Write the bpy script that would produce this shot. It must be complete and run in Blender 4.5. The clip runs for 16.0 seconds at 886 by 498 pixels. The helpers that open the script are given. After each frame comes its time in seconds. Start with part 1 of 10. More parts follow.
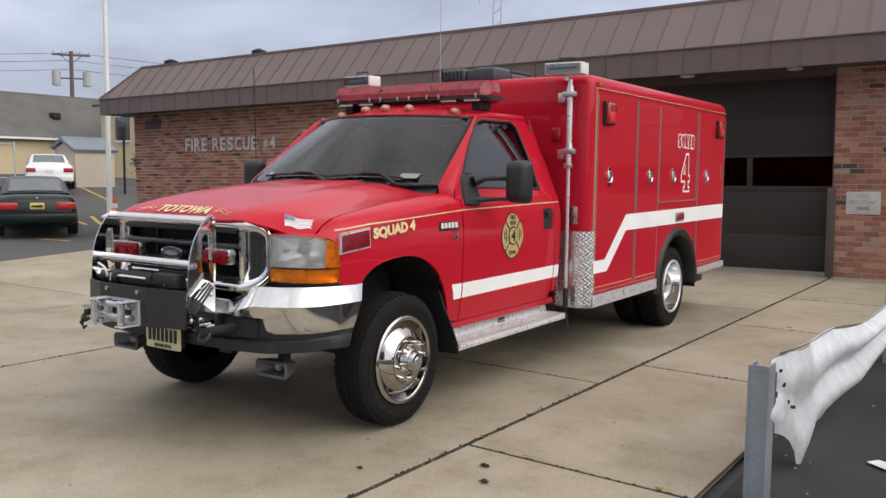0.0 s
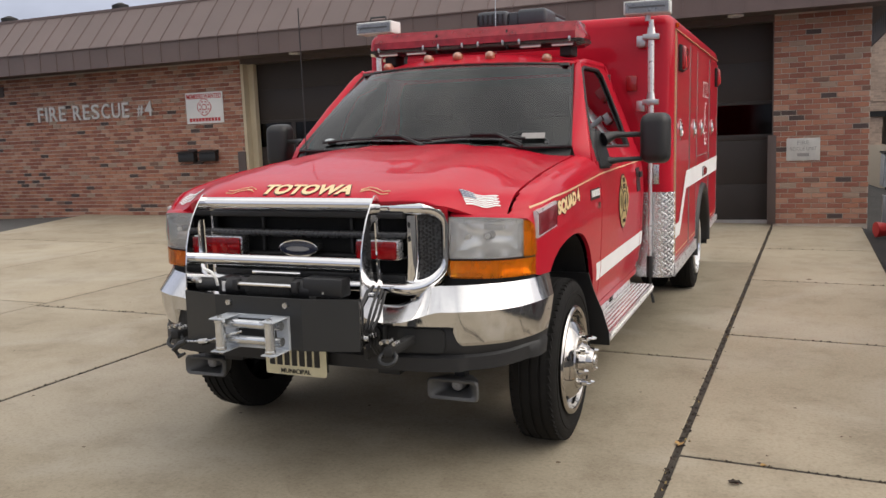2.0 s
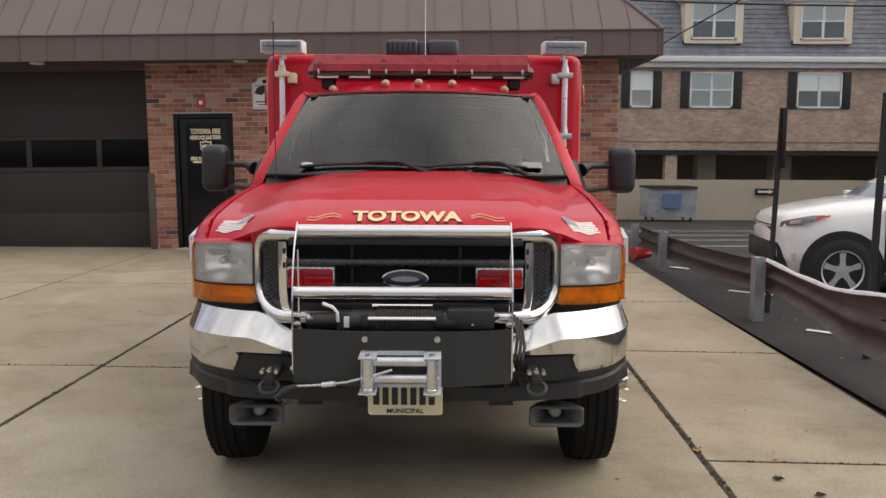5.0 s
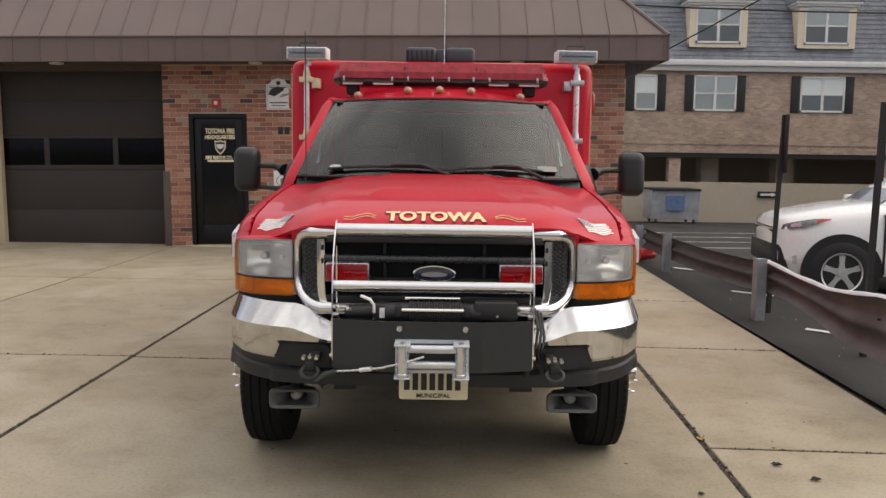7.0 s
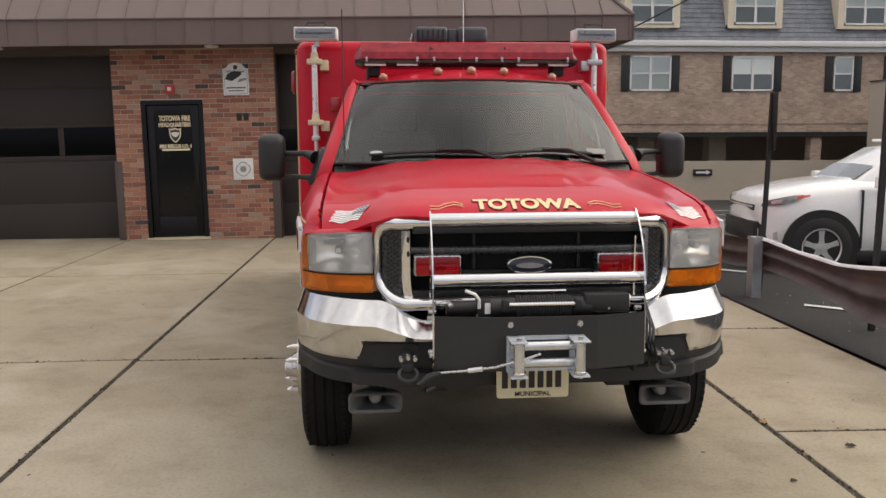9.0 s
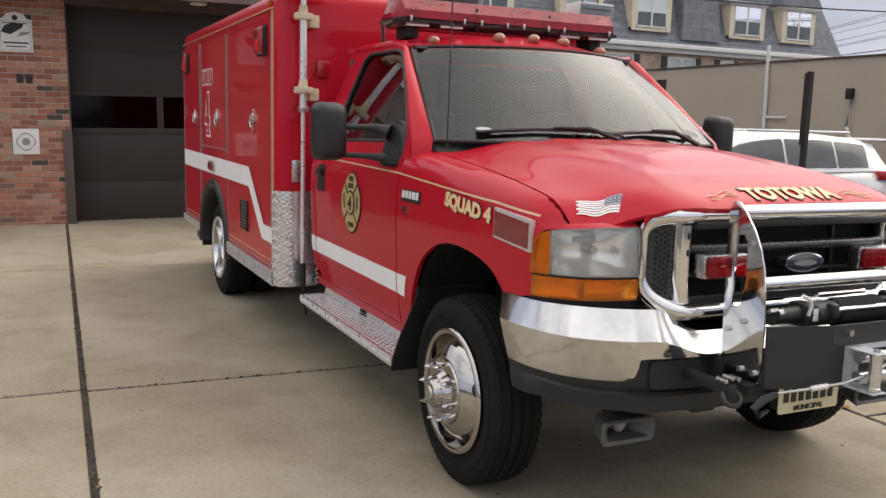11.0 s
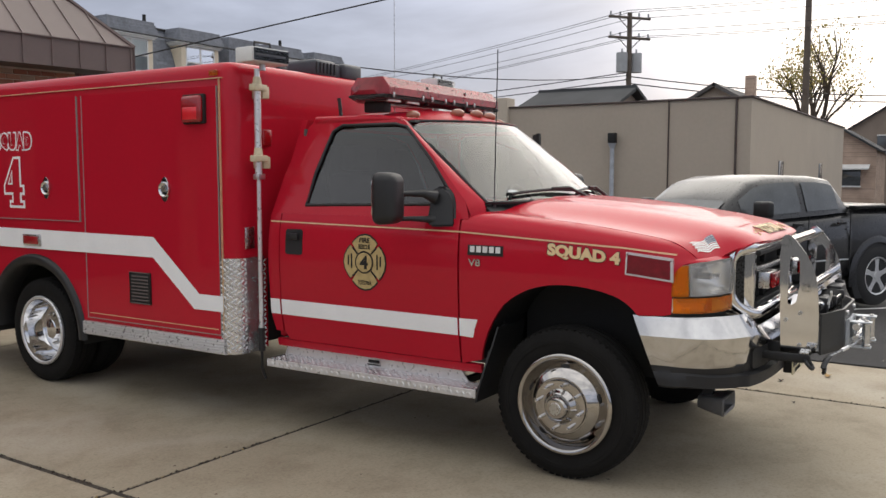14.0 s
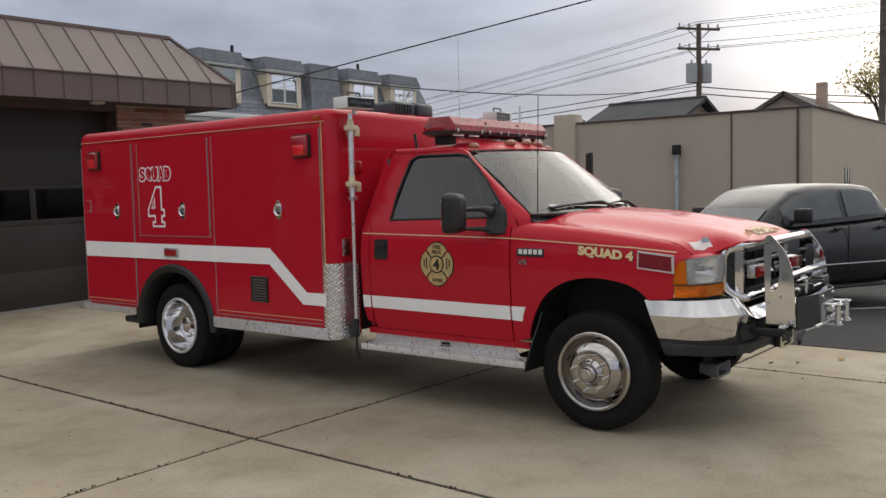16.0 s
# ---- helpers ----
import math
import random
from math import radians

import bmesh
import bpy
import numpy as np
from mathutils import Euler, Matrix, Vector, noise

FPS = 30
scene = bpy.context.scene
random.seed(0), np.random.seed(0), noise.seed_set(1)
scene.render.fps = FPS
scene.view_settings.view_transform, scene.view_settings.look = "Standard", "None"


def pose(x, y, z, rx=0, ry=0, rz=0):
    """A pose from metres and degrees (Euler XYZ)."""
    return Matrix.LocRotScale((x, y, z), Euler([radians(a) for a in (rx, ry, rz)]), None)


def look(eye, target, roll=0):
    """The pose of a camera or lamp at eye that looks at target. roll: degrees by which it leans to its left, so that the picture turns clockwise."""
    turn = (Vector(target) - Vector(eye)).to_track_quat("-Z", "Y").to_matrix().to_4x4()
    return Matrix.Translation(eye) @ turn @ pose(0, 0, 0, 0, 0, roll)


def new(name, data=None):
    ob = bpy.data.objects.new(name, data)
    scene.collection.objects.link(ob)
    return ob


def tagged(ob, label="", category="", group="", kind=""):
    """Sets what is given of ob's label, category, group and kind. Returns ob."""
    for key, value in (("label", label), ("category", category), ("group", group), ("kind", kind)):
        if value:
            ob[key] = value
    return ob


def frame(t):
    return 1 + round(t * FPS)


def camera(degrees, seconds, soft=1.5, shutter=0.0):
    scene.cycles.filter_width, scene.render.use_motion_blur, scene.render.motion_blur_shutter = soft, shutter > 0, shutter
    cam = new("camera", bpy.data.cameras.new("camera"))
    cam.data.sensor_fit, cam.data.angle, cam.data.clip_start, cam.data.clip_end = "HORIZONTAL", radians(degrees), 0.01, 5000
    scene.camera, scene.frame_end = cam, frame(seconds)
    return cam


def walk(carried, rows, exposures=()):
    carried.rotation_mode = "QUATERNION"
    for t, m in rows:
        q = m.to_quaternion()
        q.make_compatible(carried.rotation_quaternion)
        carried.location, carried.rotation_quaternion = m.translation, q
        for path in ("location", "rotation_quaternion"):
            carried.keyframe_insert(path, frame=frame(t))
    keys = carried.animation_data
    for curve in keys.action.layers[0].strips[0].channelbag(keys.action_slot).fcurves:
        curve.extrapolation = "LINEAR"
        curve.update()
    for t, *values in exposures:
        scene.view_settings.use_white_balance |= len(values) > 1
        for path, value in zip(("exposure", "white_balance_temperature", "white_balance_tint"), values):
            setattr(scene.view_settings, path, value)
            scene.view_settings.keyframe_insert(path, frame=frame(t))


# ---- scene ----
cam = camera(54.6, 16.0)
PATH = [
    (0, (4.059, -3.041, 1.553), (2.943, -1.392, 1.369), 0.6),
    (0.5, (3.547, -3.108, 1.56), (2.501, -1.415, 1.351), -0.3),
    (1, (3.013, -3.048, 1.546), (2.074, -1.3, 1.298), -0.4),
    (1.5, (2.477, -3.086, 1.547), (1.652, -1.282, 1.29), -0.3),
    (2, (1.987, -3.026, 1.554), (1.236, -1.193, 1.279), -1.5),
    (2.5, (1.499, -2.922, 1.562), (0.814, -1.058, 1.322), -1.8),
    (3, (1.042, -2.895, 1.572), (0.515, -0.979, 1.347), -2.3),
    (3.5, (0.731, -2.804, 1.586), (0.349, -0.854, 1.356), -1.9),
    (4, (0.412, -2.891, 1.555), (0.217, -0.912, 1.342), -0.7),
    (4.2, (0.343, -2.988, 1.555), (0.223, -1.003, 1.342), -0.7),
    (6.3, (0.041, -3.6, 1.586), (0.076, -1.612, 1.366), 0.6),
    (6.5, (0.042, -3.623, 1.588), (0.046, -1.635, 1.368), 0.8),
    (7, (0.049, -3.61, 1.586), (0.043, -1.622, 1.368), 0.8),
    (7.5, (0.047, -3.605, 1.586), (0.05, -1.617, 1.37), 1.0),
    (8, (0.028, -3.56, 1.581), (0.063, -1.572, 1.37), 1.9),
    (8.5, (-0.298, -3.539, 1.576), (-0.219, -1.552, 1.36), 1.1),
    (8.7, (-0.437, -3.48, 1.587), (-0.328, -1.497, 1.352), 0.4),
    (10.8, (-2.4, -2.228, 1.52), (-1.622, -0.411, 1.219), 1.6),
    (11, (-2.572, -2.106, 1.54), (-1.72, -0.32, 1.246), 1.6),
    (11.5, (-2.935, -1.702, 1.501), (-1.982, 0.038, 1.251), 1.3),
    (12, (-3.409, -1.388, 1.509), (-2.388, 0.318, 1.295), 0.5),
    (12.5, (-3.839, -1.047, 1.481), (-2.655, 0.552, 1.278), -0.7),
    (13, (-4.279, -0.809, 1.581), (-2.85, 0.575, 1.376), -0.9),
    (13.5, (-4.69, -0.691, 1.604), (-3.112, 0.52, 1.407), -0.9),
    (14, (-5.076, -0.745, 1.604), (-3.387, 0.314, 1.432), -0.0),
    (14.5, (-5.426, -0.776, 1.613), (-3.656, 0.137, 1.433), 0.3),
    (15, (-5.639, -1.089, 1.597), (-3.873, -0.165, 1.433), 0.8),
    (15.5, (-5.864, -1.365, 1.635), (-4.184, -0.29, 1.489), -0.2),
    (16, (-6.113, -1.587, 1.645), (-4.525, -0.379, 1.507), -1.4),
]
walk(cam, [(t, look(eye, target, roll)) for t, eye, target, roll in PATH],
     [(0.0, 0.16, 6080, 14), (2.5, 0.20, 6300, 14), (4.2, 0.13, 6330, 14), (7.0, 0.17, 6480, 14), (8.5, 0.19, 6500, 14), (11.0, 0.33, 6330, 14), (12.0, 0.42, 6300, 14), (12.5, 0.54, 6300, 14), (13.0, 0.54, 6250, 14), (13.5, 0.30, 6220, 14), (14.5, -0.02, 6160, 12), (16.0, -0.11, 6200, 12)])

# ---- world and sun ----
SUN_AZ, SUN_EL = radians(84), radians(14)
SUN_DIR = Vector((math.sin(SUN_AZ) * math.cos(SUN_EL), math.cos(SUN_AZ) * math.cos(SUN_EL), math.sin(SUN_EL)))
world = bpy.data.worlds.new("world")
scene.world = world
world.use_nodes = True
wn, wl = world.node_tree.nodes, world.node_tree.links
wn.clear()
w_out = wn.new("ShaderNodeOutputWorld")
w_bg = wn.new("ShaderNodeBackground")
w_sky = wn.new("ShaderNodeTexSky")
w_sky.sky_type, w_sky.sun_disc = "NISHITA", False
w_sky.sun_elevation, w_sky.sun_rotation = SUN_EL, SUN_AZ
w_sky.dust_density = 2.0
w_dim = wn.new("ShaderNodeVectorMath")
w_dim.operation = "SCALE"
w_dim.inputs["Scale"].default_value = 0.035
wl.new(w_sky.outputs[0], w_dim.inputs[0])
w_co = wn.new("ShaderNodeTexCoord")
w_map = wn.new("ShaderNodeMapping")
w_map.inputs["Scale"].default_value = (1.0, 1.0, 3.6)
wl.new(w_co.outputs["Generated"], w_map.inputs[0])
w_noise = wn.new("ShaderNodeTexNoise")
w_noise.inputs["Scale"].default_value, w_noise.inputs["Detail"].default_value = 2.1, 7.0
w_noise.inputs["Roughness"].default_value, w_noise.inputs["Distortion"].default_value = 0.55, 0.4
wl.new(w_map.outputs[0], w_noise.inputs["Vector"])
w_ramp = wn.new("ShaderNodeValToRGB")
for e, (p, c) in zip((w_ramp.color_ramp.elements[0], w_ramp.color_ramp.elements[1], w_ramp.color_ramp.elements.new(0.52)),
                     ((0.34, (0.36, 0.375, 0.415, 1)), (0.70, (0.77, 0.79, 0.83, 1)), (0.52, (0.52, 0.54, 0.59, 1)))):
    e.position, e.color = p, c
wl.new(w_noise.outputs["Fac"], w_ramp.inputs[0])
# an overcast sky is brighter overhead than at the horizon
w_sep = wn.new("ShaderNodeSeparateXYZ")
wl.new(w_co.outputs["Generated"], w_sep.inputs[0])
w_zen = wn.new("ShaderNodeMapRange")
w_zen.inputs[1].default_value, w_zen.inputs[2].default_value = 0.12, 0.85
w_zen.inputs[3].default_value, w_zen.inputs[4].default_value = 1.02, 2.25
wl.new(w_sep.outputs["Z"], w_zen.inputs[0])
w_tint = wn.new("ShaderNodeMix")
w_tint.data_type = "RGBA"
w_tint.inputs["A"].default_value, w_tint.inputs["B"].default_value = (0.98, 1.0, 1.05, 1), (1.06, 1.0, 0.86, 1)
w_high = wn.new("ShaderNodeMapRange")
w_high.inputs[1].default_value, w_high.inputs[2].default_value = 0.20, 0.55
wl.new(w_sep.outputs["Z"], w_high.inputs[0])
wl.new(w_high.outputs[0], w_tint.inputs["Factor"])
w_warm = wn.new("ShaderNodeVectorMath")
w_warm.operation = "MULTIPLY"
wl.new(w_ramp.outputs[0], w_warm.inputs[0])
wl.new(w_tint.outputs["Result"], w_warm.inputs[1])
w_over = wn.new("ShaderNodeVectorMath")
w_over.operation = "SCALE"
wl.new(w_warm.outputs[0], w_over.inputs[0])
wl.new(w_zen.outputs[0], w_over.inputs["Scale"])
# thin cloud lit from behind by the low sun
w_dot = wn.new("ShaderNodeVectorMath")
w_dot.operation = "DOT_PRODUCT"
w_dot.inputs[1].default_value = SUN_DIR
wl.new(w_co.outputs["Generated"], w_dot.inputs[0])
w_glow = wn.new("ShaderNodeMapRange")
w_glow.interpolation_type = "SMOOTHERSTEP"
w_glow.inputs[1].default_value, w_glow.inputs[2].default_value = 0.955, 1.0
w_glow.inputs[3].default_value, w_glow.inputs[4].default_value = 0.0, 0.5
wl.new(w_dot.outputs["Value"], w_glow.inputs[0])
w_gcol = wn.new("ShaderNodeVectorMath")
w_gcol.operation = "SCALE"
w_gcol.inputs[0].default_value = (1.0, 0.93, 0.78)
wl.new(w_glow.outputs[0], w_gcol.inputs["Scale"])
w_mix = wn.new("ShaderNodeMix")
w_mix.data_type = "RGBA"
w_mix.inputs["Factor"].default_value = 0.80
wl.new(w_dim.outputs[0], w_mix.inputs["A"])
wl.new(w_over.outputs[0], w_mix.inputs["B"])
w_dot2 = wn.new("ShaderNodeVectorMath")
w_dot2.operation = "DOT_PRODUCT"
w_dot2.inputs[1].default_value = (math.sin(SUN_AZ) * math.cos(radians(47)), math.cos(SUN_AZ) * math.cos(radians(47)), math.sin(radians(47)))
wl.new(w_co.outputs["Generated"], w_dot2.inputs[0])
w_glow2 = wn.new("ShaderNodeMapRange")
w_glow2.interpolation_type = "SMOOTHERSTEP"
w_glow2.inputs[1].default_value, w_glow2.inputs[2].default_value = 0.72, 1.0
w_glow2.inputs[3].default_value, w_glow2.inputs[4].default_value = 0.0, 1.35
wl.new(w_dot2.outputs["Value"], w_glow2.inputs[0])
w_both = wn.new("ShaderNodeMath")
wl.new(w_glow.outputs[0], w_both.inputs[0])
wl.new(w_glow2.outputs[0], w_both.inputs[1])
wl.new(w_both.outputs[0], w_gcol.inputs["Scale"])
w_sum = wn.new("ShaderNodeVectorMath")
w_sum.operation = "ADD"
wl.new(w_mix.outputs["Result"], w_sum.inputs[0])
wl.new(w_gcol.outputs[0], w_sum.inputs[1])
wl.new(w_sum.outputs[0], w_bg.inputs["Color"])
w_bg.inputs["Strength"].default_value = 1.12
wl.new(w_bg.outputs[0], w_out.inputs[0])

sun = new("sun", bpy.data.lights.new("sun", "SUN"))
sun.data.energy, sun.data.angle, sun.data.color = 1.0, radians(85), (1.0, 0.89, 0.72)
sun.matrix_world = look((20, 0, 12), Vector((20, 0, 12)) - SUN_DIR)
scene.view_settings.exposure = 0.0

# ---- materials ----
def material(name, color, rough=0.5, metal=0.0, var=0.12, scale=3.0, fine=40.0, bump=0.0, bscale=80.0, coat=0.0, tone=None, rvar=0.1, spec=0.5, rand=0.0):
    """A principled material: two scales of colour variation, roughness wear and fine relief, in metres."""
    m = bpy.data.materials.new(name)
    m.use_nodes = True
    n, l = m.node_tree.nodes, m.node_tree.links
    b = n["Principled BSDF"]
    b.inputs["Metallic"].default_value = metal
    b.inputs["Coat Weight"].default_value = coat
    b.inputs["Coat Roughness"].default_value = 0.03
    b.inputs["Specular IOR Level"].default_value = spec
    co = n.new("ShaderNodeTexCoord")
    big, small = n.new("ShaderNodeTexNoise"), n.new("ShaderNodeTexNoise")
    big.inputs["Scale"].default_value, big.inputs["Detail"].default_value = scale, 4.0
    small.inputs["Scale"].default_value, small.inputs["Detail"].default_value = fine, 3.0
    for q in (big, small):
        l.new(co.outputs["Object"], q.inputs["Vector"])
    add = n.new("ShaderNodeMath")
    add.operation = "MULTIPLY_ADD"
    l.new(big.outputs["Fac"], add.inputs[0])
    add.inputs[1].default_value = 0.65
    half = n.new("ShaderNodeMath")
    half.operation = "MULTIPLY"
    half.inputs[1].default_value = 0.35
    l.new(small.outputs["Fac"], half.inputs[0])
    l.new(half.outputs[0], add.inputs[2])
    ramp = n.new("ShaderNodeValToRGB")
    lo = tuple(c * (1 - var) for c in color)
    hi = tuple(min(1, c * (1 + var)) for c in (tone or color))
    ramp.color_ramp.elements[0].position, ramp.color_ramp.elements[1].position = 0.3, 0.7
    ramp.color_ramp.elements[0].color, ramp.color_ramp.elements[1].color = (*lo, 1), (*hi, 1)
    l.new(add.outputs[0], ramp.inputs[0])
    out = ramp.outputs[0]
    if rand:
        info = n.new("ShaderNodeObjectInfo")
        val = n.new("ShaderNodeMapRange")
        val.inputs[3].default_value, val.inputs[4].default_value = 1 - rand, 1 + rand
        l.new(info.outputs["Random"], val.inputs[0])
        mul = n.new("ShaderNodeVectorMath")
        mul.operation = "SCALE"
        l.new(out, mul.inputs[0])
        l.new(val.outputs[0], mul.inputs["Scale"])
        out = mul.outputs[0]
    l.new(out, b.inputs["Base Color"])
    rr = n.new("ShaderNodeMapRange")
    rr.inputs[3].default_value, rr.inputs[4].default_value = max(0.01, rough - rvar), min(1, rough + rvar)
    l.new(small.outputs["Fac"], rr.inputs[0])
    l.new(rr.outputs[0], b.inputs["Roughness"])
    if bump:
        bn, bt = n.new("ShaderNodeBump"), n.new("ShaderNodeTexNoise")
        bt.inputs["Scale"].default_value, bt.inputs["Detail"].default_value = bscale, 5.0
        l.new(co.outputs["Object"], bt.inputs["Vector"])
        l.new(bt.outputs["Fac"], bn.inputs["Height"])
        bn.inputs["Strength"].default_value, bn.inputs["Distance"].default_value = bump, 0.01
        l.new(bn.outputs[0], b.inputs["Normal"])
    return m


def glass(name, tint, gloss=1.0, rough=0.02, ior=1.5):
    """Thin window glass: tinted see-through with a mirror reflection that grows at grazing angles."""
    m = bpy.data.materials.new(name)
    m.use_nodes = True
    n, l = m.node_tree.nodes, m.node_tree.links
    n.clear()
    out, mix = n.new("ShaderNodeOutputMaterial"), n.new("ShaderNodeMixShader")
    tr, gl, fr = n.new("ShaderNodeBsdfTransparent"), n.new("ShaderNodeBsdfGlossy"), n.new("ShaderNodeFresnel")
    tr.inputs[0].default_value = (*tint, 1)
    gl.inputs["Roughness"].default_value = rough
    gl.inputs[0].default_value = (gloss, gloss, gloss, 1)
    fr.inputs[0].default_value = ior
    l.new(fr.outputs[0], mix.inputs[0])
    l.new(tr.outputs[0], mix.inputs[1])
    l.new(gl.outputs[0], mix.inputs[2])
    l.new(mix.outputs[0], out.inputs[0])
    return m


def lamp_glass(name, color, rough=0.12, glow=0.0):
    m = material(name, color, rough, var=0.1, scale=20, fine=120, coat=0.6, bump=0.15, bscale=160, rvar=0.05)
    if glow:
        b = m.node_tree.nodes["Principled BSDF"]
        b.inputs["Emission Color"].default_value, b.inputs["Emission Strength"].default_value = (*color, 1), glow
    return m


def lens(name, tint, body, clear=0.6, ribs=0.0, rough=0.03):
    """A moulded plastic lens: tinted see-through, a share of cloudy body colour, gloss on top, optional pressed ribs."""
    m = bpy.data.materials.new(name)
    m.use_nodes = True
    n, l = m.node_tree.nodes, m.node_tree.links
    n.clear()
    out, top, low = n.new("ShaderNodeOutputMaterial"), n.new("ShaderNodeMixShader"), n.new("ShaderNodeMixShader")
    tr, df, gl, fr = n.new("ShaderNodeBsdfTransparent"), n.new("ShaderNodeBsdfDiffuse"), n.new("ShaderNodeBsdfGlossy"), n.new("ShaderNodeFresnel")
    co, cloud, amount = n.new("ShaderNodeTexCoord"), n.new("ShaderNodeTexNoise"), n.new("ShaderNodeMapRange")
    tr.inputs[0].default_value, df.inputs[0].default_value = (*tint, 1), (*body, 1)
    gl.inputs["Roughness"].default_value, fr.inputs[0].default_value = rough, 1.5
    cloud.inputs["Scale"].default_value, cloud.inputs["Detail"].default_value = 14.0, 4.0
    l.new(co.outputs["Object"], cloud.inputs["Vector"])
    amount.inputs[1].default_value, amount.inputs[2].default_value = 0.3, 0.7
    amount.inputs[3].default_value, amount.inputs[4].default_value = (1 - clear) * 0.7, min(1.0, (1 - clear) * 1.3)
    l.new(cloud.outputs["Fac"], amount.inputs[0])
    l.new(amount.outputs[0], low.inputs[0])
    l.new(tr.outputs[0], low.inputs[1])
    l.new(df.outputs[0], low.inputs[2])
    l.new(fr.outputs[0], top.inputs[0])
    l.new(low.outputs[0], top.inputs[1])
    l.new(gl.outputs[0], top.inputs[2])
    l.new(top.outputs[0], out.inputs[0])
    if ribs:
        w, bn = n.new("ShaderNodeTexWave"), n.new("ShaderNodeBump")
        w.bands_direction = "X"
        w.inputs["Scale"].default_value = ribs
        l.new(co.outputs["Object"], w.inputs["Vector"])
        l.new(w.outputs["Fac"], bn.inputs["Height"])
        bn.inputs["Strength"].default_value, bn.inputs["Distance"].default_value = 0.35, 0.003
        l.new(bn.outputs[0], gl.inputs["Normal"])
        l.new(bn.outputs[0], df.inputs["Normal"])
    return m


def island_color(m, stops):
    """Colour by island: every loose piece of a joined mesh takes one colour out of the stops."""
    n, l = m.node_tree.nodes, m.node_tree.links
    b = n["Principled BSDF"]
    old = b.inputs["Base Color"].links[0].from_socket
    geo, info, addn, fr = n.new("ShaderNodeNewGeometry"), n.new("ShaderNodeObjectInfo"), n.new("ShaderNodeMath"), n.new("ShaderNodeMath")
    fr.operation = "FRACT"
    l.new(geo.outputs["Random Per Island"], addn.inputs[0])
    l.new(info.outputs["Random"], addn.inputs[1])
    l.new(addn.outputs[0], fr.inputs[0])
    ramp = n.new("ShaderNodeValToRGB")
    ramp.color_ramp.interpolation = "CONSTANT"
    while len(ramp.color_ramp.elements) < len(stops):
        ramp.color_ramp.elements.new(0.5)
    for e, (p, c) in zip(ramp.color_ramp.elements, stops):
        e.position, e.color = p, (*c, 1)
    l.new(fr.outputs[0], ramp.inputs[0])
    mul = n.new("ShaderNodeMix")
    mul.data_type, mul.blend_type = "RGBA", "MULTIPLY"
    mul.inputs["Factor"].default_value = 1.0
    l.new(ramp.outputs[0], mul.inputs["A"])
    l.new(old, mul.inputs["B"])
    l.new(mul.outputs["Result"], b.inputs["Base Color"])
    return m


M_RED = material("fire_red_paint", (0.47, 0.011, 0.027), 0.32, var=0.05, scale=1.5, fine=30, coat=0.42, rvar=0.06, bump=0.015, bscale=6, spec=0.05)
M_CHROME = material("chrome", (0.74, 0.74, 0.75), 0.06, metal=1, var=0.05, scale=4, fine=60, rvar=0.04)
M_BUMPER = material("worn_bumper_chrome", (0.60, 0.60, 0.61), 0.10, metal=1, var=0.08, scale=3, fine=40, rvar=0.06)
M_WHEEL = material("polished_wheel_steel", (0.47, 0.455, 0.44), 0.06, metal=1, var=0.06, scale=4, fine=60, rvar=0.05)
M_STEEL = material("brushed_steel", (0.55, 0.55, 0.55), 0.28, metal=1, var=0.15, scale=6, fine=90, rvar=0.12)
M_ALU = material("dull_aluminium", (0.55, 0.55, 0.56), 0.38, metal=1, var=0.15, scale=5, fine=70, rvar=0.12)
M_BLACK = material("black_plastic", (0.013, 0.013, 0.014), 0.48, var=0.25, scale=6, fine=150, bump=0.1, bscale=400)
M_VALANCE = material("grey_black_plastic", (0.010, 0.010, 0.011), 0.55, var=0.25, scale=5, fine=120, bump=0.1, bscale=300)
M_HORN = material("horn_grey_casting", (0.10, 0.10, 0.10), 0.5, metal=0.3, var=0.2, scale=8)
M_RUBBER = material("tyre_rubber", (0.011, 0.0105, 0.010), 0.8, var=0.3, scale=8, fine=90, bump=0.2, bscale=200, spec=0.18)
M_DARK = material("underbody_black", (0.012, 0.012, 0.012), 0.7, var=0.3)
# the shade deep inside the grille, put into the colour
M_RECESS_SHADE = material("recess_shade_black", (0.004, 0.004, 0.004), 0.9, var=0.2)
M_WINCH = material("winch_plate_paint", (0.019, 0.020, 0.021), 0.42, var=0.18, scale=5, fine=120, bump=0.06, bscale=200)
M_WHITE_VINYL = material("white_reflective_vinyl", (0.90, 0.90, 0.90), 0.4, var=0.05, scale=4, fine=80)
M_PINLINE = material("pale_gold_pinstripe", (0.66, 0.45, 0.26), 0.45, var=0.1, scale=20)
M_TREAD = material("polished_tread_plate", (0.70, 0.70, 0.71), 0.24, metal=0.85, var=0.12, scale=7, fine=60, rvar=0.1)
M_INK = material("black_outline_ink", (0.012, 0.011, 0.010), 0.5, var=0.1)
M_CREAM = material("cream_cast_bracket", (0.62, 0.55, 0.38), 0.5, var=0.12, scale=20)
M_WHITE = material("white_paint", (0.74, 0.74, 0.72), 0.5, var=0.06, scale=3)
M_LENS = glass("clear_lens", (0.80, 0.80, 0.80), 0.9, 0.05)
M_HEADLENS = lens("ribbed_headlight_lens", (0.96, 0.96, 0.94), (0.95, 0.95, 0.94), 0.82, 46)
M_LAMPBOWL = material("mirror_lamp_bowl", (0.93, 0.93, 0.92), 0.24, metal=0.7, var=0.10, scale=14, fine=50, bump=0.10, bscale=22, rvar=0.06)
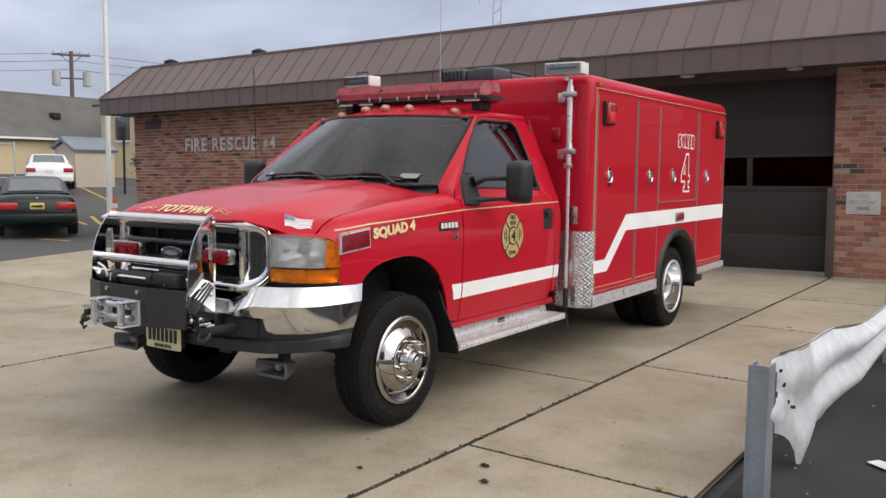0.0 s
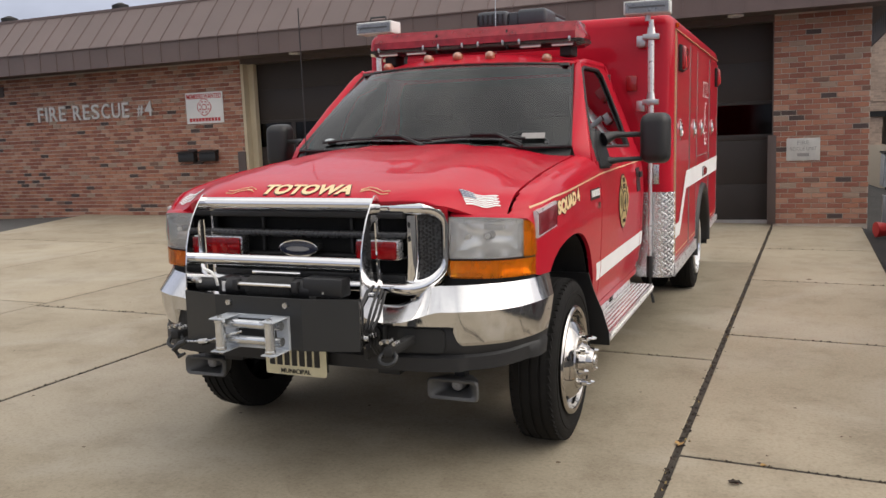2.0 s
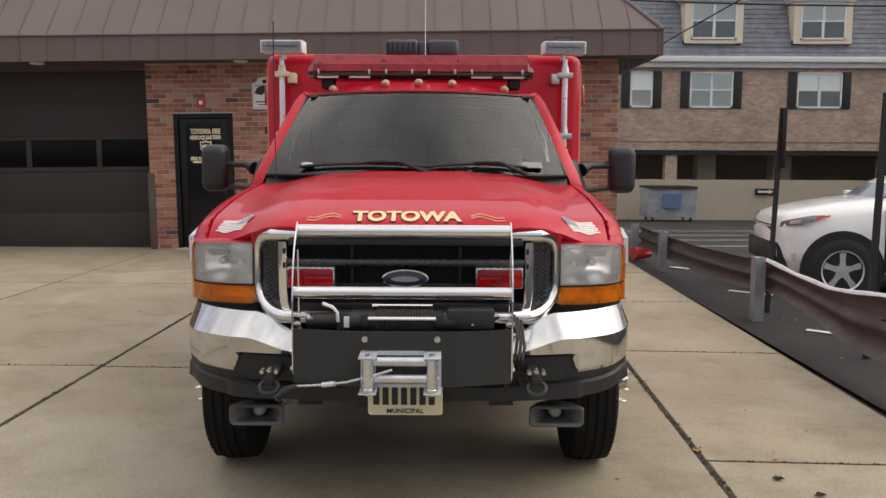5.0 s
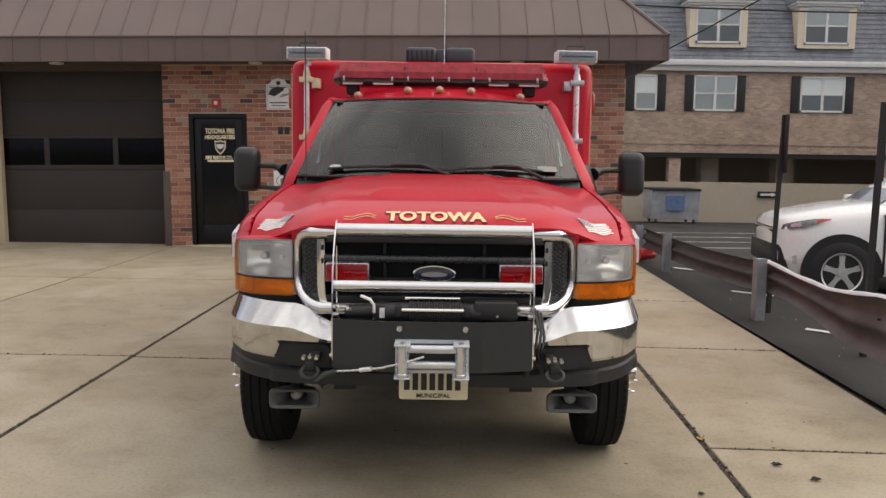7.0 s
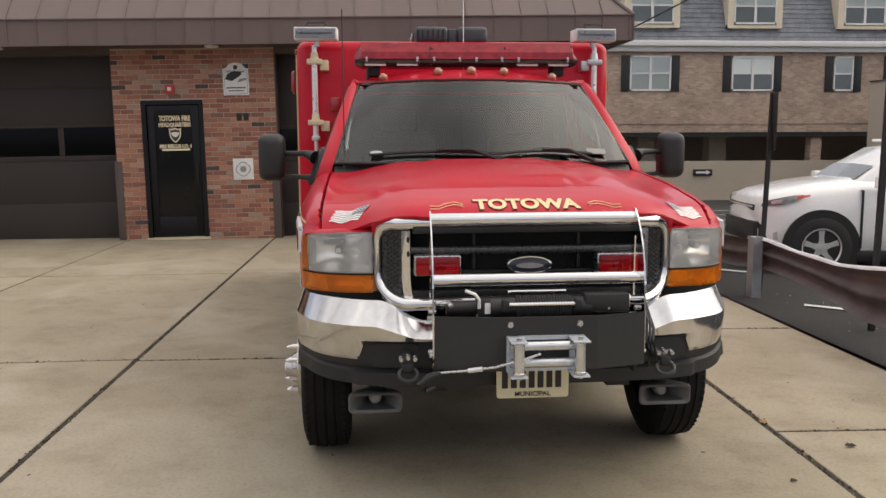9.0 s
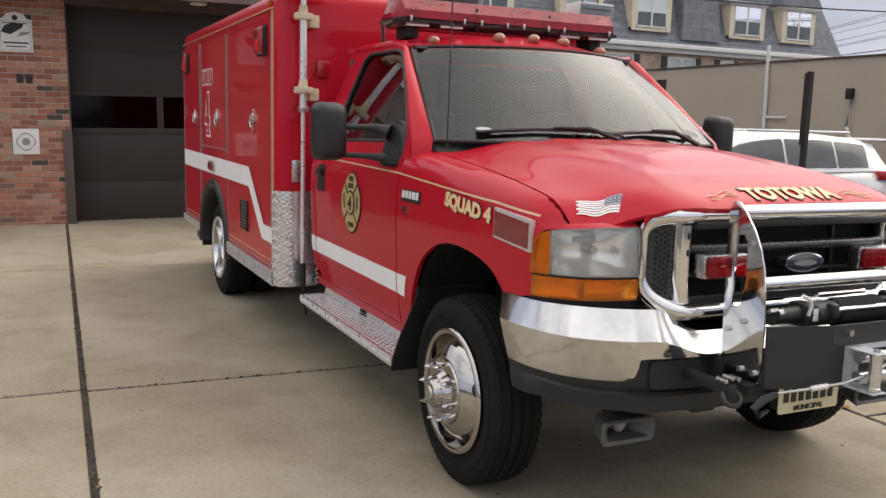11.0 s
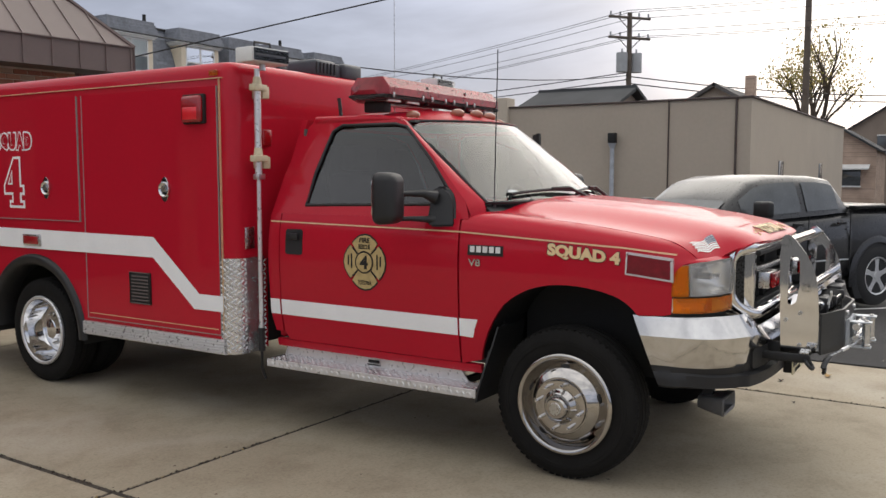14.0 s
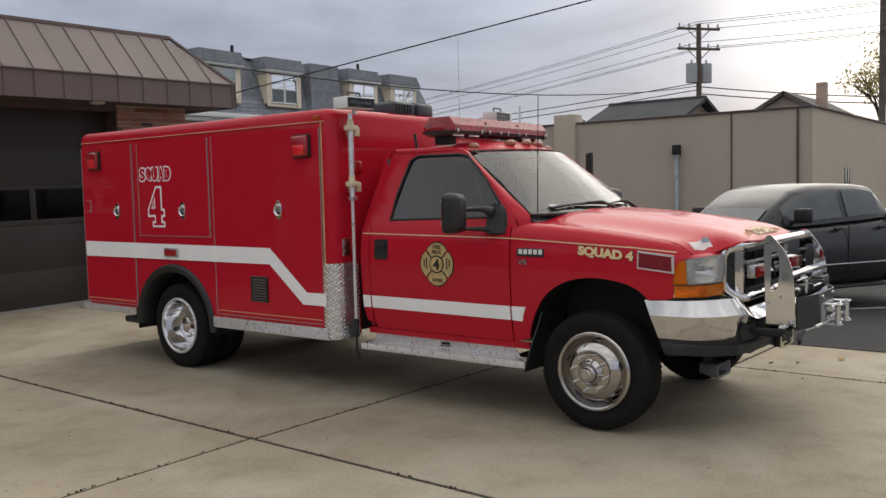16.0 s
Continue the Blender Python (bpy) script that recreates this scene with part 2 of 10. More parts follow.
M_GRILLE = material("satin_grille_plastic", (0.035, 0.035, 0.037), 0.28, var=0.15, scale=8, fine=80)
M_BADGE = material("dark_blue_badge", (0.012, 0.016, 0.035), 0.2, var=0.1, coat=0.6)
M_ROLLER = material("zinc_roller", (0.62, 0.64, 0.66), 0.22, metal=0.9, var=0.15, scale=20, fine=90)
M_AMBER = lens("amber_lens", (1.0, 0.40, 0.02), (0.92, 0.27, 0.010), 0.70, 30)
M_REDLENS = lamp_glass("red_lens", (0.32, 0.008, 0.012), 0.12)
M_REDBAR = lens("light_bar_red_lens", (0.78, 0.07, 0.10), (0.42, 0.028, 0.045), 0.45)
M_REDCLEAR = lens("clear_red_lens", (0.85, 0.03, 0.05), (0.34, 0.008, 0.014), 0.60)
M_DEEPLENS = material("deep_red_lens", (0.19, 0.006, 0.014), 0.14, var=0.25, scale=25, fine=60, coat=0.8)
M_REDGLOW = lamp_glass("red_lens_bright", (0.75, 0.02, 0.03), 0.12)
M_BARLENS = lens("smoky_lower_lens", (0.62, 0.55, 0.54), (0.20, 0.17, 0.17), 0.75)
M_DOME = lamp_glass("roof_marker_lens", (0.36, 0.15, 0.09), 0.25)
M_EMBLEM = material("aged_gold_emblem", (0.50, 0.37, 0.16), 0.45, var=0.2, scale=30)
M_STICKER = material("pale_sticker", (0.42, 0.46, 0.46), 0.5, var=0.2, scale=60)
M_BRIGHT = material("bright_trim", (0.74, 0.74, 0.75), 0.3, metal=0.6, var=0.08, scale=8)
M_FLAGWHITE = material("flag_white", (0.80, 0.80, 0.78), 0.45, var=0.04)
M_FLAGBLUE = material("flag_blue", (0.16, 0.17, 0.23), 0.45, var=0.1)
M_WSGLASS = glass("windshield_glass", (0.54, 0.59, 0.57), 1.0, 0.02, 1.52)
M_DOORGLASS = glass("garage_door_glass", (0.07, 0.075, 0.08), 0.35, 0.06)
M_SIDEGLASS = glass("side_window_glass", (0.20, 0.21, 0.22), 1.0, 0.015, 1.8)
M_WINGLASS = glass("window_glass", (0.95, 0.97, 0.97), 1.0, 0.02)
M_PLATE = material("diamond_plate", (0.46, 0.46, 0.46), 0.34, metal=0.75, var=0.14, scale=7, fine=60, rvar=0.12)
M_INTERIOR = material("cab_trim_grey", (0.10, 0.095, 0.09), 0.75, var=0.15)
M_SEAT = material("seat_cloth", (0.13, 0.12, 0.115), 0.9, var=0.2, fine=200)
M_BRICK = island_color(material("red_brick", (1.0, 1.0, 1.0), 0.88, var=0.18, scale=14, fine=120, bump=0.5, bscale=90),
                       [(0.0, (0.34, 0.142, 0.090)), (0.16, (0.41, 0.185, 0.115)), (0.30, (0.26, 0.105, 0.070)), (0.44, (0.46, 0.255, 0.175)), (0.56, (0.35, 0.162, 0.110)), (0.68, (0.42, 0.212, 0.142)),
                        (0.78, (0.29, 0.113, 0.075)), (0.88, (0.37, 0.26, 0.195)), (0.935, (0.080, 0.057, 0.052)), (0.970, (0.20, 0.112, 0.083))])
M_MORTAR = material("mortar", (0.47, 0.41, 0.35), 0.95, var=0.15, scale=5, fine=60, bump=0.3)
M_BRONZE = material("bronze_roof_metal", (0.138, 0.100, 0.092), 0.52, var=0.10, scale=1.2, fine=25, rand=0.05, bump=0.03, bscale=3)
M_SOFFIT = material("soffit_brown", (0.085, 0.062, 0.055), 0.6, var=0.15)
M_GDOOR = material("garage_door_brown", (0.040, 0.033, 0.030), 0.55, var=0.10, scale=1.5, fine=40, rand=0.015, spec=0.3)
M_TAN = material("tan_trim_paint", (0.50, 0.43, 0.30), 0.6, var=0.1)
M_BLACKDOOR = material("black_door_paint", (0.008, 0.008, 0.009), 0.35, var=0.2, spec=0.25)
M_LETTER = material("metal_letter", (0.60, 0.58, 0.55), 0.45, metal=0.6, var=0.2, scale=9)
def concrete_material():
    m = material("driveway_concrete", (0.298, 0.252, 0.178), 0.85, var=0.12, scale=0.55, fine=70, bump=0.3, bscale=160, tone=(0.366, 0.316, 0.234), rand=0.08)
    n, l = m.node_tree.nodes, m.node_tree.links
    b = n["Principled BSDF"]
    old = b.inputs["Base Color"].links[0].from_socket
    co, spots, ramp = n.new("ShaderNodeTexCoord"), n.new("ShaderNodeTexNoise"), n.new("ShaderNodeValToRGB")
    spots.inputs["Scale"].default_value, spots.inputs["Detail"].default_value, spots.inputs["Roughness"].default_value = 2.3, 9.0, 0.72
    l.new(co.outputs["Object"], spots.inputs["Vector"])
    ramp.color_ramp.elements[0].position, ramp.color_ramp.elements[0].color = 0.36, (0.66, 0.63, 0.60, 1)
    ramp.color_ramp.elements[1].position, ramp.color_ramp.elements[1].color = 0.52, (1, 1, 1, 1)
    l.new(spots.outputs["Fac"], ramp.inputs[0])
    mul = n.new("ShaderNodeMix")
    mul.data_type, mul.blend_type = "RGBA", "MULTIPLY"
    mul.inputs["Factor"].default_value = 0.58
    l.new(old, mul.inputs["A"])
    l.new(ramp.outputs[0], mul.inputs["B"])
    l.new(mul.outputs["Result"], b.inputs["Base Color"])
    # pale lime bloom in broad patches and fine dark pits
    bloom, pits, pr = n.new("ShaderNodeTexNoise"), n.new("ShaderNodeTexNoise"), n.new("ShaderNodeValToRGB")
    bloom.inputs["Scale"].default_value, bloom.inputs["Detail"].default_value, bloom.inputs["Distortion"].default_value = 0.8, 5.0, 0.8
    pits.inputs["Scale"].default_value, pits.inputs["Detail"].default_value = 48.0, 5.0
    l.new(co.outputs["Object"], bloom.inputs["Vector"])
    l.new(co.outputs["Object"], pits.inputs["Vector"])
    pr.color_ramp.elements[0].position, pr.color_ramp.elements[0].color = 0.33, (0.66, 0.64, 0.60, 1)
    pr.color_ramp.elements[1].position, pr.color_ramp.elements[1].color = 0.50, (1, 1, 1, 1)
    l.new(pits.outputs["Fac"], pr.inputs[0])
    mb, mp = n.new("ShaderNodeMix"), n.new("ShaderNodeMix")
    for q in (mb, mp):
        q.data_type = "RGBA"
    mp.blend_type = "MULTIPLY"
    mp.inputs["Factor"].default_value = 0.42
    fac = n.new("ShaderNodeMapRange")
    fac.inputs[1].default_value, fac.inputs[2].default_value, fac.inputs[4].default_value = 0.50, 0.72, 0.55
    l.new(bloom.outputs["Fac"], fac.inputs[0])
    l.new(fac.outputs[0], mb.inputs["Factor"])
    l.new(mul.outputs["Result"], mb.inputs["A"])
    mb.inputs["B"].default_value = (0.45, 0.408, 0.335, 1)
    l.new(mb.outputs["Result"], mp.inputs["A"])
    l.new(pr.outputs[0], mp.inputs["B"])
    l.new(mp.outputs["Result"], b.inputs["Base Color"])
    return m


M_CONCRETE = concrete_material()
M_JOINT = material("joint_filler", (0.020, 0.016, 0.013), 0.95, var=0.4, scale=6, fine=60, tone=(0.045, 0.036, 0.026), bump=0.5, bscale=120)
M_ASPHALT = material("asphalt", (0.019, 0.019, 0.020), 0.88, var=0.30, scale=0.7, fine=160, bump=0.5, bscale=220, tone=(0.034, 0.033, 0.033), spec=0.4)
M_TARPATCH = material("tar_patch", (0.016, 0.016, 0.017), 0.75, var=0.4, scale=3, fine=60, bump=0.6, bscale=60)
M_APRON = material("worn_apron_concrete", (0.27, 0.235, 0.18), 0.9, var=0.2, scale=0.6, fine=40, bump=0.3)
M_OLDASPHALT = material("worn_asphalt", (0.075, 0.073, 0.070), 0.9, var=0.25, scale=0.4, fine=120, bump=0.4, bscale=200)
M_LINE = material("white_road_paint", (0.62, 0.62, 0.60), 0.8, var=0.2, scale=6, fine=60)
M_YLINE = material("yellow_road_paint", (0.50, 0.33, 0.08), 0.8, var=0.25, scale=6, fine=60)
M_GALV = material("galvanised_steel", (0.50, 0.53, 0.57), 0.45, metal=0.35, var=0.22, scale=5, fine=60, bump=0.15, bscale=30)
M_RUSTRAIL = material("weathered_rail_steel", (0.135, 0.125, 0.128), 0.6, metal=0.45, var=0.30, scale=4, fine=50, bump=0.2, bscale=25)


# ---- geometry helpers ----
def world_of(ob):
    m = ob.matrix_basis.copy()
    return world_of(ob.parent) @ ob.matrix_parent_inverse @ m if ob.parent else m


def thing(name, place, label, category, group="", kind=""):
    ob = new(name)
    ob.location = place
    ob.empty_display_size = 0.1
    return tagged(ob, label, category, group, kind)


def finish(bm, name, mat, angle=32, smooth=True):
    bmesh.ops.recalc_face_normals(bm, faces=bm.faces)
    me = bpy.data.meshes.new(name)
    bm.to_mesh(me)
    bm.free()
    for m in (mat if isinstance(mat, (list, tuple)) else [mat]):
        me.materials.append(m)
    if smooth:
        me.polygons.foreach_set("use_smooth", [True] * len(me.polygons))
        me.set_sharp_from_angle(angle=radians(angle))
    return me


def part(name, bm, mat, parent=None, label="", angle=32, smooth=True, tilt=None):
    me = finish(bm, name, mat, angle, smooth)
    if tilt is not None:
        me.transform(tilt)
    ob = new(name, me)
    if parent is not None:
        ob.parent = parent
        ob.matrix_parent_inverse = world_of(parent).inverted()
    return tagged(ob, label)


def join(*bms):
    out = bmesh.new()
    for b in bms:
        me = bpy.data.meshes.new("tmp")
        b.to_mesh(me)
        b.free()
        out.from_mesh(me)
        bpy.data.meshes.remove(me)
    return out


def box(x0, x1, y0, y1, z0, z1, bevel=0.0, seg=2):
    bm = bmesh.new()
    bmesh.ops.create_cube(bm, size=1.0, matrix=Matrix.LocRotScale(((x0 + x1) / 2, (y0 + y1) / 2, (z0 + z1) / 2), None, (abs(x1 - x0), abs(y1 - y0), abs(z1 - z0))))
    if bevel:
        bmesh.ops.bevel(bm, geom=bm.edges[:], offset=bevel, segments=seg, profile=0.5, affect="EDGES")
    return bm


def tube(a, b, r, seg=12, r2=None, caps=True):
    a, b = Vector(a), Vector(b)
    bm = bmesh.new()
    d = b - a
    m = Matrix.Translation((a + b) / 2) @ d.to_track_quat("Z", "Y").to_matrix().to_4x4()
    bmesh.ops.create_cone(bm, cap_ends=caps, cap_tris=False, segments=seg, radius1=r, radius2=r if r2 is None else r2, depth=d.length, matrix=m)
    return bm


def pipe(points, r, seg=8, closed=False):
    """A round tube along a line of points."""
    pts = [Vector(p) for p in points]
    bm = bmesh.new()
    rings = []
    n = len(pts)
    for i, p in enumerate(pts):
        a = pts[(i - 1) % n] if closed or i else p
        b = pts[(i + 1) % n] if closed or i < n - 1 else p
        d = (b - a).normalized()
        q = d.to_track_quat("Z", "Y")
        rad = r[i] if isinstance(r, (list, tuple)) else r
        rings.append([bm.verts.new(p + q @ Vector((rad * math.cos(t), rad * math.sin(t), 0))) for t in [2 * math.pi * k / seg for k in range(seg)]])
    for i in range(n if closed else n - 1):
        u, v = rings[i], rings[(i + 1) % n]
        for k in range(seg):
            bm.faces.new((u[k], u[(k + 1) % seg], v[(k + 1) % seg], v[k]))
    if not closed:
        bm.faces.new(rings[0][::-1])
        bm.faces.new(rings[-1])
    return bm


def loft(sections, closed=False, caps=True):
    """Quads between rows of points; closed: every row is a ring."""
    bm = bmesh.new()
    rows = [[bm.verts.new(p) for p in s] for s in sections]
    m = len(rows[0])
    for u, v in zip(rows, rows[1:]):
        for k in range(m if closed else m - 1):
            bm.faces.new((u[k], u[(k + 1) % m], v[(k + 1) % m], v[k]))
    if closed and caps:
        bm.faces.new(rows[0][::-1])
        bm.faces.new(rows[-1])
    return bm


def spin(profile, center, axis="x", seg=40, flip=1):
    """A body of revolution. profile: rows of (offset along the axis, radius)."""
    bm = bmesh.new()
    rows = []
    c = Vector(center)
    for o, r in profile:
        row = []
        for k in range(seg):
            t = 2 * math.pi * k / seg
            u, v = r * math.cos(t), r * math.sin(t)
            p = {"x": (o * flip, u, v), "y": (u, o * flip, v), "z": (u, v, o * flip)}[axis]
            row.append(bm.verts.new(c + Vector(p)))
        rows.append(row)
    for a, b in zip(rows, rows[1:]):
        for k in range(seg):
            bm.faces.new((a[k], a[(k + 1) % seg], b[(k + 1) % seg], b[k]))
    bmesh.ops.remove_doubles(bm, verts=bm.verts, dist=1e-5)
    return bm


def panel(polys, place, us=(), vs=(), thick=0.02, inward=None):
    """Flat outlines in (u, v), cut along the lines us and vs, laid onto a surface by place(u, v) and given a thickness."""
    bm = bmesh.new()
    for poly in polys:
        bm.faces.new([bm.verts.new((u, v, 0)) for u, v in poly])
    bmesh.ops.remove_doubles(bm, verts=bm.verts, dist=1e-4)
    for no, cuts in (((1, 0, 0), us), ((0, 1, 0), vs)):
        for c in cuts:
            co = (c, 0, 0) if no[0] else (0, c, 0)
            bmesh.ops.bisect_plane(bm, geom=bm.verts[:] + bm.edges[:] + bm.faces[:], dist=1e-5, plane_co=co, plane_no=no)
    for v in bm.verts:
        v.co = Vector(place(v.co.x, v.co.y))
    if thick:
        bmesh.ops.recalc_face_normals(bm, faces=bm.faces)
        if inward is not None:
            bm.normal_update()
            f = max(bm.faces, key=lambda q: q.calc_area())
            if f.normal.dot(Vector(inward)) > 0:
                bmesh.ops.reverse_faces(bm, faces=bm.faces)
        bmesh.ops.solidify(bm, geom=bm.faces[:], thickness=thick)
    elif inward is not None:
        bm.normal_update()
        if max(bm.faces, key=lambda q: q.calc_area()).normal.dot(Vector(inward)) > 0:
            bmesh.ops.reverse_faces(bm, faces=bm.faces)
    return bm


def pane_of(x0, x1, y, z0, z1):
    """A thin pane that looks along -y."""
    return loft([[(x0, y, z0), (x1, y, z0)], [(x0, y, z1), (x1, y, z1)]])


def arc(cx, cy, r, a0, a1, n, ry=None):
    return [(cx + r * math.cos(radians(a0 + (a1 - a0) * k / n)), cy + (ry or r) * math.sin(radians(a0 + (a1 - a0) * k / n))) for k in range(n + 1)]


def rounded(u0, u1, v0, v1, r, n=5):
    return (arc(u1 - r, v1 - r, r, 0, 90, n) + arc(u0 + r, v1 - r, r, 90, 180, n) + arc(u0 + r, v0 + r, r, 180, 270, n) + arc(u1 - r, v0 + r, r, 270, 360, n))


def prism(poly, lift, d0, d1, bevel=0.0):
    """An outline in 2D, pulled out between the depths d0 and d1; lift(u, v, d) places it."""
    bm = bmesh.new()
    a = [bm.verts.new(lift(u, v, d0)) for u, v in poly]
    b = [bm.verts.new(lift(u, v, d1)) for u, v in poly]
    bm.faces.new(a[::-1])
    bm.faces.new(b)
    for k in range(len(a)):
        j = (k + 1) % len(a)
        bm.faces.new((a[k], a[j], b[j], b[k]))
    if bevel:
        bmesh.ops.recalc_face_normals(bm, faces=bm.faces)
        bmesh.ops.bevel(bm, geom=bm.edges[:], offset=bevel, segments=2, affect="EDGES")
    return bm


def shrunk(poly, d):
    """The polygon moved inwards by d."""
    n = len(poly)
    turn = sum(poly[k][0] * poly[(k + 1) % n][1] - poly[(k + 1) % n][0] * poly[k][1] for k in range(n))
    g = 1 if turn > 0 else -1
    out = []
    for k in range(n):
        p, q, r = (Vector(poly[(k + j) % n]) for j in (-1, 0, 1))
        a, b = (q - p).normalized(), (r - q).normalized()
        na, nb = Vector((-a.y, a.x)) * g, Vector((-b.y, b.x)) * g
        m = (na + nb).normalized()
        out.append(tuple(q + m * d / max(0.35, m.dot(na))))
    return out


def spread(a, b, n):
    return [a + (b - a) * k / n for k in range(n + 1)]


def smooth01(t):
    t = max(0.0, min(1.0, t))
    return t * t * (3 - 2 * t)


def interp(table, x):
    if x <= table[0][0]:
        return table[0][1]
    for (a, u), (b, v) in zip(table, table[1:]):
        if x <= b:
            return u + (v - u) * (x - a) / (b - a)
    return table[-1][1]


def lettering(text, width, height, place, bold=0.0, depth=0.003, slant=0.0, spacing=1.0):
    """Words as a mesh: width and height in metres, centred; place(u, v, d) lays a point, d above the surface."""
    c = bpy.data.curves.new("words", "FONT")
    c.body, c.align_x, c.offset, c.shear, c.space_character = text, "CENTER", bold, slant, spacing
    c.extrude = 0.01
    c.resolution_u = 3
    o = bpy.data.objects.new("words", c)
    scene.collection.objects.link(o)
    bpy.context.view_layer.update()
    me = bpy.data.meshes.new_from_object(o.evaluated_get(bpy.context.evaluated_depsgraph_get()))
    bpy.data.objects.remove(o)
    bpy.data.curves.remove(c)
    co = np.empty(len(me.vertices) * 3)
    me.vertices.foreach_get("co", co)
    co = co.reshape(-1, 3)
    lo, hi = co.min(0), co.max(0)
    bm = bmesh.new()
    bm.from_mesh(me)
    bpy.data.meshes.remove(me)
    for v in bm.verts:
        u = ((v.co.x - lo[0]) / (hi[0] - lo[0]) - 0.5) * width
        w = ((v.co.y - lo[1]) / (hi[1] - lo[1]) - 0.5) * height
        v.co = Vector(place(u, w, depth if v.co.z > 0 else 0.0))
    return bm

# ---- ground ----
def ground_z(x, y):
    """The lot falls towards the back, and the yard beside the station climbs."""
    z = -0.040 * max(0.0, y - 9.0) * smooth01((x - 2.5) / 2.0)
    z -= (0.03 * max(0.0, min(8.0, x) - 3.2) + 0.018 * max(0.0, min(60.0, x) - 8.0)) * (1 - smooth01((y - 8.0) / 6.0))
    z -= 0.014 * max(0.0, min(9.0, x) - 3.2) * (1 - smooth01((y - 2.5) / 3.0))
    return z - 0.10 * smooth01((-x - 11.3) / 2.5) + 0.062 * min(12.0, max(0.0, -x - 17.0)) + 0.032 * min(31.0, max(0.0, -x - 29.0))


def sheet(x0, x1, y0, y1, step, dz):
    xs, ys = spread(x0, x1, max(1, round((x1 - x0) / step))), spread(y0, y1, max(1, round((y1 - y0) / step)))
    return loft([[(x, y, ground_z(x, y) + dz) for x in xs] for y in ys])


g_x = sorted({-900.0, -400.0, -150.0, *spread(-60, 60, 60), 150.0, 400.0, 900.0})
g_y = sorted({-900.0, -400.0, -150.0, *spread(-60, 80, 70), 150.0, 400.0, 900.0})
tagged(part("ground", loft([[(x, y, ground_z(max(-60, min(60, x)), max(-60, min(70, y))) - 0.035) for x in g_x] for y in g_y]), M_OLDASPHALT),
       "worn grey asphalt of the yard, lot and street", "ground", kind="structure")
tagged(part("lot_surface", sheet(2.92, 34, -6.0, 28.4, 2.0, -0.012), M_ASPHALT), "fresh black asphalt of the parking lot", "asphalt", kind="structure")


def slant(y):
    return 0.021 * (y - 3.0)


def left_edge(y):
    return -10.6 - 0.33 * (max(y, 0.5) - 7.4)


pavement = thing("pavement", (0, 3, 0), "tan concrete driveway slabs with dark joints in front of the station", "driveway", kind="structure")
part("joint_bed", loft([[(left_edge(y) + 0.02, y, -0.006), (-5, y, -0.006), (0, y, -0.006), (2.86 + slant(y) * 0.5, y, -0.006)] for y in spread(-9, 11.2, 10)]), M_JOINT, pavement)


def slab(corners, top=0.0):
    """One slab: rounded upper edges, four corners anticlockwise."""
    c = sum((Vector(p) for p in corners), Vector((0, 0))) / 4
    bm = bmesh.new()
    rings = []
    for inset, z in ((0.0, -0.03), (0.0, -0.008), (0.007, 0.0)):
        ring = []
        for p in corners:
            d = c - Vector(p)
            q = Vector(p) + Vector((math.copysign(inset, d.x), math.copysign(inset, d.y)))
            ring.append(bm.verts.new((q.x, q.y, z + top)))
        rings.append(ring)
    for a, b in zip(rings, rings[1:]):
        for k in range(4):
            bm.faces.new((a[k], a[(k + 1) % 4], b[(k + 1) % 4], b[k]))
    bm.faces.new(rings[-1])
    return bm


SLABS = {(1.55, 2.86): (-9, -5.2, -1.55, 0.95, 3.47, 5.72, 8.2, 11.2), (-2.37, 1.55): (-9, -5.2, -1.3, 2.86, 7.0, 11.2),
         (-4.66, -2.37): (-9, -5.2, -1.3, 2.93, 7.0, 11.2), (-7.1, -4.66): (-9, -5.2, -1.3, 3.05, 7.0, 11.2), (None, -7.1): (-9, -5.2, -1.3, 3.05, 7.0, 11.2)}
# cross joints that run a little askew: y at their left and right ends
ASKEW = {0.95: (0.99, 0.925), 3.47: (3.51, 3.44), 5.72: (5.91, 5.855), 2.86: (2.90, 2.755)}
for (xa, xb), rows in SLABS.items():
    for ya, yb in zip(rows, rows[1:]):
        ga, gb = (0.015 if q in (1.55, -2.37) else 0.010 for q in (xa, xb))
        fa = (lambda y: left_edge(y)) if xa is None else (lambda y, q=xa: q + slant(y) + ga)
        fb = lambda y, q=xb: q + (slant(y) if q < 2 else slant(y) * 0.5) - gb
        p, q = ASKEW.get(ya, (ya, ya)), ASKEW.get(yb, (yb, yb))
        part("slab", slab([(fa(p[0]), p[0] + 0.011), (fb(p[1]), p[1] + 0.011), (fb(q[1]), q[1] - 0.011), (fa(q[0]), q[0] - 0.011)], random.uniform(-0.003, 0.0)), M_CONCRETE, pavement)

# grit, leaves and stones lying on the slabs
def litter():
    bm = bmesh.new()
    rnd = random.Random(4)
    for k in range(150):
        x, y = rnd.uniform(-6, 2.8), rnd.uniform(-3.5, 8)
        r = rnd.uniform(0.004, 0.012) * (2.4 if k < 8 else 1)
        vs = [bm.verts.new((x + r * rnd.uniform(.6, 1.2) * math.cos(a), y + r * rnd.uniform(.6, 1.2) * math.sin(a), 0.001)) for a in spread(0, 5.2, 5)]
        top = bm.verts.new((x, y, 0.35 * r + 0.001))
        for a, b in zip(vs, vs[1:] + vs[:1]):
            bm.faces.new((a, b, top))
    return bm


M_GRIT = material("dead_leaf_and_grit", (0.10, 0.065, 0.04), 0.9, var=0.5, scale=3)
tagged(part("grit", litter(), M_GRIT), "small stones and dry leaf bits scattered on the concrete", "litter", kind="stuff")


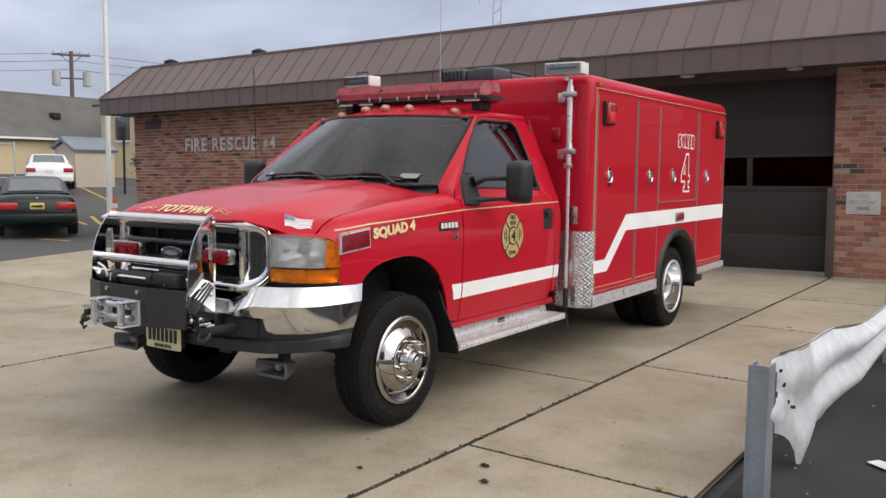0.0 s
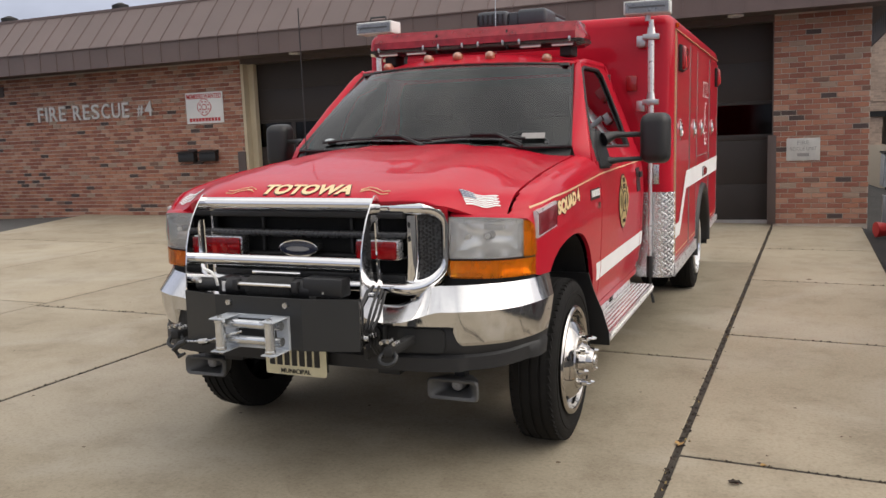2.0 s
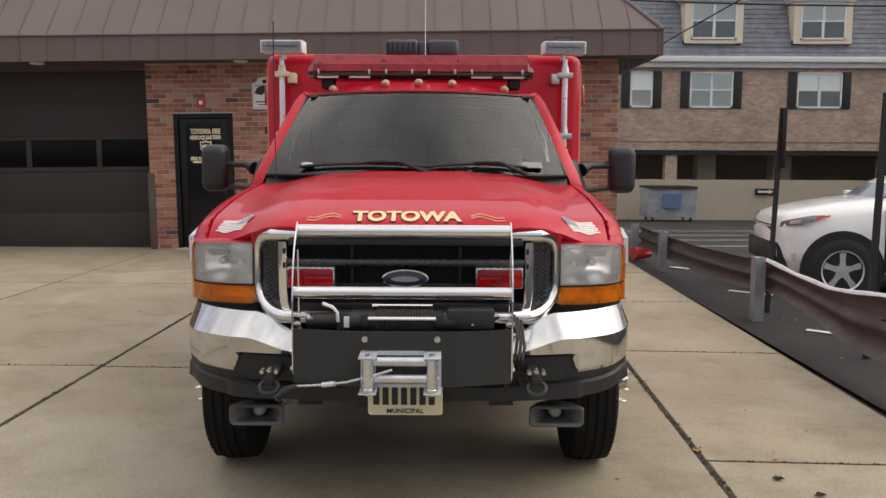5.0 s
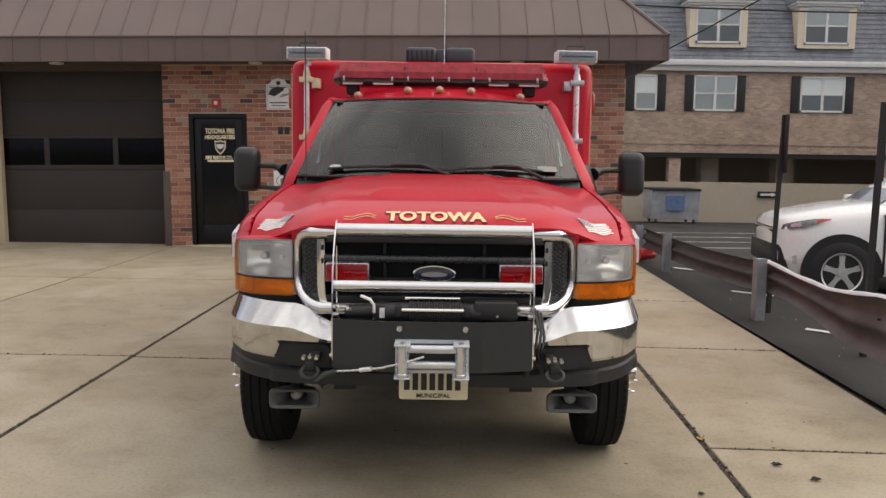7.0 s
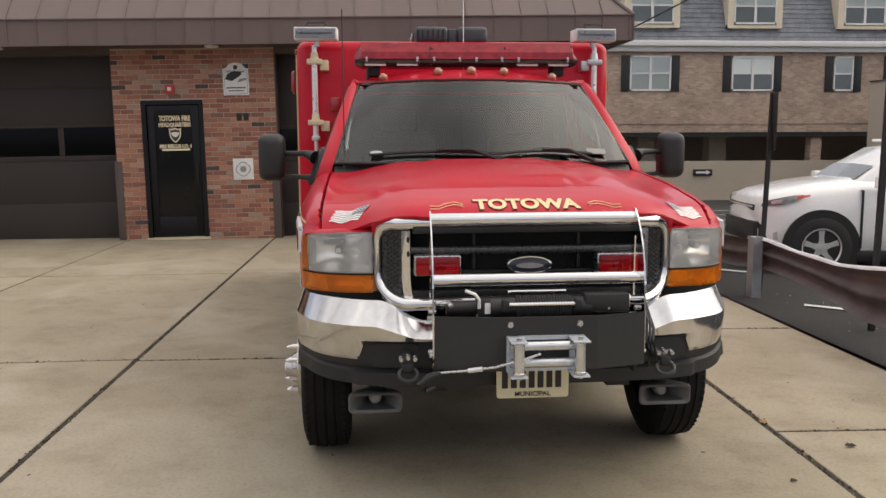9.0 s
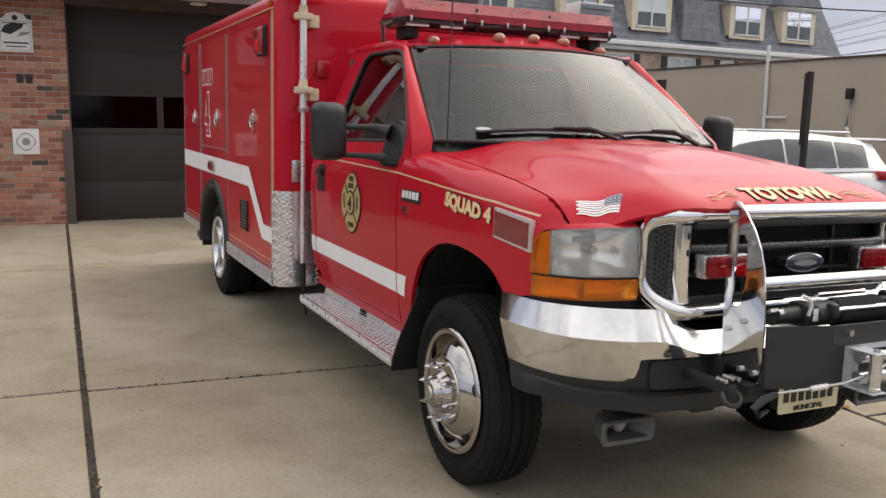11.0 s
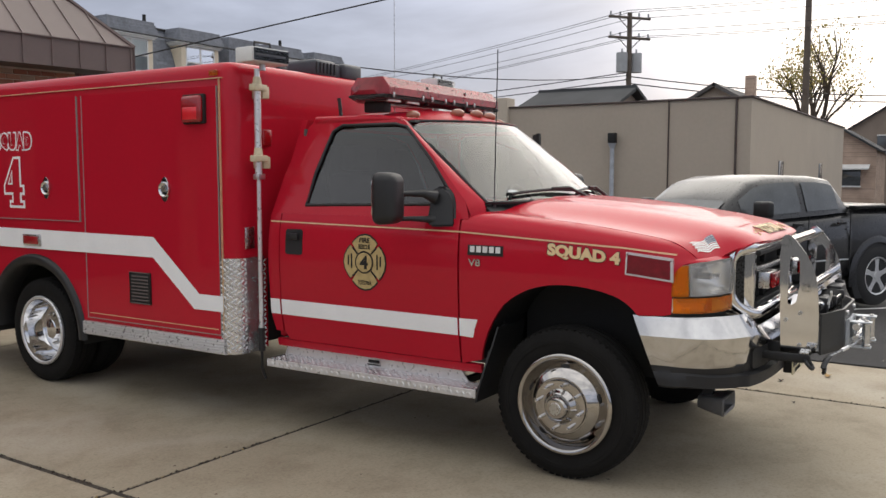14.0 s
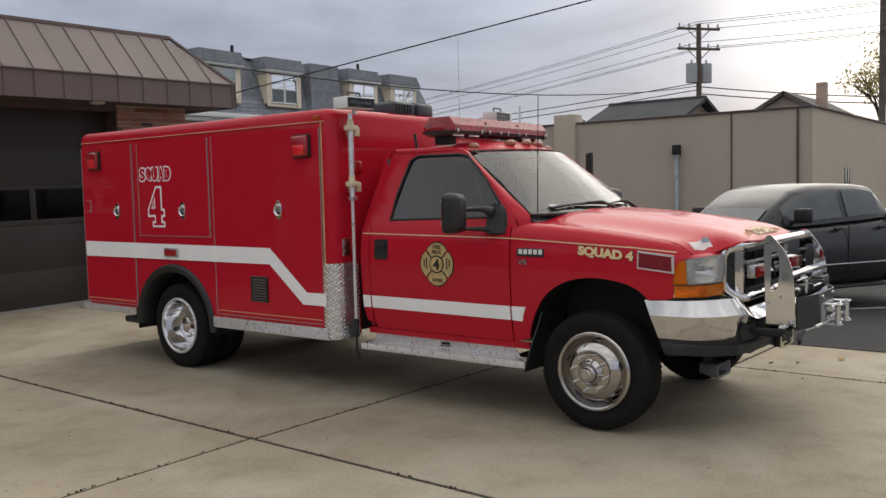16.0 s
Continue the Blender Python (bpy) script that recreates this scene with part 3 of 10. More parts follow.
def dead_leaf(x, y, size, seed, mat, label):
    """A curled, jagged leaf lying on the concrete."""
    rnd = random.Random(seed)
    bm = bmesh.new()
    turn_ = rnd.uniform(0, 6)
    rim = []
    for k in range(14):
        a = 2 * math.pi * k / 14
        r = size * (0.75 + 0.35 * abs(math.cos(a))) * (1.0 if k % 2 else 0.72) * rnd.uniform(0.85, 1.1)
        rim.append(bm.verts.new((x + r * math.cos(a + turn_), y + r * 0.8 * math.sin(a + turn_), 0.002 + size * (0.10 + 0.45 * abs(math.sin(a)) * rnd.uniform(0.6, 1.1)))))
    mid = bm.verts.new((x, y, 0.002))
    for p, q in zip(rim, rim[1:] + rim[:1]):
        bm.faces.new((p, q, mid))
    lf = part("dead_leaf", bm, mat, smooth=False)
    return tagged(lf, label, "leaf", "fallen leaves")


M_DARKLEAF = material("dark_dead_leaf", (0.035, 0.026, 0.020), 0.85, var=0.4, scale=30)
M_TANLEAF = material("tan_dead_leaf", (0.40, 0.25, 0.09), 0.8, var=0.3, scale=30)
for k, (x, y, q) in enumerate(((1.79, 0.72, 0.030), (1.91, 0.52, 0.030), (-0.70, -0.73, 0.034), (1.28, 0.315, 0.020))):
    dead_leaf(x, y, q, 30 + k, M_DARKLEAF, "dark curled dead leaf lying on the concrete")
for k, (x, y, q) in enumerate(((2.26, 0.23, 0.045), (1.51, 1.12, 0.030), (2.66, 0.94, 0.028), (1.90, 0.965, 0.018))):
    dead_leaf(x, y, q, 50 + k, M_TANLEAF, "yellow tan dead leaf lying on the concrete")


def lot_litter():
    bm = bmesh.new()
    rnd = random.Random(21)
    for _ in range(170):
        x, y = 3.0 + abs(rnd.gauss(0, 0.7)), rnd.uniform(-2.0, 9.0)
        r = rnd.uniform(0.006, 0.018)
        a = rnd.uniform(0, 6)
        z = ground_z(x, y) - 0.008
        bm.faces.new([bm.verts.new((x + r * q * math.cos(a + w), y + r * q * math.sin(a + w), z + r * 0.25 * (k % 2))) for k, (q, w) in enumerate(((1, 0), (0.5, 1.3), (1, 3.0), (0.6, 4.6)))])
    return bm


M_FLECK = island_color(material("leaf_flecks", (1, 1, 1), 0.9, var=0.2), [(0.0, (0.16, 0.12, 0.07)), (0.4, (0.40, 0.38, 0.34)), (0.7, (0.09, 0.07, 0.045))])
tagged(part("leaf_litter", lot_litter(), M_FLECK), "dry leaf flecks and paper bits on the asphalt", "litter", kind="stuff")


def joint_grit():
    """Dirt and leaf crumbs packed into the joints."""
    bm = bmesh.new()
    rnd = random.Random(9)
    runs = [((1.55 + slant(-4), -4), (1.55 + slant(10.5), 10.5), 620, 0.013), ((-2.37 + slant(-4), -4), (-2.37 + slant(10), 10), 420, 0.012)]
    runs += [((1.57, y), (2.84, w), 44, 0.008) for y, w in ((-1.55, -1.55), ASKEW[0.95], ASKEW[3.47], ASKEW[5.72], (8.2, 8.2))] + [((-2.35, y), (1.53, w), 110, 0.008) for y, w in ((-1.3, -1.3), ASKEW[2.86])] + [((-7, y), (-2.4, y), 80, 0.007) for y in (-1.3, 2.95)]
    for a, b, n, w in runs:
        for _ in range(n):
            t = rnd.random()
            x, y = a[0] + (b[0] - a[0]) * t, a[1] + (b[1] - a[1]) * t
            along = abs(b[0] - a[0]) > abs(b[1] - a[1])
            o = rnd.gauss(0, w)
            x, y = (x, y + o) if along else (x + o, y)
            r = rnd.uniform(0.006, 0.017)
            vs = [bm.verts.new((x + r * rnd.uniform(.5, 1.3) * math.cos(q), y + r * rnd.uniform(.5, 1.3) * math.sin(q), -0.006)) for q in spread(0, 5.2, 5)]
            top = bm.verts.new((x, y, 0.35 * r + rnd.uniform(-0.003, 0.002)))
            for p, q in zip(vs, vs[1:] + vs[:1]):
                bm.faces.new((p, q, top))
    return bm


M_CRUMB = island_color(material("joint_crumbs", (1, 1, 1), 0.9, var=0.3, scale=20), [(0.0, (0.035, 0.026, 0.018)), (0.45, (0.06, 0.045, 0.03)), (0.75, (0.022, 0.018, 0.014)), (0.95, (0.30, 0.22, 0.09))])
tagged(part("joint_grit", joint_grit(), M_CRUMB), "dark dirt and leaf crumbs packed in the slab joints", "litter", kind="stuff")


def paint_line(name, a, b, width, mat, label, dz=0.0):
    a, b = Vector(a), Vector(b)
    d = (b - a).normalized()
    s = Vector((-d.y, d.x)) * width / 2
    n = max(1, round((b - a).length / 1.5))
    rows = [[((a + (b - a) * k / n) + s * q).to_tuple() for q in (-1, 1)] for k in range(n + 1)]
    bm = loft([[(x, y, ground_z(x, y) + dz) for x, y in r] for r in rows])
    return tagged(part(name, bm, mat), label, "road marking", "parking lines", kind="structure")


for px, py in ((3.55, 6.78), (3.50, 4.47), (3.40, 8.9), (3.45, 2.1)):
    paint_line("parking_line", (px, py), (px + 0.42, py - 0.26), 0.10, M_LINE, "short white stall mark on black asphalt", -0.006)
for k, yy in enumerate((13.4, 15.4, 17.4, 19.6)):
    paint_line("parking_line", (4.6, yy), (9.6, yy + 0.4), 0.10, M_LINE, "long white parking line on black asphalt", -0.006)
for a, b in (((6.9, 1.12), (8.98, -0.32)), ((10.95, 0.75), (10.80, -0.24))):
    paint_line("parking_line", a, b, 0.10, M_LINE, "white angled stall line on asphalt", -0.006)
for a, b in (((-12.3, 8.3), (-14.6, 8.0)), ((-17.5, 11.2), (-21.5, 12.2)), ((-14.2, 9.9), (-19.5, 12.6)), ((-24, 16.3), (-30, 19))):
    paint_line("yard_line", a, b, 0.12, M_YLINE, "faded yellow painted line on the yard", -0.024)

# ---- fire station ----
TILT = Matrix.Rotation(radians(-0.88), 4, "Y")
WY = 10.73


def brick_rows(x0, x1, z0, z1, holes=()):
    """Centres and lengths of running-bond bricks on the front wall, leaving the holes free."""
    out, course = [], 0.0762
    n = int((z1 - z0) / course)
    for r in range(n):
        z = z0 + (r + 0.5) * course
        x = x0 - (0.1065 if r % 2 else 0.0)
        while x < x1 - 0.01:
            a, b = max(x, x0), min(x + 0.203, x1)
            x += 0.213
            spans = [(a, b)]
            for h0, h1, k0, k1 in holes:
                if z + 0.03 > k0 and z - 0.03 < k1:
                    spans = [q for s, e in spans for q in ((s, min(e, h0)), (max(s, h1), e)) if q[1] - q[0] > 0.03]
            out += [(s, e, z) for s, e in spans if e - s > 0.03]
    return out


def brick_verts(s, e, z, y, d):
    h = 0.0325
    b = 0.004
    pts = [(s, y, z - h), (e, y, z - h), (e, y, z + h), (s, y, z + h), (s + b, y - d, z - h + b), (e - b, y - d, z - h + b), (e - b, y - d, z + h - b), (s + b, y - d, z + h - b)]
    return pts, [(4, 5, 6, 7), (0, 1, 5, 4), (1, 2, 6, 5), (2, 3, 7, 6), (3, 0, 4, 7)]


DOOR_HOLE = (-4.20, -3.24, 0.0, 2.27)
PIERS = [(-14.70, -7.62, ()), (-4.62, -2.10, (DOOR_HOLE,)), (1.72, 3.00, ())]
TOP = 3.10
wall = thing("wall_front", (-6, WY + 0.1, 0), "red brick front wall of the fire station with scattered dark bricks", "brick wall", kind="structure")
for x0, x1, holes in PIERS:
    if holes:
        h = holes[0]
        bm = join(box(x0, h[0], WY, WY + 0.3, -0.3, TOP), box(h[1], x1, WY, WY + 0.3, -0.3, TOP), box(h[0], h[1], WY, WY + 0.3, h[3], TOP))
    else:
        bm = box(x0, x1, WY, WY + 0.3, -0.3, TOP)
    part("wall_core", bm, M_MORTAR, wall, tilt=TILT)
part("lintel", box(-7.62, -4.62, WY + 0.02, WY + 0.3, 2.98, TOP), M_SOFFIT, wall, tilt=TILT)
part("lintel", box(-2.10, 1.72, WY + 0.02, WY + 0.3, 2.98, TOP), M_SOFFIT, wall, tilt=TILT)
tagged(part("wall_side", box(-14.70, -14.42, WY + 0.3, 24, -0.3, TOP), M_MORTAR, tilt=TILT), "brick end wall of the station", "wall", kind="structure")
tagged(part("wall_side", box(2.72, 3.00, WY + 0.3, 24, -1.2, TOP), M_MORTAR, tilt=TILT), "brick end wall of the station", "wall", kind="structure")
tagged(part("wall_back", box(-14.70, 3.00, 24, 24.3, -1.2, TOP), M_MORTAR, tilt=TILT), "plain rear wall of the station", "wall", kind="structure")

# eaves: fascia of folded metal panels, sloped roof above it
FX0, FX1, FY, FZ0, FZ1 = -15.12, 3.53, 10.05, 3.05, 3.43
RISE, BACK = 0.80, 0.74
roof = thing("roof", (-6, 14, 3.05), "brown standing-seam metal mansard roof with a deep fascia", "roof", kind="structure")
part("soffit", box(FX0 + 0.03, FX1 - 0.03, FY + 0.03, WY + 0.06, FZ0 + 0.02, FZ0 + 0.05), M_SOFFIT, roof, tilt=TILT)
part("deck", box(FX0 + BACK, FX1 - BACK, FY + BACK, 23.5, FZ1 + RISE - 0.25, FZ1 + RISE - 0.03), M_SOFFIT, roof, tilt=TILT)
pitch = 0.425
xs = [FX0] + [x for x in [FX1 - 0.06 - pitch * k for k in range(60)][::-1] if x > FX0 + 0.2] + [FX1]
for a, b in zip(xs, xs[1:]):
    bm = join(box(a + 0.002, b - 0.002, FY, FY + 0.03, FZ0, FZ1), box(b - 0.009, b + 0.009, FY - 0.013, FY, FZ0 + 0.005, FZ1 + 0.004))
    part("panel", bm, M_BRONZE, roof, tilt=TILT, smooth=False)
    # sloped pan with its seam, cut by the hips
    la, lb = min(1, (a - FX0) / BACK, (FX1 - a) / BACK), min(1, (b - FX0) / BACK, (FX1 - b) / BACK)
    f = lambda x, t: (x, FY - 0.02 + BACK * t, FZ1 + RISE * t)
    bm = bmesh.new()
    quad = [f(a, 0), f(b, 0)] + ([f(b, lb)] if lb > 0.02 else []) + ([f(a, la)] if la > 0.02 else [])
    bm.faces.new([bm.verts.new(p) for p in quad])
    if lb > 0.05:
        bm = join(bm, prism([(b - 0.007, 0), (b + 0.007, 0), (b + 0.007, lb), (b - 0.007, lb)], lambda u, v, d: (u, FY - 0.02 + BACK * v - d * 0.7, FZ1 + RISE * v + d * 0.7), 0.0, 0.014))
    part("panel", bm, M_BRONZE, roof, tilt=TILT, smooth=False)
for sx, fx in ((-1, FX0), (1, FX1)):
    ys = spread(FY, 23.5, 31)
    for a, b in zip(ys, ys[1:]):
        bm = join(box(fx - 0.015, fx + 0.015, a + 0.002, b - 0.002, FZ0, FZ1), box(fx - 0.022, fx + 0.022, b - 0.009, b + 0.009, FZ0, FZ1 + 0.004))
        la = min(1, (a - FY) / BACK)
        lb = min(1, (b - FY) / BACK)
        f = lambda y, t: (fx - sx * (BACK * t - 0.01), y, FZ1 + RISE * t)
        q = bmesh.new()
        quad = [f(a, 0), f(b, 0), f(b, lb)] + ([f(a, la)] if la > 0.02 else [])
        q.faces.new([q.verts.new(p) for p in quad])
        s = prism([(b - 0.007, 0), (b + 0.007, 0), (b + 0.007, lb), (b - 0.007, lb)], lambda u, v, d: (fx - sx * (BACK * v - 0.01 - d * 0.7), u, FZ1 + RISE * v + d * 0.7), 0.0, 0.014)
        part("panel", join(bm, q, s), M_BRONZE, roof, tilt=TILT, smooth=False)
    part("hip_cap", pipe([(fx - sx * 0.005, FY - 0.02, FZ1), (fx - sx * BACK, FY + BACK - 0.02, FZ1 + RISE)], 0.035, 6), M_BRONZE, roof, tilt=TILT)
part("ridge_cap", box(FX0 + BACK, FX1 - BACK, FY + BACK - 0.05, FY + BACK + 0.05, FZ1 + RISE - 0.02, FZ1 + RISE + 0.03), M_BRONZE, roof, tilt=TILT)
part("drip_edge", box(FX0, FX1, FY - 0.028, FY - 0.002, FZ1 - 0.004, FZ1 + 0.014), M_BRONZE, roof, tilt=TILT)


def roof_vent(x, y, h, label):
    v = thing("roof_vent", TILT @ Vector((x, y, FZ1 + RISE - 0.03)), label, "roof vent", "roof vents")
    part("stack", tube((x, y, FZ1 + RISE - 0.05), (x, y, FZ1 + RISE + h), 0.09, 14), M_DARK, v, tilt=TILT)
    part("cap", join(tube((x, y, FZ1 + RISE + h - 0.03), (x, y, FZ1 + RISE + h + 0.05), 0.17, 16), tube((x, y, FZ1 + RISE + h + 0.05), (x, y, FZ1 + RISE + h + 0.10), 0.16, 16, 0.04)), M_DARK, v, tilt=TILT)


roof_vent(-13.8, 11.2, 0.12, "small dark vent on the station roof")
roof_vent(-11.0, 11.5, 0.18, "round black mushroom vent on the station roof")
for x in (-6.2, -3.0, -0.4, 1.2):
    s = thing("soffit_light", TILT @ Vector((x, 10.4, FZ0)), "small round white light under the eave", "ceiling light", "soffit lights")
    part("trim_ring", tube((x, 10.4, FZ0 - 0.005), (x, 10.4, FZ0 + 0.03), 0.11, 20), M_WHITE, s, tilt=TILT)
    part("lens", tube((x, 10.4, FZ0 - 0.012), (x, 10.4, FZ0 - 0.004), 0.085, 20), M_WHITE, s, tilt=TILT)


# ---- garage doors and entrance ----
def garage_door(name, x0, x1, drop, edges, label):
    d = thing(name, TILT @ Vector(((x0 + x1) / 2, WY + 0.32, 0)), label, "garage door", kind="structure")
    y = WY + 0.30
    zs = [drop - 0.02, 0.66, 1.33, 1.92, 2.5, 3.12 + drop]
    for k, (a, b) in enumerate(zip(zs, zs[1:])):
        a, b = a - drop + 0.02, b - drop + 0.0185
        if k == 2:
            bars = [box(x0, x1, y, y + 0.045, a, a + 0.09, 0.004), box(x0, x1, y, y + 0.045, b - 0.05, b, 0.004)]
            for e in edges:
                bars.append(box(e - 0.045, e + 0.045, y, y + 0.045, a + 0.09, b - 0.05, 0.004))
            bars += [box(x0, x0 + 0.08, y, y + 0.045, a + 0.09, b - 0.05), box(x1 - 0.08, x1, y, y + 0.045, a + 0.09, b - 0.05)]
            sec = part("section", join(*bars), M_GDOOR, d, tilt=TILT)
            for e, f in zip(edges, edges[1:]):
                pane = part("pane", pane_of(e + 0.04, f - 0.04, y + 0.018, a + 0.085, b - 0.045), M_DOORGLASS, sec, tilt=TILT)
        else:
            lines = [box(x0, x1, y, y + 0.045, a, b, 0.0015)]
            part("section", join(*lines), M_GDOOR, d, tilt=TILT)
    part("threshold", box(x0, x1, y - 0.03, y + 0.06, -0.06, 0.03), M_ALU, d, tilt=TILT)
    return d


garage_door("door_1", -7.95, -4.30, 0.015, (-7.88, -6.72, -5.55, -4.38), "brown sectional overhead door with a row of dark windows")
garage_door("door_2", -2.3, 1.9, 0.10, (-2.2, -0.88, 0.43, 1.74), "brown sectional overhead door with a row of dark windows")
for x0, x1 in ((-7.62, -7.56), (-4.63, -4.60), (-2.12, -2.08), (1.70, 1.74)):
    tagged(part("trim", box(x0, x1, WY + 0.004, WY + 0.30, -0.05, 2.98), M_TAN if x0 == -7.62 else M_SOFFIT, tilt=TILT), "painted metal jamb of the garage opening", "trim", kind="structure")
tagged(part("trim", box(-7.60, -7.44, WY + 0.16, WY + 0.28, 0, 2.98), M_TAN, tilt=TILT), "tan painted jamb board beside the garage door", "trim", kind="structure")
for x, w in ((-7.70, 0.17), (-4.60, 0.11), (-2.14, 0.12), (1.70, 0.12)):
    b = thing("corner_guard", TILT @ Vector((x, WY - 0.02, 0)), "brown steel corner guard at the foot of the brick pier", "corner guard", "corner guards")
    zt = 1.32 if x > -7 else 1.36
    part("plate", box(x - w / 2, x + w / 2, WY - 0.022, WY - 0.010, 0.0, zt, 0.003), M_SOFFIT, b, tilt=TILT)
    sx = 1 if x in (-7.70, -2.14) else -1
    part("return_plate", box(x + sx * w / 2, x + sx * (w / 2 - 0.012), WY - 0.010, WY + 0.12, 0.0, zt), M_SOFFIT, b, tilt=TILT)
    for k in range(4):
        z = 0.15 + 0.32 * k
        part("bolt", tube((x, WY - 0.03, z), (x, WY - 0.02, z), 0.012, 8), M_SOFFIT, b, tilt=TILT)

# room behind the overhead doors
tagged(part("floor", box(-14.4, 2.7, WY + 0.3, 24, -0.06, -0.02), M_CONCRETE), "concrete floor of the apparatus bay", "floor", kind="structure")
tagged(part("ceiling", box(-14.4, 2.7, WY + 0.3, 24, 3.0, 3.1), M_SOFFIT, tilt=TILT), "dark ceiling of the apparatus bay", "ceiling", kind="structure")

H0, H1, _, HZ = DOOR_HOLE
entry = thing("door_3", TILT @ Vector(((H0 + H1) / 2, WY + 0.06, 0)), "black glazed entrance door with gold lettering and a shield", "door", kind="structure")
part("door_frame", join(box(H0, H0 + 0.07, WY - 0.01, WY + 0.16, 0.09, HZ), box(H1 - 0.07, H1, WY - 0.01, WY + 0.16, 0.09, HZ), box(H0 + 0.07, H1 - 0.07, WY - 0.01, WY + 0.16, HZ - 0.07, HZ)), M_BLACKDOOR, entry, tilt=TILT)
leaf = part("leaf", join(box(H0 + 0.08, H0 + 0.19, WY + 0.02, WY + 0.065, 0.10, HZ - 0.08, 0.004), box(H1 - 0.19, H1 - 0.08, WY + 0.02, WY + 0.065, 0.10, HZ - 0.08, 0.004),
                        box(H0 + 0.19, H1 - 0.19, WY + 0.02, WY + 0.065, HZ - 0.24, HZ - 0.08, 0.004), box(H0 + 0.19, H1 - 0.19, WY + 0.02, WY + 0.065, 0.10, 0.42, 0.004)), M_BLACKDOOR, entry, tilt=TILT)
M_BLACKGLASS = material("black_glass", (0.006, 0.006, 0.007), 0.10, var=0.2, spec=0.25)
M_DOORLETTER = material("pale_gold_door_letters", (0.88, 0.76, 0.52), 0.5, var=0.08)
part("glass_panel", box(H0 + 0.18, H1 - 0.18, WY + 0.04, WY + 0.05, 0.41, HZ - 0.23), M_BLACKGLASS, leaf, tilt=TILT)
part("door_pull", join(tube((H1 - 0.13, WY - 0.03, 0.95), (H1 - 0.13, WY - 0.03, 1.25), 0.012), tube((H1 - 0.13, WY - 0.03, 0.97), (H1 - 0.13, WY + 0.03, 0.97), 0.01), tube((H1 - 0.13, WY - 0.03, 1.23), (H1 - 0.13, WY + 0.03, 1.23), 0.01)), M_DARK, leaf, tilt=TILT)
part("sill", box(H0 - 0.02, H1 + 0.02, WY - 0.05, WY + 0.2, -0.02, 0.09, 0.006), M_TAN, entry, "tan painted door sill", tilt=TILT)


def on_wall(cx, cz, y=WY):
    return lambda u, v, d: (cx + u, y - d, cz + v)


DX = (H0 + H1) / 2 + 0.02
M_SIGNGOLD = material("cream_gold_lettering", (0.78, 0.58, 0.32), 0.5, var=0.1)
for txt, cz, w, h in (("TOTOWA FIRE", 1.985, 0.49, 0.092), ("HEADQUARTERS", 1.880, 0.50, 0.082), ("FIRE RESCUE CO. 4", 1.545, 0.50, 0.062)):
    part("lettering", lettering(txt, w, h, on_wall(DX, cz, WY + 0.038), 0.035), M_DOORLETTER, leaf, tilt=TILT)
part("small_print", box(DX - 0.22, DX + 0.22, WY + 0.035, WY + 0.038, 1.475, 1.505), M_DOORLETTER, leaf, tilt=TILT)
shield = [(-0.095, 0.11), (-0.05, 0.095), (0, 0.12), (0.05, 0.095), (0.095, 0.11), (0.085, -0.02), (0.05, -0.08), (0, -0.125), (-0.05, -0.08), (-0.085, -0.02)]
part("shield", prism(shield, on_wall(DX, 1.72, WY + 0.038), 0.0, 0.004), M_DOORLETTER, leaf, "cream shield emblem", tilt=TILT)
part("shield_field", prism([(u * 0.8, v * 0.8) for u, v in shield], on_wall(DX, 1.72, WY + 0.034), 0.0, 0.003), M_WINCH, leaf, tilt=TILT)
part("shield_band", prism([(u * 0.66, v * 0.35 + 0.01) for u, v in shield], on_wall(DX, 1.72, WY + 0.031), 0.0, 0.003), M_WHITE, leaf, tilt=TILT)

# ---- things on the front wall ----
def letters():
    word = "FIRE RESCUE #4"
    x, places = -12.74, []
    widths = {"I": 0.10, " ": 0.14, "#": 0.17, "4": 0.20, "E": 0.19, "F": 0.18}
    total = sum(widths.get(c, 0.235) for c in word)
    s = 3.05 / total
    for c in word:
        w = widths.get(c, 0.235) * s
        if c != " ":
            o = thing("wall_letter", TILT @ Vector((x + w / 2, WY - 0.02, 2.12)), "weathered cast metal capital letter on the brick wall", "sign letter", "wall letters")
            part("face", lettering(c, w * (0.80 if c != "I" else 0.5), 0.30 if c != "#" else 0.2, on_wall(x + w / 2, 2.27 - (0.03 if c == "#" else 0), WY - 0.012), 0.012, 0.028), M_LETTER, o, tilt=TILT)
        x += w


letters()


def wall_sign(name, cx, cz, w, h, label, cat, mat=M_WHITE, bevel=0.004):
    s = thing(name, TILT @ Vector((cx, WY - 0.02, cz)), label, cat)
    part("board", box(cx - w / 2, cx + w / 2, WY - 0.026, WY - 0.010, cz - h / 2, cz + h / 2, bevel), mat, s, tilt=TILT)
    return s


M_SIGNRED = material("sign_red", (0.48, 0.03, 0.03), 0.5, var=0.1)


def maltese(r, n=10):
    """Outline of a flared four-armed cross with bowed ends."""
    pts = []
    for k in range(4):
        a = 90 * k
        for d, q in ((-45, 0.50), (-41.5, 0.91), (-30, 0.94), (-15, 0.985), (0, 1.0), (15, 0.985), (30, 0.94), (41.5, 0.91)):
            pts.append((r * q * math.cos(radians(a + d)), r * q * math.sin(radians(a + d))))
    return pts


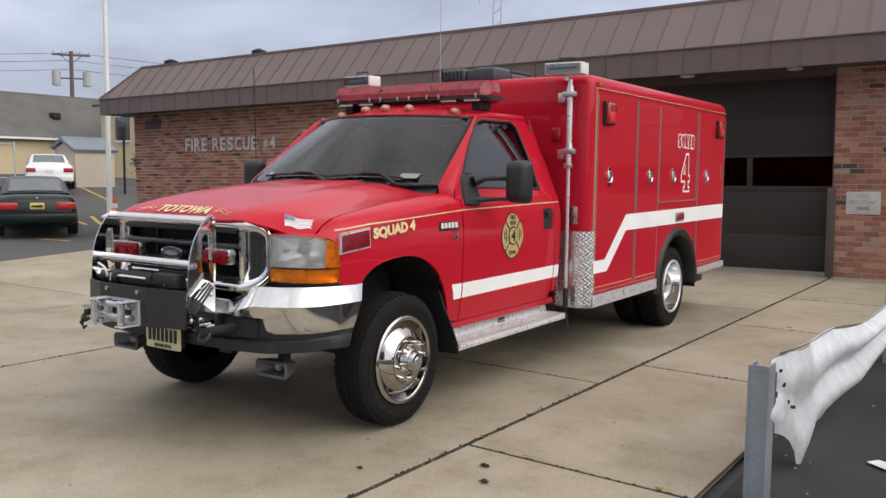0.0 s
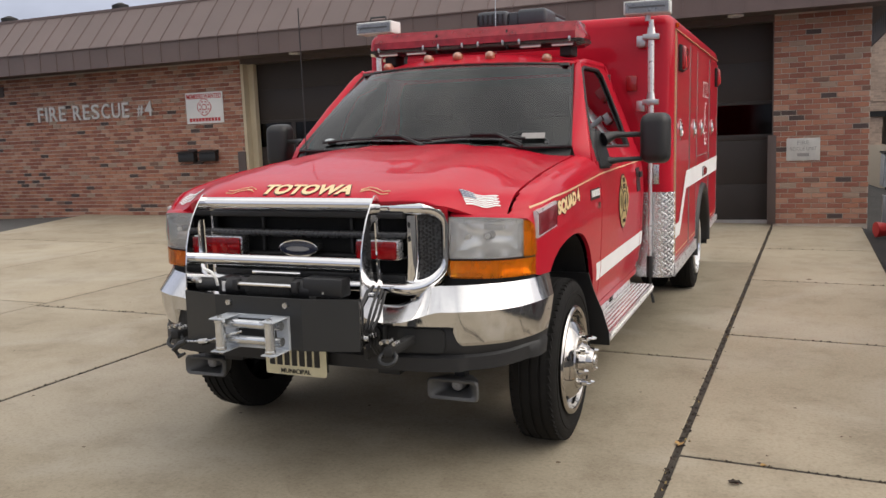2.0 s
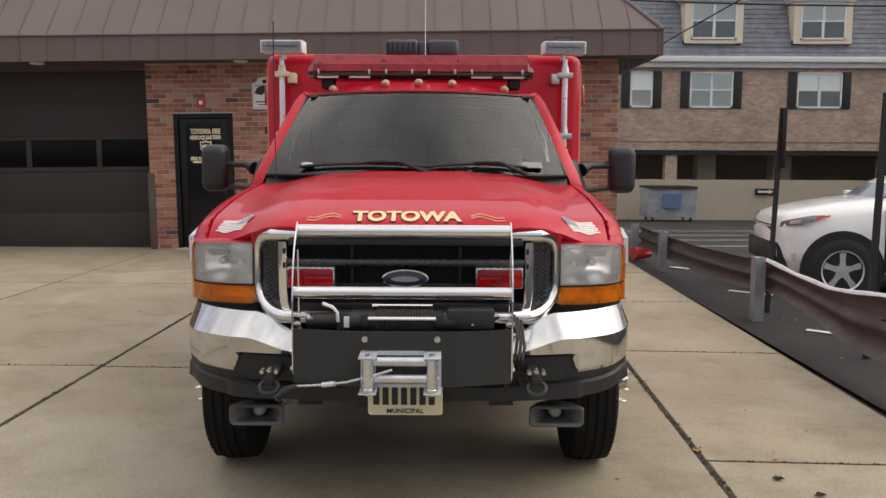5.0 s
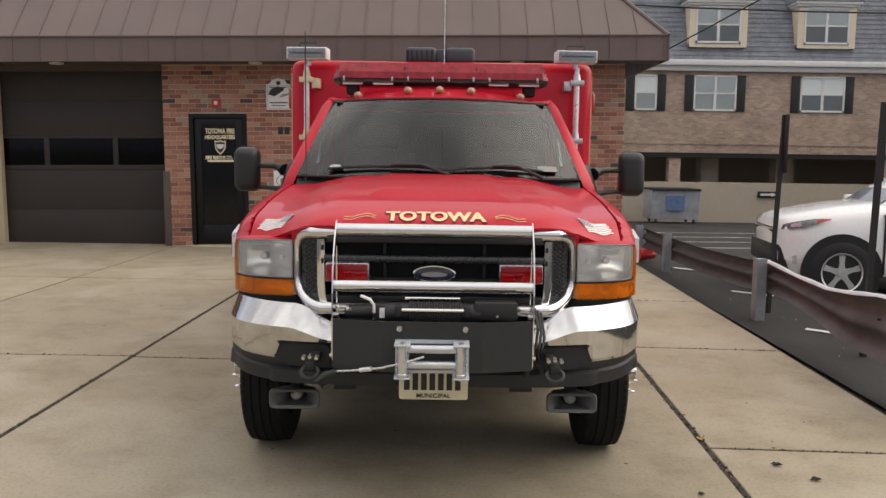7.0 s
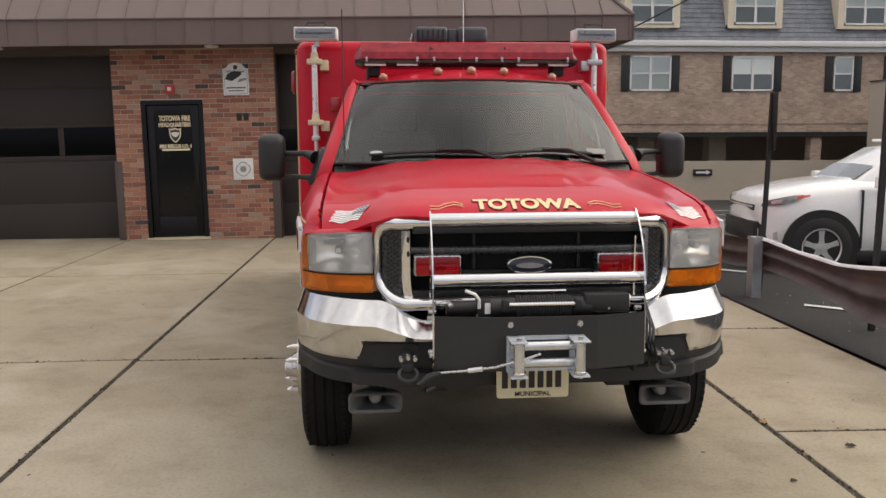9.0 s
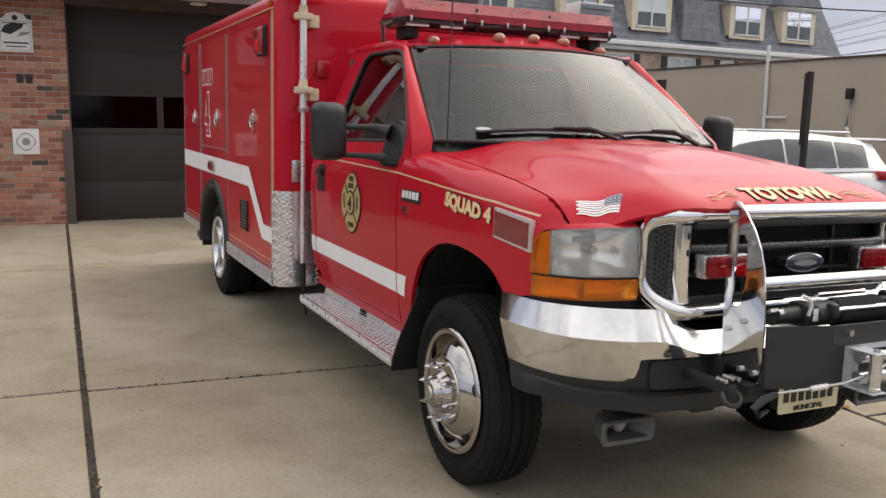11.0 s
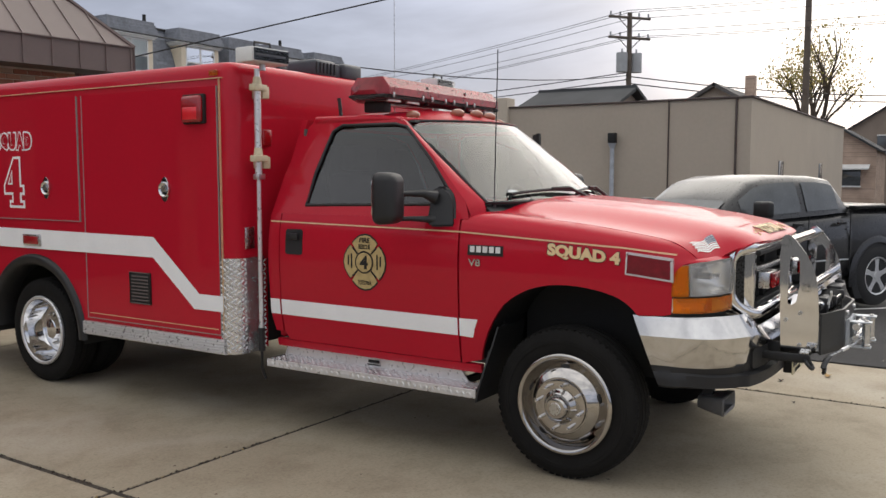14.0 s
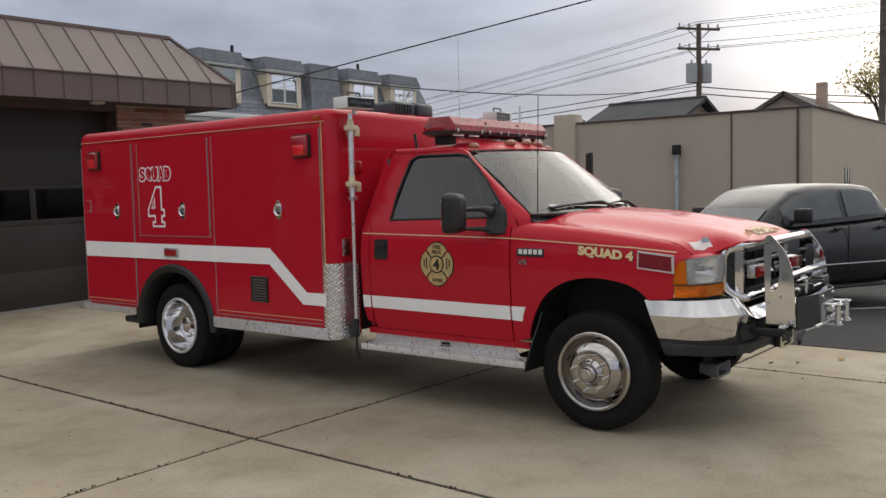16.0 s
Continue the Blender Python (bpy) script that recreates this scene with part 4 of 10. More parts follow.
mw = wall_sign("notice_sign", -8.47, 2.22, 0.86, 0.59, "white sign with red lettering and a red cross emblem", "sign")
P = WY - 0.0265
part("heading", lettering("MEMBERS WANTED", 0.80, 0.095, on_wall(-8.47, 2.44, P), 0.02), M_SIGNRED, mw, tilt=TILT)
part("emblem", prism(maltese(0.165), on_wall(-8.47, 2.235, P), 0, 0.003), M_SIGNRED, mw, tilt=TILT)
part("emblem_field", prism(maltese(0.150), on_wall(-8.47, 2.235, P - 0.003), 0, 0.002), M_WHITE, mw, tilt=TILT)
part("emblem_ring", prism(arc(0, 0, 0.062, 0, 350, 24), on_wall(-8.47, 2.235, P - 0.005), 0, 0.002), M_SIGNRED, mw, tilt=TILT)
part("emblem_core", prism(arc(0, 0, 0.045, 0, 350, 24), on_wall(-8.47, 2.235, P - 0.007), 0, 0.002), M_WHITE, mw, tilt=TILT)
for k in range(8):
    a = radians(45 * k + 22)
    part("emblem_mark", box(-8.47 + 0.105 * math.cos(a) - 0.018, -8.47 + 0.105 * math.cos(a) + 0.018, P - 0.008, P - 0.005, 2.235 + 0.105 * math.sin(a) - 0.012, 2.235 + 0.105 * math.sin(a) + 0.012), M_SIGNRED, mw, tilt=TILT)
for k in range(10):
    part("number_bar", box(-8.83 + 0.073 * k, -8.83 + 0.073 * k + 0.055, P - 0.003, P, 1.965, 2.03), M_SIGNRED, mw, tilt=TILT)

for cx in (-8.92, -8.42):
    mb = thing("mailbox", TILT @ Vector((cx, WY - 0.12, 1.25)), "black metal wall mailbox with a hinged lid", "mailbox", "mailboxes")
    part("body", box(cx - 0.19, cx + 0.19, WY - 0.13, WY - 0.006, 1.20, 1.36, 0.015), M_BLACK, mb, tilt=TILT)
    part("lid", prism([(0, 1.36), (0.15, 1.36), (0.15, 1.385), (0.0, 1.42)], lambda u, v, d: (cx - 0.2 + d, WY - 0.006 - u, v), 0, 0.40, 0.004), M_BLACK, mb, tilt=TILT)
    part("paper_rack", pipe([(cx - 0.14, WY - 0.02, 1.20), (cx - 0.14, WY - 0.13, 1.15), (cx + 0.14, WY - 0.13, 1.15), (cx + 0.14, WY - 0.02, 1.20)], 0.006, 6), M_BLACK, mb, tilt=TILT)

al = thing("fire_alarm", TILT @ Vector((-3.73, WY - 0.03, 2.40)), "small red wall horn strobe with a clear flash lens", "fire alarm")
part("body", box(-3.80, -3.66, WY - 0.05, WY - 0.008, 2.37, 2.51, 0.012), M_SIGNRED, al, tilt=TILT)
part("strobe", box(-3.76, -3.70, WY - 0.075, WY - 0.05, 2.41, 2.47, 0.008), M_WHITE, al, tilt=TILT)
vg = wall_sign("vent_grille", -13.95, 2.80, 0.62, 0.22, "dark louvred vent set into the brick wall", "vent", M_SOFFIT)
for k in range(5):
    part("slat", box(-14.24, -13.66, WY - 0.034, WY - 0.024, 2.71 + 0.04 * k, 2.735 + 0.04 * k), M_SOFFIT, vg, tilt=TILT)

M_STONE = material("pale_carved_stone", (0.50, 0.49, 0.46), 0.8, var=0.12, scale=9, bump=0.2)
M_ENGRAVE = material("engraved_grey", (0.27, 0.26, 0.25), 0.9, var=0.15)
cs = wall_sign("cornerstone", 2.13, 1.10, 0.46, 0.33, "pale carved stone plaque set in the brick pier", "plaque", M_STONE, 0.008)
for txt, cz, w in (("FIRE", 1.20, 0.16), ("RESCUE UNIT", 1.11, 0.36)):
    part("lettering", lettering(txt, w, 0.055, on_wall(2.13, cz, P), 0.0, 0.002), M_ENGRAVE, cs, tilt=TILT)
part("lettering", box(2.05, 2.21, P - 0.002, P, 1.0, 1.045), M_ENGRAVE, cs, tilt=TILT)

hs = thing("award_sign", TILT @ Vector((-2.70, WY - 0.02, 2.3)), "white shaped sign with a dark cap picture and small print", "sign")
hp = [(-0.20, -0.25), (0.20, -0.25), (0.20, 0.16), (0.14, 0.18), (0.10, 0.24), (0.0, 0.26), (-0.10, 0.24), (-0.14, 0.18), (-0.20, 0.16)]
part("board", prism(hp, on_wall(-2.70, 2.58, WY - 0.010), 0, 0.016), M_WHITE, hs, tilt=TILT)
part("picture", prism([(-0.15, 0.0), (-0.04, -0.03), (0.10, 0.06), (0.12, 0.11), (0.0, 0.13), (-0.11, 0.08)], on_wall(-2.72, 2.58, P), 0, 0.003), M_INK, hs, tilt=TILT)
part("cap_peak", prism([(-0.02, -0.01), (0.12, 0.03), (0.14, 0.06), (0.02, 0.05)], on_wall(-2.66, 2.535, P - 0.003), 0, 0.003), M_ENGRAVE, hs, tilt=TILT)
part("crest", prism(arc(0, 0, 0.035, 0, 340, 14), on_wall(-2.70, 2.765, P), 0, 0.003), M_INK, hs, tilt=TILT)
part("border", join(*[box(-2.70 - 0.18, -2.70 + 0.18, P - 0.002, P, z, z + 0.006) for z in (2.35, 2.715)], *[box(x, x + 0.006, P - 0.002, P, 2.356, 2.715) for x in (-2.88, -2.526)]), M_ENGRAVE, hs, tilt=TILT)
for k, (w, dx, h) in enumerate(((0.10, -0.10, 0.012), (0.10, 0.09, 0.012), (0.30, 0.0, 0.020), (0.24, 0.0, 0.014))):
    z = (2.70, 2.70, 2.455, 2.405)[k]
    part("print_bar", box(-2.70 + dx - w / 2, -2.70 + dx + w / 2, P - 0.002, P, z - h, z), M_INK, hs, tilt=TILT)
hn = thing("house_number", TILT @ Vector((-2.62, WY - 0.02, 1.95)), "two dark metal numeral shapes on the brick pier", "house number")
for cx in (-2.68, -2.57):
    part("number_bar", box(cx - 0.04, cx + 0.04, WY - 0.02, WY - 0.010, 1.93, 2.05, 0.003), M_INK, hn, tilt=TILT)
pq = wall_sign("round_plaque", -2.65, 1.16, 0.32, 0.34, "white square plaque with a grey round cross emblem", "plaque", M_WHITE)
part("emblem", prism(maltese(0.12), on_wall(-2.65, 1.16, P), 0, 0.002), M_ENGRAVE, pq, tilt=TILT)
part("emblem_field", prism(maltese(0.105), on_wall(-2.65, 1.16, P - 0.002), 0, 0.002), M_WHITE, pq, tilt=TILT)
part("emblem_core", prism(arc(0, 0, 0.05, 0, 350, 24), on_wall(-2.65, 1.16, P - 0.004), 0, 0.002), M_ENGRAVE, pq, tilt=TILT)

# ---- rescue truck: cab ----
truck = thing("rescue_truck", (0, 3.2, 0), "red squad rescue truck, chrome front and box body, on concrete", "fire truck")
BELT = 1.33


def flow(pts, n=4):
    """Even curve through the points of a plan line."""
    out = []
    for k in range(len(pts) - 1):
        p0, p1, p2, p3 = (Vector(pts[max(0, min(len(pts) - 1, k + j))]) for j in (-1, 0, 1, 2))
        for q in range(n):
            t = q / n
            out.append(tuple(0.5 * (2 * p1 + (p2 - p0) * t + (2 * p0 - 5 * p1 + 4 * p2 - p3) * t * t + (3 * p1 - p0 - 3 * p2 + p3) * t ** 3)))
    return out + [tuple(pts[-1])]


def half(y, z):
    """Half the cab's width, lower part."""
    x = interp([(0.45, 0.950), (0.60, 0.978), (0.74, 0.996), (0.90, 1.004), (1.08, 1.010), (1.20, 1.006), (1.28, 0.996), (1.36, 0.976), (1.42, 0.955)], z)
    if y < 1.0:
        x -= 0.050 * ((1.0 - y) / 0.55) ** 2
    return x


def upper(z):
    return 0.981 - (z - BELT) * 0.345 - 0.05 * max(0.0, z - 1.85)


def hood_edge(y):
    return interp([(0.405, 1.183), (0.413, 1.187), (0.444, 1.217), (0.487, 1.247), (0.535, 1.272), (0.60, 1.288), (0.654, 1.297), (0.759, 1.313), (0.871, 1.330), (1.05, 1.352), (1.35, 1.380), (1.60, 1.398), (1.72, 1.405)], y)


HX = 0.872


def nose_y(x):
    """Plan line of the hood's front edge: over the grille, then back round the lamps."""
    return interp([(0.0, 0.186), (0.25, 0.188), (0.45, 0.197), (0.57, 0.221), (0.625, 0.252), (0.66, 0.288), (0.70, 0.318), (0.77, 0.346), (0.83, 0.379), (HX, 0.413)], abs(x))


def hood_mid(y):
    return interp([(0.17, 1.235), (0.19, 1.262), (0.22, 1.287), (0.28, 1.314), (0.36, 1.338), (0.50, 1.366), (0.75, 1.402), (1.05, 1.435), (1.35, 1.456), (1.65, 1.47)], y)


def hood_z(x, y):
    k = smooth01((abs(x) - 0.45) / 0.36)
    dome = 0.014 * (1 - smooth01((abs(x) - 0.27) / 0.09)) * smooth01((y - 0.5) / 0.4)
    return hood_mid(y) * (1 - k) + hood_edge(y - nose_y(x) + 0.413) * k - 0.012 * (x / HX) ** 2 * (1 - k) + dome


front_line = [(sx_ * x, nose_y(x)) for sx_, xs_ in ((-1, (HX, 0.83, 0.77, 0.70, 0.655, 0.625, 0.57, 0.45, 0.25)), (1, (0, 0.25, 0.45, 0.57, 0.625, 0.655, 0.70, 0.77, 0.83, HX))) for x in xs_]
hood_line = front_line + [(HX, 1.61), (0.6, 1.52), (0.3, 1.462), (0, 1.45), (-0.3, 1.462), (-0.6, 1.52), (-HX, 1.61)]
part("hood", panel([hood_line], lambda u, v: (u, v, hood_z(u, v)), spread(-0.84, 0.84, 42), [0.20, 0.22, 0.25, 0.28, 0.32, 0.345, 0.37, 0.395, 0.42] + spread(0.44, 0.62, 8) + spread(0.66, 1.6, 18), 0.02, (0, 0, -1)), M_RED, truck, angle=60)


def fender_x(y, z):
    he = hood_edge(y)
    zm = he - 0.13
    base = half(y, min(z, zm))
    if z <= zm:
        return base
    t = min(1.0, (z - zm) / (he - zm))
    return HX + 0.010 + (base - HX - 0.010) * math.sqrt(max(0.0, 1 - t * t * 0.999))


WY0, WR = 1.065, 0.405
for sx in (-1, 1):
    top = [(y, hood_edge(y)) for y in spread(1.70, 0.60, 14) + [0.55, 0.51, 0.475, 0.45, 0.43, 0.418]]
    arch = [(0.645, 0.80), (0.665, 0.885), (0.72, 0.952), (0.80, 0.998), (0.92, 1.026), (1.05, 1.036), (1.18, 1.024), (1.30, 0.985), (1.42, 0.905), (1.50, 0.79), (1.555, 0.66), (1.57, 0.58)]
    arch = flow(arch, 3)
    side = top + [(0.432, 1.178), (0.462, 1.172), (0.487, 1.150), (0.503, 1.09), (0.514, 1.0), (0.516, 0.925), (0.555, 0.915), (0.62, 0.912)] + [q for q in arch if q[0] > 0.8 or q[1] > 0.905] + [(1.70, 0.545)]
    zc = spread(0.6, 1.08, 10) + spread(1.10, 1.40, 24)
    fen = part("fender", panel([side], lambda u, v: (sx * fender_x(u, v), u, v), spread(0.5, 1.66, 26), zc, 0.02, (-sx, 0, 0)), M_RED, truck, angle=45)
    # black lip and liner of the wheel arch
    part("arch_liner", loft([[(sx * 0.55, y, z + 0.01), (sx * 0.965, y, z + 0.004)] for y, z in arch]), M_DARK, fen)
    part("mud_flap", prism([(0.66, 0.365), (1.084, 0.365), (1.082, 0.44), (1.052, 0.56), (1.012, 0.67), (0.985, 0.775), (0.66, 0.775)], lambda u, v, d: (sx * u, 1.540 - 0.20 * (v - 0.38) + d, v), 0.0, 0.010), M_BLACK, fen)
    # door and cab corner below the belt
    dl = [(1.712, 0.55), (2.99, 0.55), (3.025, 0.60), (3.035, 0.80), (3.035, BELT + 0.03), (1.712, BELT + 0.03)]
    place = lambda u, v, s=sx: (s * half(u, v), u, v)
    door = part("door", panel([dl], place, spread(1.8, 3.0, 12), spread(0.6, 1.32, 20), 0.03, (-sx, 0, 0)), M_RED, truck, angle=50)
    cl = [(3.043, 0.60), (3.10, 0.60), (3.125, 0.70), (3.135, 1.0), (3.13, BELT + 0.03), (3.043, BELT + 0.03)]
    part("cab_corner", panel([cl], place, (3.09,), spread(0.65, 1.3, 14), 0.03, (-sx, 0, 0)), M_RED, truck, angle=50)
    part("rocker", panel([[(1.58, 0.50), (3.10, 0.50), (3.10, 0.545), (1.58, 0.545)]], place, spread(1.7, 3.0, 8), (), 0.03, (-sx, 0, 0)), M_RED, truck)
    # cab above the belt: window frame in four strips
    up = lambda u, v, s=sx: (s * upper(v), u, v)
    w_in = [(1.80, 1.44), (2.86, 1.415), (2.835, 1.62), (2.765, 1.88), (2.70, 1.915), (2.29, 1.913), (2.20, 1.893), (1.99, 1.70), (1.81, 1.50)]
    f_out = [(1.66, BELT + 0.03), (3.13, BELT + 0.03), (3.09, 1.62), (2.99, 1.90), (2.92, 1.968), (2.42, 1.962), (2.225, 1.928), (1.965, 1.71), (1.70, 1.455)]
    strips = [[f_out[k], f_out[(k + 1) % 9], w_in[(k + 1) % 9], w_in[k]] for k in range(9)]
    part("window_frame", panel(strips, up, spread(1.75, 3.05, 14), spread(1.40, 1.95, 11), 0.025, (-sx, 0, 0)), M_RED, truck, angle=50)
    grow = [(u + (u - 2.4) * 0.012, v + (v - 1.66) * 0.03) for u, v in w_in]
    part("side_window", panel([grow], lambda u, v: (sx * (upper(v) - 0.012), u, v), spread(1.9, 2.8, 6), spread(1.45, 1.9, 5), 0, (-sx, 0, 0)), M_SIDEGLASS, truck)
    rim = [(u, v) for u, v in w_in]
    part("window_seal", pipe([(sx * (upper(v) - 0.002), u, v) for u, v in rim], 0.011, 6, True), M_BLACK, truck)
    # belt crease, pinstripe and white band
    strip = lambda u, v, s=sx, d=0.003: (s * (half(u, v) + d), u, v)
    for poly in ([(1.616, 0.702), (1.604, 0.755), (1.584, 0.808), (1.703, 0.806), (1.703, 0.706)], [(1.715, 0.706), (1.715, 0.806), (3.033, 0.811), (3.033, 0.713)], [(3.046, 0.713), (3.046, 0.811), (3.128, 0.811), (3.126, 0.713)]):
        part("white_stripe", panel([poly], strip, spread(1.8, 2.95, 9), (0.76,), 0), M_WHITE_VINYL, truck)
    part("pinstripe", panel([[(0.50, 1.212), (0.76, 1.238), (1.70, 1.286), (3.12, 1.306), (3.12, 1.314), (1.70, 1.294), (0.76, 1.246), (0.50, 1.220)]], lambda u, v: (sx * ((fender_x(u, v) if u < 1.7 else half(u, v)) + 0.004), u, v), spread(0.6, 3.0, 30), (), 0), M_PINLINE, truck)
    part("door_handle", join(panel([rounded(2.845, 2.985, 1.105, 1.265, 0.02)], lambda u, v: (sx * (half(u, v) + 0.004), u, v), (), (), 0.008, (-sx, 0, 0)), box(sx * 1.018, sx * 1.030, 2.87, 2.96, 1.20, 1.24, 0.004)), M_BLACK, door)
    # wing mirror on two arms
    hd = bmesh.new()
    bmesh.ops.create_cube(hd, size=1.0, matrix=Matrix.LocRotScale((sx * 1.251, 2.005, 1.476), Euler((0, 0, sx * radians(-5))), (0.172, 0.15, 0.298)))
    for v in hd.verts:
        if v.co.y < 2.0:
            v.co = Vector((sx * 1.251 + (v.co.x - sx * 1.251) * 0.88, v.co.y, 1.476 + (v.co.z - 1.476) * 0.90))
    bmesh.ops.bevel(hd, geom=hd.edges[:], offset=0.048, segments=5, profile=0.5, affect="EDGES")
    mir = part("mirror", hd, M_BLACK, truck, "black mirror housing", angle=60)
    part("mirror_arm", pipe([(sx * 1.19, 1.99, 1.500), (sx * 1.10, 1.955, 1.500), (sx * 1.04, 1.915, 1.500), (sx * 0.985, 1.87, 1.478)], [0.015, 0.016, 0.021, 0.040], 12), M_BLACK, mir)
    part("mirror_arm", pipe([(sx * 1.19, 1.99, 1.362), (sx * 1.10, 1.955, 1.360), (sx * 1.04, 1.91, 1.356), (sx * 0.985, 1.86, 1.352)], [0.013, 0.014, 0.018, 0.028], 12), M_BLACK, mir)
    part("mirror_base", prism([(1.735, 1.318), (1.885, 1.312), (1.908, 1.35), (1.908, 1.505), (1.885, 1.538), (1.845, 1.540), (1.795, 1.512), (1.762, 1.455)], lambda u, v, d: (sx * (min(half(u, v), upper(v)) - 0.012 + d * (0.35 + 0.65 * smooth01((u - 1.735) / 0.12))), u, v), 0.0, 0.062, 0.012), M_BLACK, mir, angle=60)
    part("mirror_glass", prism(rounded(1.192, 1.310, 1.362, 1.590, 0.035), lambda u, v, d: (sx * u, 2.074 + 0.08 * (1.251 - u) + d, v), 0.0, 0.009), M_CHROME, mir)
    # running board of pressed plate
    st = part("running_board", box(sx * 0.930, sx * 1.078, 1.550, 3.086, 0.420, 0.434), M_TREAD, truck, "polished diamond plate step", smooth=False)
    part("front_lip", box(sx * 1.078, sx * 1.088, 1.550, 3.086, 0.386, 0.4345, 0.003), M_BRIGHT, st, smooth=False)
    part("kick_plate", prism([(1.685, 0.434), (3.075, 0.434), (3.045, 0.520), (1.760, 0.516), (1.735, 0.500)], lambda u, v, d: (sx * (0.930 - 0.10 * (v - 0.434) + d), u, v), -0.008, 0.0), M_BRIGHT, st, "bright kick plate", smooth=False)
    rib = bmesh.new()
    for i in range(62):
        for j in range(6):
            c = Vector((sx * (0.945 + 0.023 * j), 1.57 + 0.0243 * i, 0.4348))
            a = radians(45 if (i + j) % 2 else -45)
            d, e = Vector((math.cos(a), math.sin(a), 0)) * 0.0135, Vector((-math.sin(a), math.cos(a), 0)) * 0.0045
            q = [rib.verts.new(c + p) for p in (d, e, -d, -e)]
            t = rib.verts.new(c + Vector((0, 0, 0.0035)))
            for k in range(4):
                rib.faces.new((q[k], q[(k + 1) % 4], t))
    for i in range(76):
        c = Vector((sx * 1.0883, 1.562 + 0.0202 * i, 0.410))
        s = 1 if i % 2 else -1
        q = [rib.verts.new(c + p) for p in (Vector((0, 0.008, 0.014 * s)), Vector((0, 0.004, -0.003 * s)), Vector((0, -0.008, -0.014 * s)), Vector((0, -0.004, 0.003 * s)))]
        t = rib.verts.new(c + Vector((sx * 0.005, 0, 0)))
        for k in range(4):
            rib.faces.new((q[k], q[(k + 1) % 4], t))
    tagged(part("tread_relief", rib, M_BRIGHT, st, smooth=False), kind="stuff")
    part("step_badge", join(box(sx * 0.930, sx * 0.938, 2.30, 2.40, 0.448, 0.454), box(sx * 0.930, sx * 0.938, 2.31, 2.39, 0.462, 0.480, 0.002)), M_DARK, st)
    for y in (1.75, 2.80):
        part("step_bracket", box(sx * 0.6, sx * 1.06, y, y + 0.04, 0.385, 0.420), M_DARK, st)

# roof, back wall, windshield
def roof_front(x):
    return 1.982 + 0.265 * (x / 0.71) ** 2


def roof_z(x, y):
    d = y - roof_front(x)
    z = 1.949 - 0.012 * (x / 0.71) ** 2 + 0.085 * (1 - 0.55 * (x / 0.76) ** 2) * smooth01((d + 0.04) / 0.42)
    return z - 0.06 * smooth01((y - 2.72) / 0.28) - 0.016 * (x / 0.76) ** 4


def ws_top(x):
    return (x, 1.99 + 0.265 * (x / 0.71) ** 2, 1.945 - 0.012 * (x / 0.71) ** 2)


def ws_bot(x):
    return (x, 1.43 + 0.155 * (x / 0.80) ** 2, 1.452 - 0.004 * (x / 0.8) ** 2)


ROOF_X = 0.748
rl = [(x, roof_front(x)) for x in spread(-ROOF_X, ROOF_X, 16)] + [(ROOF_X, 2.87), (0.6, 3.0), (-0.6, 3.0), (-ROOF_X, 2.87)]
part("cab_roof", panel([rl], lambda u, v: (u, v, roof_z(u, v)), spread(-0.72, 0.72, 24), spread(2.02, 3.03, 16), 0.025, (0, 0, -1)), M_RED, truck, angle=60)
for sx in (-1, 1):
    rows = [[(sx * 0.85, 1.60, 1.33), (sx * 0.89, 1.62, 1.32), (sx * 0.945, 1.665, 1.31)], [(sx * 0.88, 1.60, 1.40), (sx * 0.91, 1.61, 1.39), (sx * 0.958, 1.655, 1.38)]]
    for z, fy in ((1.455, 1.70), (1.58, 1.832), (1.71, 1.965), (1.82, 2.10), (1.928, 2.225)):
        t = (z - 1.448) / 0.485
        a = Vector(ws_bot(0.862)).lerp(Vector(ws_top(0.722)), t) + Vector((0, 0.004, 0))
        b = Vector((upper(z) + 0.001, fy, z))
        m = a.lerp(b, 0.5) + Vector((0.006, -0.014, 0.006))
        rows.append([(sx * p.x, p.y, p.z) for p in (a, m, b)])
    rows.append([(sx * 0.738, 2.275, 1.950), (sx * 0.752, 2.29, 1.962), (sx * (upper(1.958) + 0.001), 2.31, 1.956)])
    part("windshield_pillar", loft(rows), M_RED, truck, angle=70)
    part("roof_rail", pipe([(sx * (upper(1.95) - 0.012), 2.26, 1.938), (sx * (upper(1.955) - 0.014), 2.42, 1.950), (sx * (upper(1.955) - 0.014), 2.93, 1.952)], [0.012, 0.026, 0.028], 10), M_RED, truck)
for sx in (-1, 1):
    part("roof_corner", pipe([Vector(ws_top(sx * 0.62)) + Vector((0, 0.004, 0.008)), Vector(ws_top(sx * 0.68)) + Vector((0, 0.004, 0.008)), Vector(ws_top(sx * 0.722)) + Vector((0, 0.004, 0.006)), (sx * 0.745, 2.285, 1.952)], [0.006, 0.012, 0.015, 0.014], 8), M_RED, truck)
part("cab_back", box(-0.93, 0.93, 3.06, 3.12, 0.55, 1.40, 0.02), M_RED, truck)
part("cab_back", prism([(-0.95, 1.38), (0.95, 1.38), (0.76, 1.96), (-0.76, 1.96)], lambda u, v, d: (u, 3.02 + d + (1.96 - v) * 0.12, v), -0.02, 0.02), M_RED, truck)
wsx = spread(-1, 1, 24)
part("windshield", loft([[tuple(Vector(ws_bot(0.855 * k)).lerp(Vector(ws_top(0.715 * k)), t) + Vector((0, -0.012, 0.008)) * math.sin(math.pi * t)) for k in wsx] for t in spread(0, 1, 8)]), M_WSGLASS, truck, "tinted windshield")
